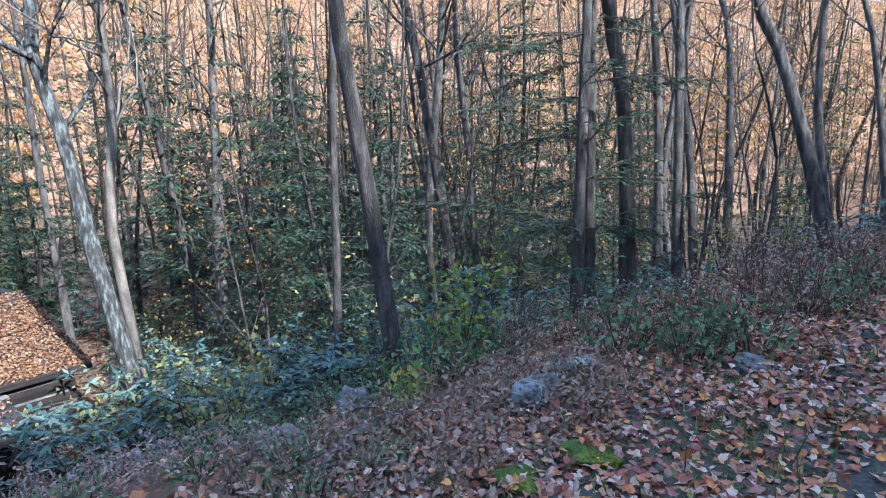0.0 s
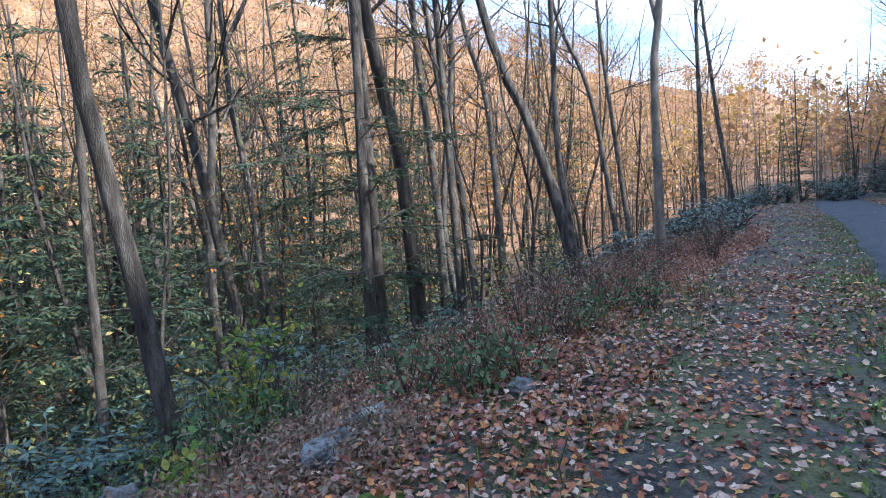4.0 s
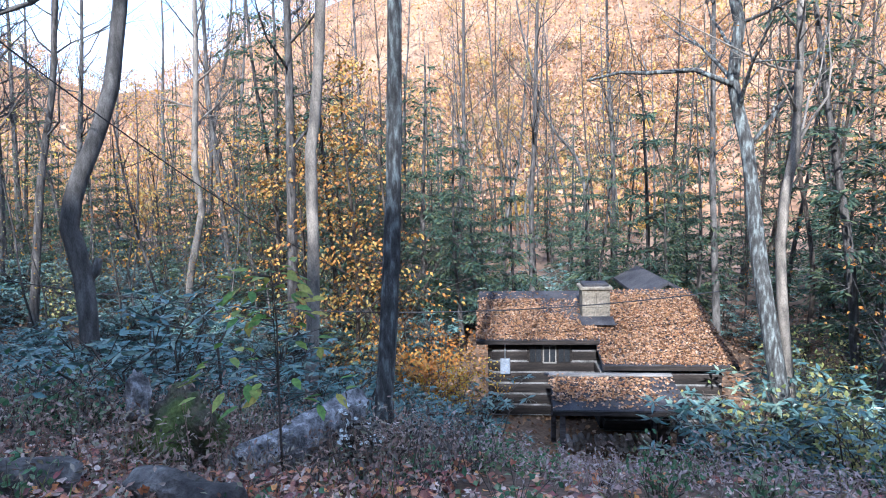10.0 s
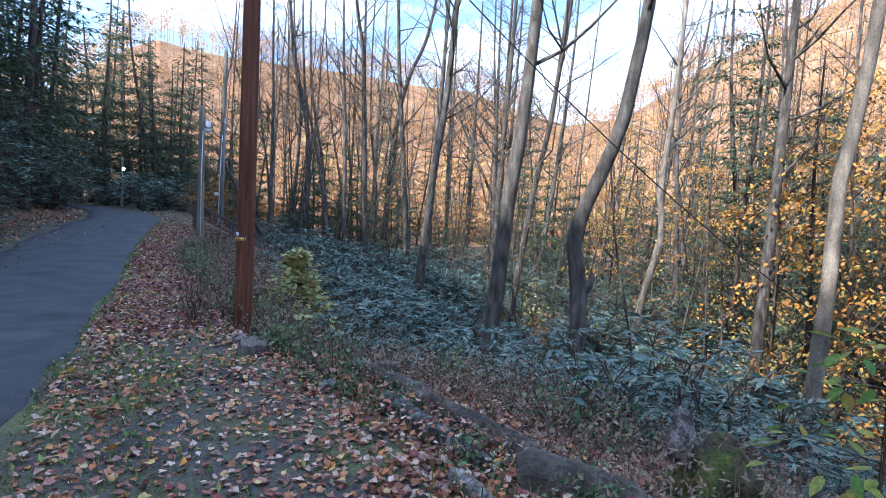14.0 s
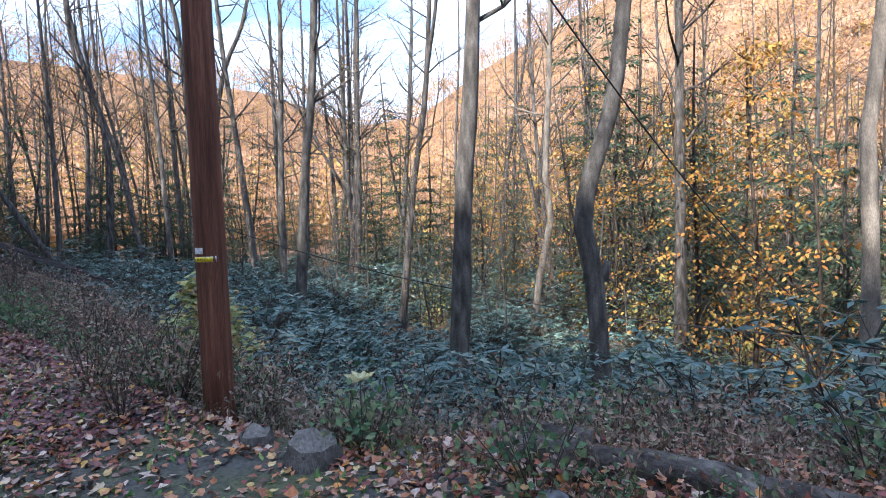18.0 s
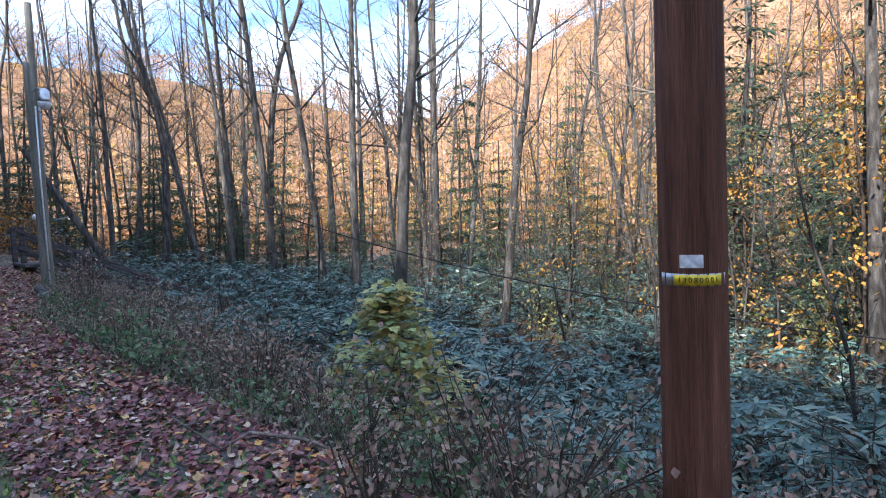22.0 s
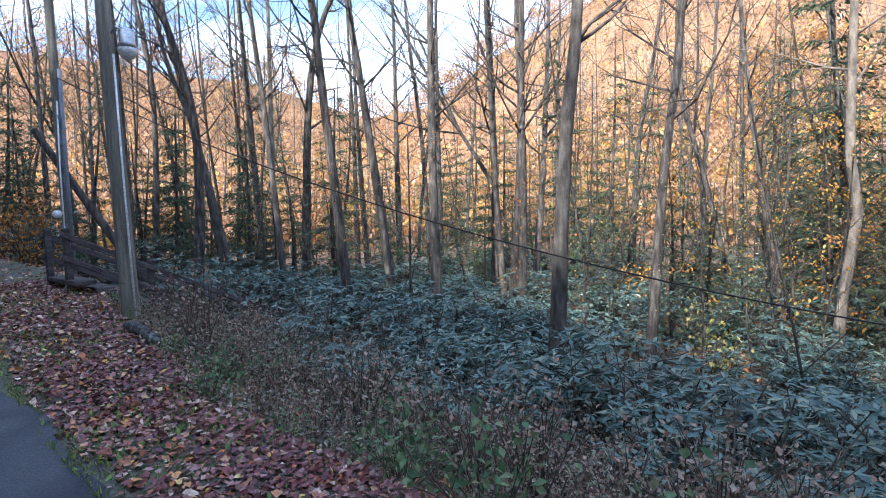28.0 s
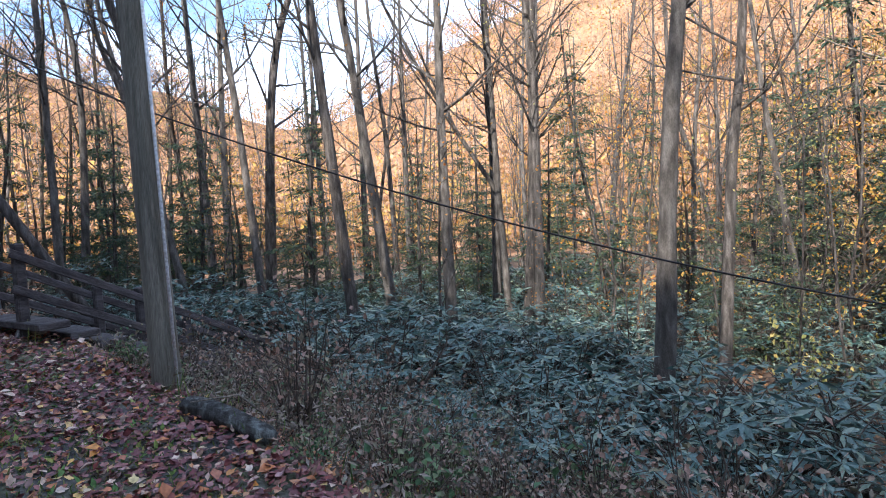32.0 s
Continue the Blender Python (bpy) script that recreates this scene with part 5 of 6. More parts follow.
cable((-22.9, -19.2, 5.4), (-9.5, 11.6, -0.9), 2.5, 0.016, "black overhead cable sagging across the hollow")
cable((-6.8, -5.8, 7.1), (-14.9, 5.0, -1.25), 0.75, 0.012, "black service wire running from the brown pole to the cabin")


# ---------- cabin ----------
LOGWOOD = material("dark_log", [(0.011, 0.009, 0.008), (0.024, 0.019, 0.016), (0.045, 0.036, 0.030)], 2.0, 0.85, 0.7, (0.6, 6, 6), 16)
CHINK = material("white_chinking", [(0.07, 0.067, 0.063), (0.165, 0.16, 0.15), (0.27, 0.262, 0.248)], 5, 0.9, 0.4)
ROOFING = material("roof_felt", [(0.022, 0.022, 0.026), (0.042, 0.041, 0.046), (0.07, 0.066, 0.066)], 1.6, 0.9, 0.5, fine=30)
STONE = material("chimney_render", [(0.11, 0.093, 0.07), (0.21, 0.182, 0.138), (0.31, 0.275, 0.215)], 2.2, 0.92, 0.6, fine=18)
GLASS = material("window_glass", [(0.02, 0.022, 0.025), (0.03, 0.033, 0.036)], 3, 0.08, 0.0, spec=0.6)
FRAME = material("painted_frame", [(0.16, 0.15, 0.13), (0.24, 0.225, 0.2)], 5, 0.7, 0.2)
GREYBOARD = material("weathered_board", [(0.10, 0.095, 0.088), (0.19, 0.18, 0.165), (0.28, 0.265, 0.245)], 2.0, 0.88, 0.6, (0.8, 7, 7), 22)
STEPWOOD = material("step_wood", [(0.035, 0.03, 0.032), (0.075, 0.066, 0.066), (0.13, 0.12, 0.12)], 3, 0.85, 0.5, (1, 5, 5), 25)
MOSS = material("moss", [(0.0416, 0.0624, 0.0125), (0.104, 0.146, 0.026), (0.229, 0.27, 0.0416)], 5, 0.95, 0.8, fine=60)

cabin = tagged(new("log_cabin"), "old dark log cabin with white chinking and a leaf-covered roof", "cabin")
CX, CY, CZ = -13.24, 7.1, -4.45
cabin.location, cabin.rotation_euler.z = (CX, CY, CZ), radians(59.8)
FLOOR_Z = -CZ


def log_wall(x0, y0, x1, y1, h, gaps=()):
    """A wall of squared logs with chinking; gaps are stretches left open for windows."""
    n = int(h / 0.30)
    L = math.hypot(x1 - x0, y1 - y0)
    a = math.atan2(y1 - y0, x1 - x0)
    w = put_part("wall", bevelled("wall", (L, 0.205, n * 0.30), CHINK, 0), cabin)
    w.location, w.rotation_euler.z = ((x0 + x1) / 2, (y0 + y1) / 2, n * 0.15), a
    for k in range(n):
        spans = [(0, L)]
        z = 0.15 + 0.30 * k
        for g0, g1, z0, z1 in gaps:
            if z0 < z < z1:
                spans = [(0, g0), (g1, L)]
        for p, q in spans:
            lg = put_part("log", bevelled("log", (q - p + 0.06, 0.25, 0.262 + 0.008 * math.sin(k * 2.3)), LOGWOOD, 0.045, 2), w)
            lg.location = ((p + q) / 2 - L / 2, 0, z - n * 0.15)
    return w


log_wall(0, 0, 2.9, 0, 2.15, [(0.92, 2.12, 1.5, 2.0)])
log_wall(0, 4.6, 0, 0, 2.15)
log_wall(2.8, -0.95, 5.5, -0.95, 1.75)
log_wall(2.8, 0, 2.8, -0.95, 1.75)
log_wall(5.5, -0.95, 5.5, 4.6, 1.75)
log_wall(5.5, 4.6, 0, 4.6, 2.15)
bay = put_part("window_bay", bevelled("window_bay", (1.19, 0.222, 0.598), LOGWOOD, 0.006), cabin, "dark boards round the windows")
bay.location = (1.52, 0, 1.80)
for k, x in enumerate((1.15, 1.52, 1.90)):
    w = put_part("window", bevelled("window", (0.36, 0.06, 0.52), FRAME if k == 1 else LOGWOOD, 0.01), cabin, "small cabin window" if k == 1 else "dark shuttered window")
    w.location = (x, -0.10, 1.70)
    for i in (-1, 1):
        p = put_part("pane", bevelled("pane", (0.13, 0.02, 0.42), GLASS, 0.002), w)
        p.location = (i * 0.08, -0.03, 0)


def slab(name, a, b, c, d, thick, mat, parent, label=""):
    """A sloping slab from four top corners."""
    s = Soup()
    s.v = [Vector(p) for p in (a, b, c, d)] + [Vector(p) - Vector((0, 0, thick)) for p in (a, b, c, d)]
    s.f = [(0, 1, 2, 3), (7, 6, 5, 4), (0, 4, 5, 1), (1, 5, 6, 2), (2, 6, 7, 3), (3, 7, 4, 0)]
    return put_part(name, s.mesh(name, mat, False), parent, label)


RX0, RX1, RIDGE_Y, RIDGE_Z = -0.42, 5.9, 2.3, 2.97
slab("roof", (RX0, -0.42, 2.16), (2.78, -0.42, 2.16), (2.78, RIDGE_Y, RIDGE_Z), (RX0, RIDGE_Y, RIDGE_Z), 0.11, ROOFING, cabin, "dark felt roof under fallen leaves")
slab("roof", (2.70, -1.22, 1.74), (RX1, -1.22, 1.74), (RX1, RIDGE_Y + 0.01, RIDGE_Z + 0.02), (2.70, RIDGE_Y + 0.01, RIDGE_Z + 0.02), 0.12, ROOFING, cabin, "lower roof of the added room, thick with leaves")
slab("roof", (RX0, RIDGE_Y + 0.02, RIDGE_Z), (RX1, RIDGE_Y + 0.02, RIDGE_Z), (RX1, 5.0, 2.1), (RX0, 5.0, 2.1), 0.11, ROOFING, cabin)
slab("roof", (4.5, 2.6, 2.72), (5.35, 2.6, 3.16), (5.35, 6.5, 3.16), (4.5, 6.5, 2.72), 0.09, ROOFING, cabin)
slab("roof", (5.355, 2.6, 3.16), (6.2, 2.6, 2.72), (6.2, 6.5, 2.72), (5.355, 6.5, 3.16), 0.09, ROOFING, cabin)
for x0, x1, y, z in ((RX0, 2.75, -0.44, 2.10), (2.72, RX1, -1.245, 1.68)):
    fb = put_part("fascia", bevelled("fascia", (x1 - x0, 0.035, 0.11), LOGWOOD, 0.006), cabin, "dark fascia board")
    fb.location = ((x0 + x1) / 2, y, z)
chim = put_part("chimney", bevelled("chimney", (0.76, 0.62, 1.7), STONE, 0.02, 2), cabin, "yellowish rendered chimney")
chim.location = (2.86, 0.95, 2.45)
cap = put_part("cap", bevelled("cap", (0.88, 0.74, 0.09), STONE, 0.02), chim, "stone cap")
cap.location.z = 0.88
cap2 = put_part("cap", bevelled("cap", (0.70, 0.58, 0.10), ROOFING, 0.02), chim)
cap2.location.z = 0.95
fl = put_part("flashing", bevelled("flashing", (0.9, 0.45, 0.03), ROOFING, 0.005), cabin)
fl.location, fl.rotation_euler.x = (2.86, 0.42, 2.47), radians(17)
for z0 in (0.0, -0.42):
    for x in (-0.19, 0.19):
        st = put_part("stone", bevelled("stone", (0.36, 0.025, 0.38), STONE, 0.012), chim)
        st.location = (x, -0.312, 0.55 + z0)
mb = put_part("meter_box", bevelled("meter_box", (0.26, 0.12, 0.42), BLUEGREY, 0.02), cabin, "grey electric meter box")
mb.location = (0.34, -0.18, 1.38)
put_part("mast", Soup().tube([(0.34, -0.18, 1.55), (0.34, -0.2, 2.2)], [0.02, 0.02], 8).mesh("mast", STEEL), cabin)

# leaves that lie on the roofs
def roof_leaves(name, label, n, fn, x0, x1, y0, y1, holder_m, seed, bare=None, size=0.068):
    rng = np.random.default_rng(seed)
    x, y = rng.uniform(x0, x1, n), rng.uniform(y0, y1, n)
    keep = np.array([True if bare is None else not bare(a, b, rng) for a, b in zip(x, y)])
    x, y = x[keep], y[keep]
    P = np.stack([x, y, fn(x, y) + rng.uniform(0.005, 0.045, len(x))], 1)
    T = np.stack([rng.normal(0, 1, len(x)), rng.normal(0, 1, len(x)), rng.normal(0, 0.35, len(x))], 1)
    me = leaf_mesh(name, P, T, rng.uniform(0.7, 1.3, len(x)) * size, size * 0.8, DRYLEAF, 0.2, rng)
    o = tagged(new(name, me), label, "leaves", kind="stuff")
    o.matrix_world = holder_m
    return o


DRYLEAF = material("dry_leaf", [(0.17, 0.08, 0.04), (0.30, 0.16, 0.07), (0.38, 0.23, 0.12), (0.22, 0.10, 0.05), (0.46, 0.32, 0.21), (0.14, 0.07, 0.04)], by="island", rough=0.7, bump=0, through=0.1)
cm = Matrix.LocRotScale(cabin.location, cabin.rotation_euler, None)
roof_leaves("roof_leaves", "brown fallen leaves heaped on the cabin roof", 10500, lambda x, y: 2.16 + (y + 0.42) / 2.72 * 0.81, RX0, 2.78, -0.42, 2.2, cm, 1, lambda a, b, r: (b > 1.75 and r.uniform() < 0.9) or (1.4 < a and b > 0.55 and r.uniform() < 0.75 and not (a < 2.0 and b < 0.9)))
roof_leaves("roof_leaves", "tawny fallen leaves thick on the lower roof", 15000, lambda x, y: 1.74 + (y + 1.22) / 3.53 * 1.25, 2.72, RX1, -1.2, 2.3, cm, 2, lambda a, b, r: b > 2.0 and r.uniform() < 0.6)

# ---------- firewood rack below the lane ----------
rack = tagged(new("firewood_shelter"), "low open firewood shelter with a leaf-strewn felt roof", "shelter")
KX, KY = -9.5, 6.5
KZ = min(zat(-9.4, 6.6), zat(-8.2, 8.6)) - 0.02
rack.location, rack.rotation_euler.z = (KX, KY, KZ), radians(60.0)
e, rg = -2.91 - KZ, -2.61 - KZ
slab("roof", (-0.08, -0.05, e), (2.68, -0.05, e), (2.62, 1.2, rg), (-0.02, 1.2, rg), 0.05, ROOFING, rack, "black felt roof")
slab("roof", (-0.02, 1.205, rg), (2.62, 1.205, rg), (2.68, 2.2, e + 0.05), (-0.08, 2.2, e + 0.05), 0.05, ROOFING, rack)
rc = put_part("ridge_board", bevelled("ridge_board", (2.7, 0.16, 0.05), GREYBOARD, 0.01), rack, "pale ridge board")
rc.location = (1.3, 1.2, rg + 0.035)
fb = put_part("fascia", bevelled("fascia", (2.78, 0.035, 0.10), LOGWOOD, 0.006), rack)
fb.location = (1.3, -0.075, e - 0.06)
for x, y, w in ((0.12, 0.05, 0.11), (2.5, 0.05, 0.13), (2.25, 0.35, 0.2), (0.12, 2.0, 0.11), (2.5, 2.0, 0.11)):
    p = put_part("post", bevelled("post", (w, w, e + 0.35), STEPWOOD if w < 0.2 else LOGWOOD, 0.015), rack)
    p.location = (x, y, (e - 0.35) / 2 - 0.02)
br = put_part("brace", bevelled("brace", (0.06, 0.05, 0.55), GREYBOARD, 0.01), rack)
br.location, br.rotation_euler.y = (2.36, 0.08, e - 0.3), 0.5
km = Matrix.LocRotScale(rack.location, rack.rotation_euler, None)
roof_leaves("roof_leaves", "pale dry leaves scattered on the firewood shelter roof", 2800, lambda x, y: e + (y + 0.05) / 1.25 * (rg - e), -0.05, 2.6, 0.0, 1.15, km, 3, lambda a, b, r: (b < 0.25 and r.uniform() < 0.8) or (a > 2.1 and r.uniform() < 0.7) or r.uniform() < 0.25, 0.075)
SPLIT = material("split_firewood", [(0.13, 0.105, 0.085), (0.22, 0.19, 0.16), (0.31, 0.28, 0.25)], 3, 0.85, 0.5, by="object")
wrng = np.random.default_rng(12)
billet_mesh = []
for k in range(4):
    s = Soup()
    m = 5 + k % 2
    for end in (0, 1):
        for j in range(m):
            a = 6.283 * j / m + 0.3 * k
            s.v.append(Vector((math.cos(a) * 0.07 * wrng.uniform(0.7, 1.15), end * 0.4, math.sin(a) * 0.07 * wrng.uniform(0.7, 1.15))))
    s.f = [tuple(range(m - 1, -1, -1)), tuple(range(m, 2 * m))] + [(j, (j + 1) % m, m + (j + 1) % m, m + j) for j in range(m)]
    billet_mesh.append(s.mesh("billet", SPLIT, False))
for row in range(2):
    for k in range(15):
        o = new("firewood_billet", billet_mesh[int(wrng.integers(4))])
        o.matrix_world = km @ pose(0.28 + k * 0.135 + 0.03 * wrng.normal(), 1.0 + 0.05 * wrng.normal(), 0.09 + row * 0.125, 0, wrng.uniform(0, 360), wrng.normal(0, 5))
        tagged(o, "split firewood billet stacked under the shelter", "firewood", "stacked firewood")

# ---------- steps down the slope ----------
stairs = tagged(new("outdoor_steps"), "weathered wooden steps with post-and-rail handrails going down the slope", "stairs")
SX, SY = SD(-25.25, 1.35)
stairs.location, stairs.rotation_euler.z = (SX, SY, zat(SX, SY) + 0.02), radians(135)
for k in range(13):
    t = put_part("tread", bevelled("tread", (0.33, 1.55, 0.085), STEPWOOD, 0.012), stairs)
    gx, gy = SX - Q * 0.31 * k, SY + Q * 0.31 * k
    t.location = (0.31 * k, -0.3, 0.12 - 0.155 * k)
for side in (-0.56, 0.56):
    st = put_part("stringer", bevelled("stringer", (4.5, 0.06, 0.22), GREYBOARD, 0.01), stairs)
    st.location, st.rotation_euler.y = (1.86, side * 0.98, -0.92), math.atan2(0.155, 0.31)
    for k in range(4):
        x = -0.1 + 1.35 * k
        p = put_part("post", bevelled("post", (0.11, 0.11, 1.25), STEPWOOD, 0.015), stairs)
        p.location = (x, side, 0.38 - 0.5 * x)
    for zz in (0.82, 0.42):
        rl = put_part("rail", bevelled("rail", (4.75, 0.04, 0.10), STEPWOOD, 0.01), stairs)
        rl.location, rl.rotation_euler.y = (1.92, side * 1.13, zz - 0.93), math.atan2(0.155, 0.31)

# ---------- landing rail lower down the slope ----------
landing = tagged(new("landing_rail"), "weathered three-rail wooden barrier at a landing below the weeds", "railing")
LA, LB = Vector((-18.55, -9.25, -1.82)), Vector((-17.82, -8.57, -1.70))
landing.location = (LA.x, LA.y, zat(LA.x, LA.y))
for q in (LA, LB):
    foot = zat(q.x, q.y) - 0.3
    p = put_part("post", bevelled("post", (0.09, 0.09, q.z + 0.04 - foot), STEPWOOD, 0.012), landing)
    p.location = Vector((q.x, q.y, (q.z + 0.04 + foot) / 2)) - landing.location
way = math.atan2(LB.y - LA.y, LB.x - LA.x)
for drop in (0.0, 0.36, 0.60):
    rl = put_part("rail", bevelled("rail", ((LB - LA).length, 0.035, 0.055), GREYBOARD, 0.008), landing, "pale weathered rail")
    rl.location, rl.rotation_euler.z = (LA + LB) / 2 - Vector((0, 0, drop + 0.02)) - landing.location + Vector((0.05 * math.sin(way), -0.05 * math.cos(way), 0)), way
LC = LB + Vector((-1.3, 1.6, -1.25))
put_part("handrail", Soup().tube([LB - landing.location, LC - landing.location], [0.05, 0.05], 6).mesh("handrail", GREYBOARD), landing, "grey handrail going down")

# ---------- pickup truck by the lane ----------
PAINT = material("black_car_paint", [(0.008, 0.009, 0.011), (0.013, 0.015, 0.018)], 2, 0.35, 0.0, spec=0.10)
TRIM = material("black_trim", [(0.012, 0.012, 0.013), (0.02, 0.02, 0.02)], 4, 0.6, 0.0)
TYRE = material("tyre_rubber", [(0.012, 0.012, 0.012), (0.025, 0.025, 0.025)], 6, 0.85, 0.2)
WIND = material("windscreen", [(0.10, 0.19, 0.20), (0.14, 0.24, 0.25)], 2, 0.06, 0.0, spec=1.0, metal=0.55)
LENS = material("lamp_lens", [(0.55, 0.57, 0.6), (0.7, 0.72, 0.75)], 4, 0.1, 0.0)
truck = tagged(new("pickup_truck"), "black crew-cab pickup truck parked beside the lane", "truck")
TX, TY = SD(29.4, -6.95)
truck.location, truck.rotation_euler.z = (TX, TY, zat(TX, TY) - 0.08), radians(225)


def profile_body(name, pts, half, mat, bevel=0.05, taper=None):
    """A side outline given width, its upper points drawn in."""
    bm = bmesh.new()
    rows = []
    for sgn in (-1, 1):
        rows.append([bm.verts.new((x, sgn * half * (taper(z) if taper else 1), z)) for x, z in pts])
    bm.faces.new(rows[0])
    bm.faces.new(rows[1][::-1])
    n = len(pts)
    for i in range(n):
        bm.faces.new((rows[0][(i + 1) % n], rows[0][i], rows[1][i], rows[1][(i + 1) % n]))
    bmesh.ops.recalc_face_normals(bm, faces=bm.faces)
    bmesh.ops.bevel(bm, geom=list(bm.edges), offset=bevel, segments=2, affect="EDGES", profile=0.6)
    me = bpy.data.meshes.new(name)
    bm.to_mesh(me)
    bm.free()
    me.shade_smooth()
    me.materials.append(mat)
    return me


put_part("body", profile_body("body", [(-2.9, 0.55), (-2.9, 1.40), (-0.95, 1.42), (1.15, 1.42), (2.55, 1.36), (2.85, 1.24), (2.88, 0.5), (2.3, 0.42), (-2.3, 0.45)], 0.98, PAINT, 0.06), truck)
cab = put_part("cab", profile_body("cab", [(-0.95, 1.39), (-0.75, 1.92), (0.35, 1.97), (1.20, 1.39)], 0.90, PAINT, 0.05, lambda z: 1 - 0.22 * max(0, z - 1.25)), truck)
ws = Soup()
ws.v = [Vector(p) for p in ((1.17, -0.78, 1.44), (1.17, 0.78, 1.44), (0.475, 0.70, 1.90), (0.475, -0.70, 1.90))]
ws.v += [v + Vector((-0.03, 0, -0.03)) for v in ws.v]
ws.f = [(0, 1, 2, 3), (7, 6, 5, 4), (0, 4, 5, 1), (1, 5, 6, 2), (2, 6, 7, 3), (3, 7, 4, 0)]
for v in ws.v[:4]:
    v += Vector((0.03, 0, 0.03))
put_part("windscreen", ws.mesh("windscreen", WIND, False), truck, "windscreen reflecting pale sky")
for sgn in (-1, 1):
    for x0, x1 in ((-0.62, 0.05), (0.12, 0.85)):
        g = put_part("side_window", bevelled("side_window", (x1 - x0, 0.02, 0.32), WIND, 0.008), truck)
        g.location, g.rotation_euler.x = ((x0 + x1) / 2, sgn * 0.845, 1.66), -sgn * 0.2
    mir = put_part("mirror", bevelled("mirror", (0.12, 0.2, 0.24), TRIM, 0.03, 2), truck)
    mir.location = (0.95, sgn * 1.08, 1.52)
    hl = put_part("headlight", bevelled("headlight", (0.1, 0.34, 0.12), LENS, 0.02), truck, "clear headlight")
    hl.location = (2.83, sgn * 0.74, 1.14)
    fg = put_part("fog_lamp", bevelled("fog_lamp", (0.05, 0.14, 0.09), LENS, 0.015), truck)
    fg.location = (2.93, sgn * 0.72, 0.62)
    for x in (-1.85, 1.85):
        wh = put_part("wheel", Soup().tube([(0, -0.14 * sgn, 0), (0, -0.12 * sgn, 0), (0, 0.12 * sgn, 0), (0, 0.14 * sgn, 0)], [0.33, 0.40, 0.40, 0.33], 28).mesh("wheel", TYRE), truck, "black off-road tyre")
        wh.location = (x, sgn * 0.88, 0.40)
        put_part("rim", Soup().tube([(0, 0.10 * sgn, 0), (0, 0.15 * sgn, 0)], [0.24, 0.20], 20).mesh("rim", TRIM), wh)
gr = put_part("grille", bevelled("grille", (0.08, 1.2, 0.34), TRIM, 0.03), truck, "black grille")
gr.location = (2.86, 0, 1.02)
for k in range(3):
    b = put_part("bar", bevelled("bar", (0.03, 1.16, 0.035), PAINT, 0.008), gr)
    b.location = (0.045, 0, -0.11 + 0.11 * k)
em = put_part("emblem", bevelled("emblem", (0.02, 0.24, 0.08), STEEL, 0.015), gr, "plain silver emblem")
em.location = (0.06, 0, 0.0)
bp_ = put_part("bumper", bevelled("bumper", (0.22, 1.92, 0.26), TRIM, 0.05, 2), truck, "dark front bumper")
bp_.location = (2.88, 0, 0.58)
tub = tagged(new("storage_tub", bevelled("storage_tub", (0.75, 0.5, 0.40), TRIM, 0.03)), "dark plastic storage tub on the ground beside the truck", "tub")
BX, BY = SD(31.0, -5.45)
tub.location, tub.rotation_euler.z = (BX, BY, 0.2 + zat(BX, BY)), radians(30)
cooler = tagged(new("picnic_cooler"), "white picnic cooler on the ground beside the truck", "cooler")
cooler.location, cooler.rotation_euler.z = (*SD(30.2, -5.5), zat(*SD(30.2, -5.5))), radians(40)
cb = put_part("body", bevelled("body", (0.55, 0.36, 0.32), PLASTIC, 0.03, 2), cooler)
cb.location.z = 0.17
cl = put_part("lid", bevelled("lid", (0.57, 0.38, 0.08), PLASTIC, 0.025, 2), cooler)
cl.location.z = 0.375

# ---------- logs, stumps and stones ----------
ROTTEN = material("rotten_wood", [(0.035, 0.03, 0.027), (0.09, 0.078, 0.068), (0.20, 0.18, 0.16)], 5.0, 0.95, 1.0, (1, 1, 1), 24)
BLEACHED = material("bleached_log", [(0.05, 0.045, 0.042), (0.22, 0.205, 0.195), (0.46, 0.44, 0.42)], 9.0, 0.9, 1.0, fine=44)
CUTWOOD = material("cut_wood", [(0.17, 0.155, 0.135), (0.30, 0.28, 0.25)], 6, 0.9, 0.5, fine=50)
ROCK = material("field_stone", [(0.10, 0.10, 0.105), (0.20, 0.20, 0.205), (0.32, 0.325, 0.33)], 3, 0.9, 0.8, fine=22)
PINKROCK = material("brown_stone", [(0.13, 0.105, 0.095), (0.23, 0.19, 0.175), (0.33, 0.28, 0.26)], 3, 0.9, 0.8, fine=22)
MOSSBARK = material("mossy_bark", [(0.04, 0.035, 0.028), (0.09, 0.075, 0.05), (0.06, 0.075, 0.025), (0.12, 0.15, 0.04), (0.08, 0.065, 0.05)], 3.5, 0.95, 1.0, fine=26)
LICHEN = material("pale_lichen", [(0.34, 0.40, 0.35), (0.46, 0.52, 0.45)], 6, 0.95, 0.5, fine=60)


LICHENED = material("lichened_wood", [(0.05, 0.05, 0.052), (0.115, 0.12, 0.125), (0.27, 0.29, 0.29), (0.09, 0.09, 0.094)], 7, 0.92, 1.0, fine=34)


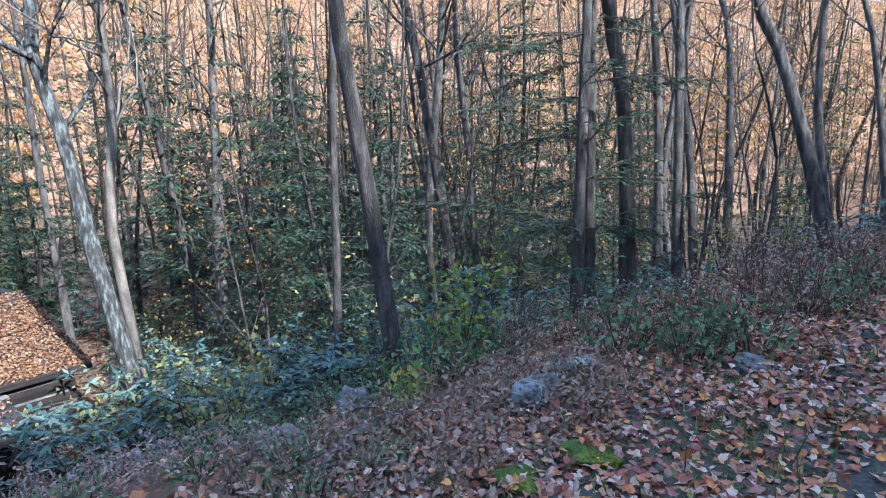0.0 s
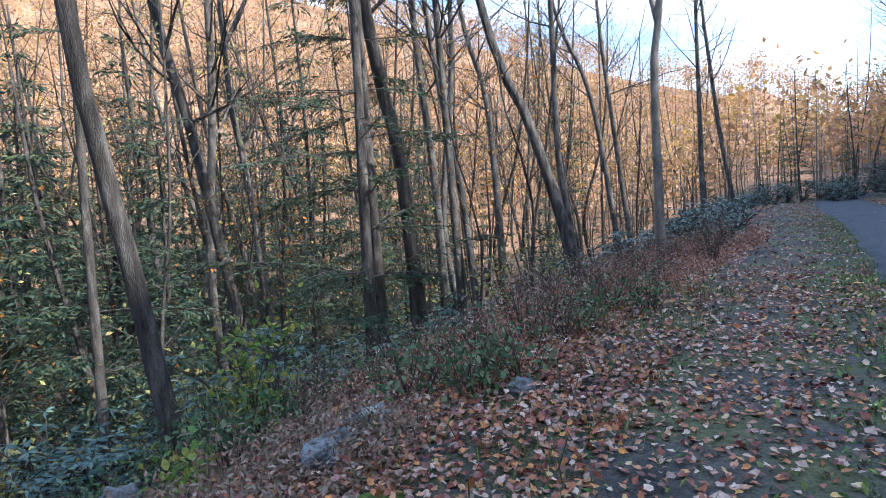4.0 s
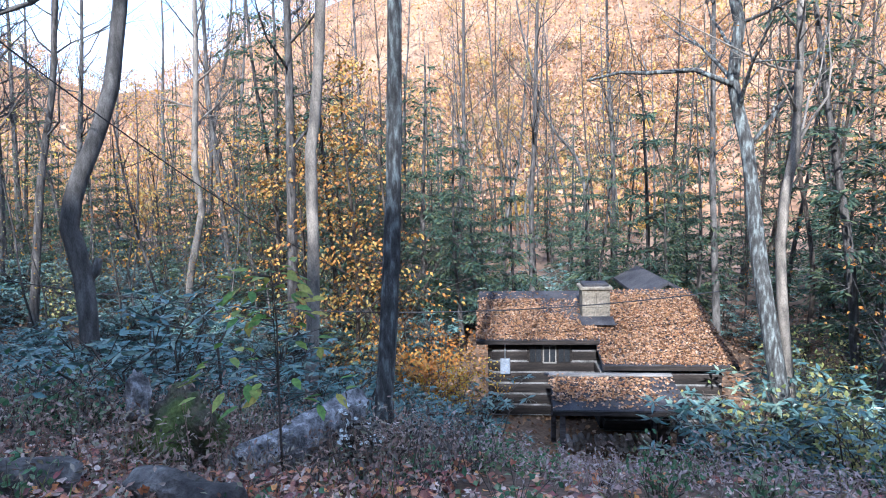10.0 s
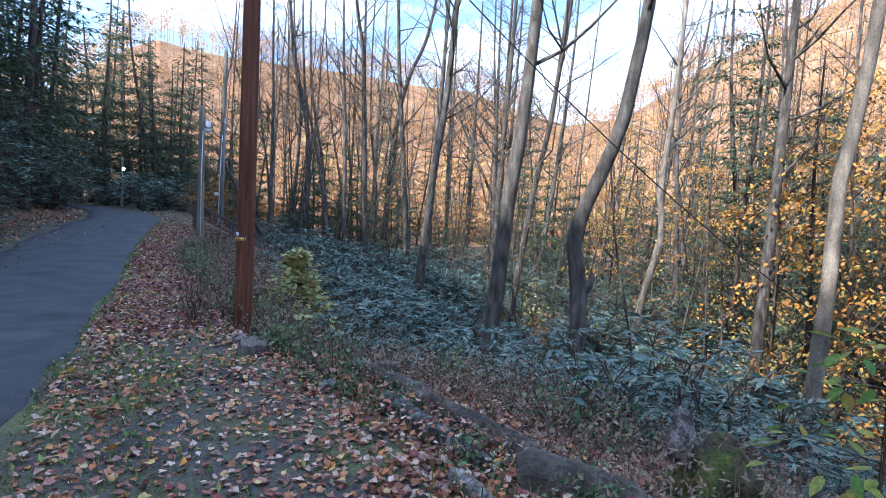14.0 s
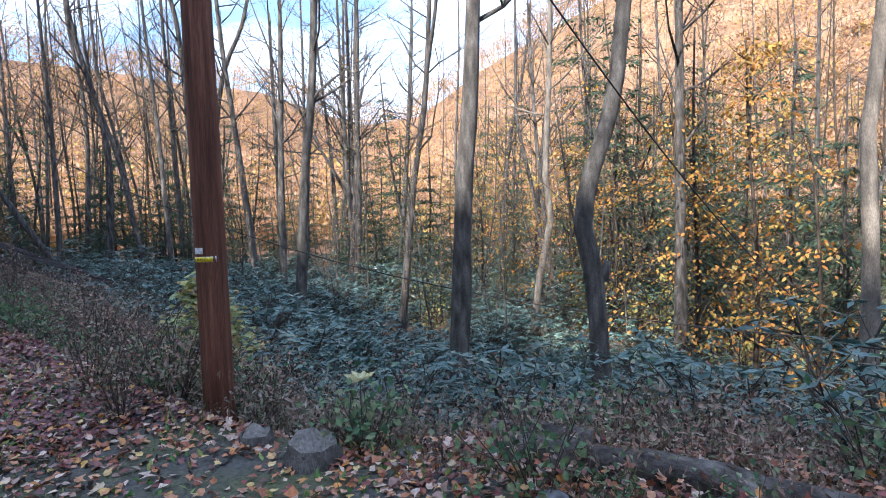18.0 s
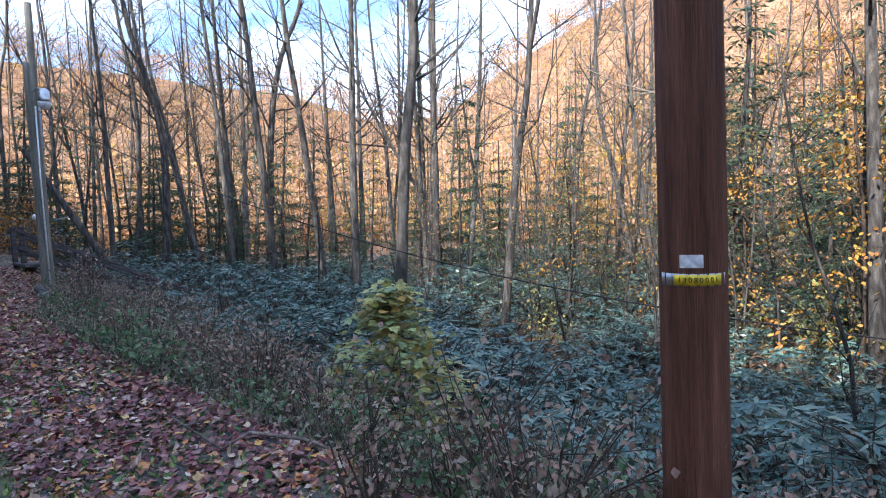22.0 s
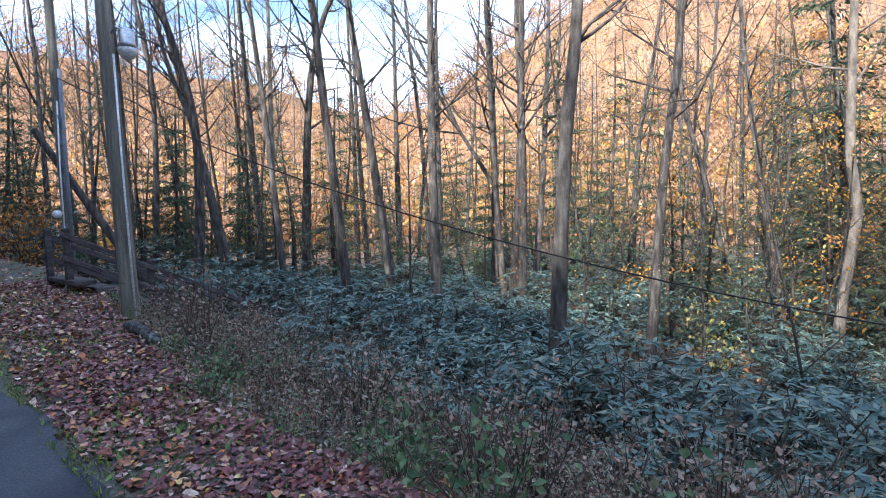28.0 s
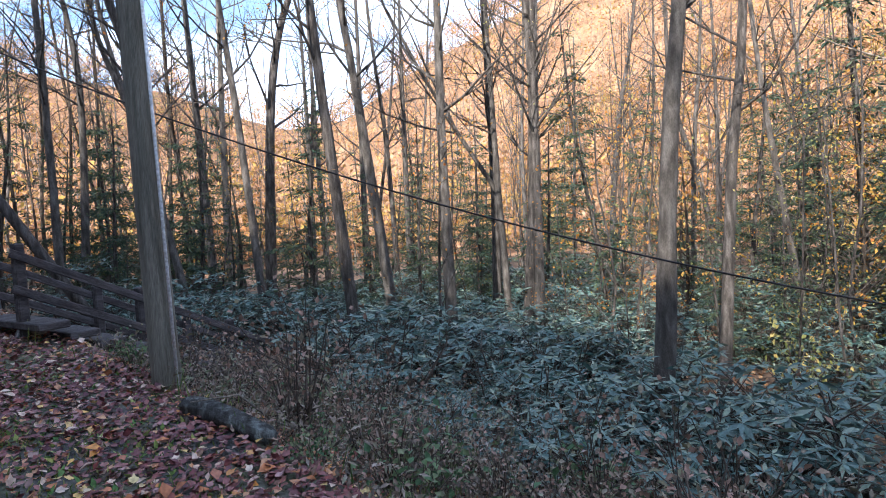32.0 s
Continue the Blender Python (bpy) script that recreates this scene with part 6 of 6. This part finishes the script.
def fallen(name, a, b, r, mat, label, category="log", n=22, rough=0.30, sink=0.35, taper=0.85, lift=(0, 0)):
    """A log that lies from a to b on the ground."""
    pa, pb = Vector((*a, 0)), Vector((*b, 0))
    s = Soup()
    m = max(8, int((pb - pa).length / 0.06))
    pts, rad = [], []
    for k in range(m + 1):
        p = pa.lerp(pb, k / m)
        pts.append(Vector((p.x, p.y, 0)))
        rad.append(r * (1 + (taper - 1) * k / m) * (1 + 0.10 * noise.noise(Vector((k * 0.22, a[0], a[1])))) * (0.82 if k in (0, m) else 1))
    za, zb = zat(*a) + lift[0], zat(*b) + lift[1]
    for k, p in enumerate(pts):
        u = k / m
        p.z = max(za + (zb - za) * u, zat(p.x, p.y)) + rad[k] * (1 - sink)
    s.tube(pts, rad, n, True, 0.0)
    way = (pb - pa).normalized()
    for i, v in enumerate(s.v):
        k, j = divmod(i, n)
        c = pts[min(k, m)]
        o = v - c
        ang = j * 6.283 / n
        g = 0.5 * noise.noise(Vector((math.cos(ang) * 1.4, math.sin(ang) * 1.4, k * 0.05 + a[1]))) + noise.noise(Vector((math.cos(ang) * 3.2, math.sin(ang) * 3.2, k * 0.09 + a[0]))) + 0.7 * noise.noise(Vector((math.cos(ang) * 9, math.sin(ang) * 9, k * 0.16 + a[1]))) + 0.6 * noise.noise(v * 3.0)
        s.v[i] = c + o * (1 + rough * 0.75 * g)
    return tagged(new(name, s.mesh(name, mat)), label, category)


def lump(name, x, y, size, mat, label, category, seed, sink=0.25, detail=2, rough=0.35, turn=0.0):
    """A stone or stub of uneven shape that sits in the ground."""
    bm = bmesh.new()
    bmesh.ops.create_icosphere(bm, subdivisions=detail + 2, radius=1)
    for v in bm.verts:
        k = 1 + rough * noise.noise(v.co * 1.3 + Vector((seed, 0, 0))) + 0.5 * rough * noise.noise(v.co * 3.1 + Vector((0, seed, 0))) + 0.25 * rough * noise.noise(v.co * 8 + Vector((0, seed, seed)))
        v.co = Vector((v.co.x * size[0], v.co.y * size[1], v.co.z * size[2])) * k
    me = bpy.data.meshes.new(name)
    bm.to_mesh(me)
    bm.free()
    me.shade_smooth()
    me.materials.append(mat)
    o = new(name, me)
    o.location, o.rotation_euler.z = (x, y, zat(x, y) + size[2] * (1 - 2 * sink)), turn
    return tagged(o, label, category)


fallen("rotten_log", (-3.98, -1.62), (-4.08, -0.92), 0.17, ROTTEN, "short thick rotten log lying at the edge of the slope")
fallen("split_log", (-3.85, -0.55), (-3.2, -0.1), 0.15, ROTTEN, "grey split log lying over the brink")
fallen("bleached_log", (-4.46, 0.02), (-5.22, 1.16), 0.15, BLEACHED, "pale bleached log pointing down the slope", sink=0.1, rough=0.46, lift=(-0.02, 0.42))
fallen("fallen_trunk", (-8.1, -4.85), (-7.05, -2.85), 0.13, ROTTEN, "fallen rough-barked trunk lying along the brink", sink=0.2)
fallen("fallen_trunk", (-5.9, -3.72), (-4.3, -1.42), 0.125, ROTTEN, "long fallen trunk with furrowed bark below the shoulder", sink=0.2)
fallen("fallen_trunk", (-8.3, -4.4), (-5.75, -3.25), 0.14, ROTTEN, "thick furrowed trunk lying along the brink by the stump", sink=0.0, lift=(0.12, 0.06))
fallen("fallen_trunk", (-4.95, -2.95), (-4.1, -1.85), 0.09, BARK_LICHEN, "grey lichened trunk lying before the larger one", sink=0.3)
fallen("fallen_trunk", (-6.9, -2.6), (-6.0, -1.2), 0.07, BARK_GREY, "thin pale fallen trunk among dead leaves", sink=0.2)
fallen("lichen_log", (0.16, 3.72), (0.44, 4.18), 0.115, LICHENED, "short grey log end crusted with lichen", sink=0.15, rough=0.45)
lump("lichen_burl", 0.66, 4.46, (0.21, 0.16, 0.14), LICHENED, "knotty lichen-covered wood burl", "log", 3, 0.5)
lump("lichen_patch", 0.62, 4.42, (0.075, 0.075, 0.025), LICHEN, "blue-green lichen crust on the burl", "lichen", 5, -2.2)
fallen("grey_log", (-15.45, -14.25), (-14.75, -13.6), 0.075, BARK_LICHEN, "grey lichened log on the verge", sink=0.3)
fallen("fallen_trunk", (-0.66, 4.2), (-1.0, 2.95), 0.07, ROTTEN, "dark rotten pole under the leaf heap", sink=0.2)
lump("mossy_stump", -4.95, -0.35, (0.27, 0.30, 0.40), MOSSBARK, "mossy upturned stump with a pale broken top", "stump", 8, 0.2, rough=0.5)
lump("stump_top", -4.82, -0.62, (0.09, 0.08, 0.20), BLEACHED, "pale broken stub on the mossy stump", "stump", 9, -0.85, rough=0.5)
lump("brown_stone", -1.42, 3.62, (0.20, 0.15, 0.17), PINKROCK, "large flat-faced brown stone with pale flakes", "stone", 11, 0.42, rough=0.2)
lump("grey_stone", -1.32, 5.0, (0.17, 0.14, 0.17), ROCK, "blue-grey stone among leaves", "stone", 12, 0.42)
lump("grey_stone", 1.85, 4.35, (0.12, 0.08, 0.08), ROCK, "small grey stone on the brink", "stone", 13, 0.2)
lump("grey_stone", -3.3, -1.15, (0.12, 0.09, 0.07), ROCK, "pale round stone on the leafy verge", "stone", 14, 0.2)
lump("grey_stone", -5.2, -3.6, (0.09, 0.08, 0.05), ROCK, "pale stone on the leafy verge", "stone", 15, 0.25)
lump("grey_stone", -6.05, -4.35, (0.07, 0.06, 0.05), ROCK, "small pale stone beside the stump", "stone", 16, 0.25)
fallen("wood_chunk", (-3.85, -2.0), (-3.45, -1.6), 0.07, BLEACHED, "weathered chunk of wood on the verge", sink=0.2, rough=0.4, n=9)
lump("moss_cushion", 0.50, 3.08, (0.16, 0.12, 0.045), MOSS, "bright green moss cushion on the verge", "moss", 21, 0.1)
lump("moss_cushion", 0.10, 2.82, (0.12, 0.10, 0.04), MOSS, "small moss cushion on the verge", "moss", 22, 0.1)


def cut_stump(x, y, r, h, label):
    holder = tagged(new("tree_stump"), label, "stump")
    holder.location = (x, y, zat(x, y))
    s = Soup()
    s.tube([(0, 0, -0.1), (0, 0, 0.05), (0, 0, h * 0.6), (0, 0, h)], [r * 1.25, r * 1.1, r, r * 0.97], 22, False, 0.14)
    for v in s.v[-22:]:
        v.z += 0.09 * noise.noise(v * 9) - 0.02
    put_part("bark", s.mesh("bark", BARK_GREY), holder)
    t = Soup().tube([(0, 0, h - 0.09), (0, 0, h - 0.03), (0.01, 0.01, h - 0.025)], [r * 0.93, r * 0.92, r * 0.5], 22, True, 0.05)
    for v in t.v[22:]:
        v.z += 0.05 * noise.noise(v * 14)
    put_part("cut_face", t.mesh("cut_face", CUTWOOD), holder, "grey sawn face")
    return holder


lean = Soup().tube([(-25.47, -18.17, -0.67), (-25.20, -18.74, 0.49), (-24.32, -20.64, 4.34)], [0.14, 0.12, 0.09], 12, True, 0.12)
tagged(new("leaning_trunk", lean.mesh("leaning_trunk", BARK_DARK)), "dark dead trunk leaning over behind the handrail", "trunk")
cut_stump(-5.85, -4.9, 0.16, 0.13, "low sawn stump with a weathered grey top")
cut_stump(-6.25, -5.35, 0.10, 0.07, "smaller sawn stump beside the brown pole")

srng = np.random.default_rng(77)
for k in range(46):
    s, over = srng.uniform(-24, 12), srng.uniform(0.2, 4.5)
    x, y = SD(s, brink(s) + over)
    a, ln = srng.uniform(0, 6.28), srng.uniform(0.5, 1.6)
    w = Soup()
    pts = []
    for q in range(6):
        px_, py_ = x + math.cos(a) * ln * q / 5 + srng.normal(0, .03), y + math.sin(a) * ln * q / 5 + srng.normal(0, .03)
        pts.append(Vector((px_, py_, zat(px_, py_) + 0.02 + 0.28 * srng.uniform(0, 1) * q / 5)))
    w.tube(pts, [0.014, 0.013, 0.012, 0.010, 0.007, 0.004], 5, True)
    tagged(new("dead_stick", w.mesh("dead_stick", TWIG if k % 3 else BARK_LIGHT)), "dead stick lying among leaves on the slope", "stick", "dead sticks")

# ---------- what lies and grows on the ground ----------
def strew(name, label, n, s0, s1, lo, hi, size, mat, seed, star=False, patch=None, lift=0.03, tilt=0.35, dens=None):
    rng = np.random.default_rng(seed)
    s = rng.uniform(s0, s1, n)
    d = edge(s) + lo + rng.uniform(0, 1, n) * (brink(s) - edge(s) + hi - lo)
    x, y = SD(s, d)
    if patch:
        keep = bumps(x, y, patch, seed) + rng.normal(0, 0.55, n) > -0.15
        x, y, s, d = x[keep], y[keep], s[keep], d[keep]
    if dens is not None:
        keep = rng.uniform(0, 1, len(x)) < dens(s, d)
        x, y = x[keep], y[keep]
    n = len(x)
    P = np.stack([x, y, ground(x, y) + rng.uniform(0.004, lift, n)], 1)
    T = np.stack([rng.normal(0, 1, n), rng.normal(0, 1, n), rng.normal(0, tilt, n)], 1)
    me = leaf_mesh(name, P, T, rng.uniform(0.6, 1.3, n) * size, rng.uniform(0.55, 0.95, n) * size, mat, 0.22, rng, star, flat=0.30)
    return tagged(new(name, me), label, "leaves", kind="stuff")


MAPLERED = material("red_leaf", [(0.117, 0.035, 0.041), (0.186, 0.052, 0.052), (0.093, 0.035, 0.047), (0.279, 0.104, 0.093), (0.350, 0.209, 0.198)], by="island", rough=0.5, bump=0, through=0.08, spec=0.4)
strew("fallen_leaves", "curled red, brown and tan leaves strewn over the verge", 42000, -26, 11, 0.12, 1.3, 0.061, LITTER, 1, True, 0.9, dens=lambda s, d: np.where(s > -1.5, np.where(d < 1.5, 0.72, 0.9), np.where(s < -12, 0.4, 0.85)))
BRIGHT = material("bright_fallen_leaf", [(0.60, 0.34, 0.08), (0.62, 0.46, 0.18), (0.56, 0.46, 0.38), (0.50, 0.20, 0.05), (0.66, 0.54, 0.26)], by="island", rough=0.5, bump=0, through=0.1)
strew("fallen_leaves", "scattered yellow, orange and pale tan leaves", 2600, -26, 11, 0.1, 1.4, 0.062, BRIGHT, 13, True, lift=0.05)
strew("fallen_leaves", "dark red maple leaves thick beside the lane", 19000, -27, -9, 0.1, 0.2, 0.058, MAPLERED, 12, True, 1.3)
strew("fallen_leaves", "small dead leaves among the larger ones", 30000, -27, 12, 0.05, 1.6, 0.048, LITTER, 2, False, 0.7)
strew("fallen_leaves", "brown leaf litter down the slope", 34000, -30, 24, 2.0, 9.0, 0.085, LITTER, 3, False)
strew("fallen_leaves", "leaf litter along the far verge", 16000, -60, 60, 0.1, 2.0, 0.085, LITTER, 4, False)
strew("fallen_leaves", "leaves heaped at the edge of the brink", 10000, -4.5, 6.0, 2.0, 1.6, 0.058, LITTER, 8, True, lift=0.12, tilt=0.6)
strew("fallen_leaves", "a few leaves on the asphalt", 420, -26, 30, -2.6, -3.0, 0.085, LITTER, 9, True, lift=0.05)


strew("fallen_leaves", "dead leaves caught among the logs", 8000, -9.5, -1.5, 2.4, 2.6, 0.06, LITTER, 10, True, lift=0.16, tilt=0.6)


def hollow_litter():
    rng = np.random.default_rng(31)
    n = 36000
    s, d = rng.uniform(-24, 20, n), rng.uniform(8, 30, n)
    x, y = SD(s, d)
    P = np.stack([x, y, ground(x, y) + rng.uniform(0.01, 0.05, n)], 1)
    T = np.stack([rng.normal(0, 1, n), rng.normal(0, 1, n), rng.normal(0, .4, n)], 1)
    return tagged(new("fallen_leaves", leaf_mesh("fallen_leaves", P, T, 0.13, 0.11, DRYLEAF, 0.2, rng)), "tawny leaf litter on the floor of the hollow", "leaves", kind="stuff")


hollow_litter()


def bank_litter():
    rng = np.random.default_rng(33)
    n = 14000
    s = rng.uniform(-45, 48, n)
    d = edge(s) - LANE - rng.gamma(1.4, 1.9, n) - 0.1
    x, y = SD(s, d)
    P = np.stack([x, y, ground(x, y) + rng.uniform(0.01, 0.04, n)], 1)
    T = np.stack([rng.normal(0, 1, n), rng.normal(0, 1, n), rng.normal(0, .4, n)], 1)
    return tagged(new("fallen_leaves", leaf_mesh("fallen_leaves", P, T, 0.10, 0.08, LITTER, 0.2, rng, flat=0.35)), "red-brown leaves along the foot of the bank", "leaves", kind="stuff")


bank_litter()

GRASS = material("grass_blade", [(0.055, 0.10, 0.025), (0.11, 0.175, 0.045), (0.21, 0.255, 0.07), (0.30, 0.285, 0.11)], by="island", rough=0.7, bump=0, through=0.3)


def turf(name, label, n, s0, s1, lo, hi, h, mat, seed, patch, up=1.0, wide=0.007):
    rng = np.random.default_rng(seed)
    s = rng.uniform(s0, s1, n)
    d = edge(s) + lo + rng.uniform(0, 1, n) ** 1.2 * (brink(s) - edge(s) + hi - lo)
    x, y = SD(s, d)
    keep = bumps(x, y, patch, seed) + rng.normal(0, 0.5, n) - 0.9 * np.exp(-((d - edge(s) - 1.5) / 0.55) ** 2) > 0.1
    x, y = x[keep], y[keep]
    n = len(x)
    P = np.stack([x, y, ground(x, y) - 0.005], 1)
    T = np.stack([rng.normal(0, .45, n), rng.normal(0, .45, n), np.full(n, up)], 1)
    me = leaf_mesh(name, P, T, rng.uniform(0.4, 1.2, n) * h, wide, mat, 0.1, rng)
    return tagged(new(name, me), label, "grass", kind="stuff")


turf("grass", "short mossy grass on the verge", 64000, -27, 12, 0.02, 0.8, 0.05, GRASS, 51, 1.1, 0.7, 0.010)
turf("grass", "grass fringe along the asphalt edge", 26000, -30, 30, -0.02, -1.0, 0.07, GRASS, 52, 0.8, 0.8, 0.009)
LUSH = material("lush_herb", [(0.09, 0.20, 0.06), (0.15, 0.28, 0.085), (0.25, 0.35, 0.10), (0.34, 0.36, 0.11)], by="island", rough=0.6, bump=0, through=0.3)
turf("ground_herbs", "bright green herbs along the verge", 17000, -26, 11, 0.0, 1.4, 0.075, LUSH, 57, 1.4, 0.5, 0.032)
turf("grass", "long grass tufts on the brink", 9000, -26, 10, 1.4, 1.6, 0.26, GRASS, 53, 0.7, 1.2, 0.010)
HERB = GREENS[0].children[1].data.materials[0]
turf("ground_herbs", "small round-leaved herbs between the dead leaves", 9000, -26, 10, 0.3, 1.6, 0.06, HERB, 54, 0.8, 0.5, 0.045)


WEEDTONE = material("grey_weed", [(0.155, 0.11, 0.08), (0.25, 0.19, 0.145), (0.155, 0.18, 0.11), (0.29, 0.215, 0.185), (0.35, 0.31, 0.26), (0.19, 0.23, 0.14)], by="island", rough=0.85, bump=0, through=0.15)


def weeds(name, label, n, s0, s1, lo, hi, h, seed, mat):
    """Upright dead stems with small leaves, in their thousands."""
    rng = np.random.default_rng(seed)
    s = rng.uniform(s0, s1, n)
    d = brink(s) + rng.uniform(lo, hi, n)
    clear = (s > -23.6) | (s < -27.0) | (d > 6.0)
    s, d = s[clear], d[clear]
    n = len(s)
    x, y = SD(s, d)
    z = ground(x, y)
    hh = h * np.clip(0.25 + 0.75 * (d - brink(s)) / 1.6, 0.25, 1) * rng.uniform(0.3, 1.2, n) * np.clip(0.75 + 0.4 * bumps(x, y, 1.1, seed), 0.25, 1.3)
    top = np.stack([x + rng.normal(0, .12, n), y + rng.normal(0, .12, n), z + hh], 1)
    foot = np.stack([x, y, z - 0.03], 1)
    stem = leaf_mesh(name, foot, top - foot, hh, 0.008, mat, 0.5, rng)
    tagged(new(name, stem), label, "weeds", kind="stuff")
    k = np.repeat(np.arange(n), 11)
    u = rng.uniform(0.25, 1.05, len(k))[:, None]
    P = foot[k] * (1 - u) + top[k] * u + rng.normal(0, .035, (len(k), 3))
    T = rng.normal(0, 1, (len(k), 3)) + [0, 0, -0.25]
    me = leaf_mesh(name, P, T, rng.uniform(0.03, 0.075, len(k)), 0.022, mat, 0.2, rng)
    tagged(new(name, me), label, "weeds", kind="stuff")


weeds("dry_weeds", "thick stand of dry grey-brown weeds below the verge", 4600, -26, -8.2, 0.1, 4.6, 0.85, 61, WEEDTONE)
weeds("dry_weeds", "greenish half-dead weeds on the brink", 2300, -26, -6, 0.1, 4.0, 0.62, 64, HERB)
weeds("dry_weeds", "dark dead stems among the logs", 2200, -9.5, -1.8, 0.5, 3.4, 0.62, 65, DEADLEAF)
weeds("dry_weeds", "green and grey herbs about the logs", 700, -8, -1.5, 0.9, 3.4, 0.5, 66, HERB)
weeds("dry_weeds", "reddish-brown dead weeds along the brink", 2600, 4.5, 20, 0.2, 3.0, 0.6, 62, LITTER)
MAUVE = material("mauve_weed", [(0.27, 0.19, 0.165), (0.36, 0.27, 0.24), (0.44, 0.35, 0.31), (0.24, 0.22, 0.12)], by="island", rough=0.85, bump=0, through=0.2)
weeds("dry_weeds", "mauve-brown dead weeds on the slope above the cabin", 2300, -6, 1.8, 2.2, 10.0, 0.40, 63, MAUVE)
weeds("dry_weeds", "heap of dead brown stems on the brink", 800, 1.0, 3.8, 0.3, 1.6, 0.45, 67, DEADLEAF)
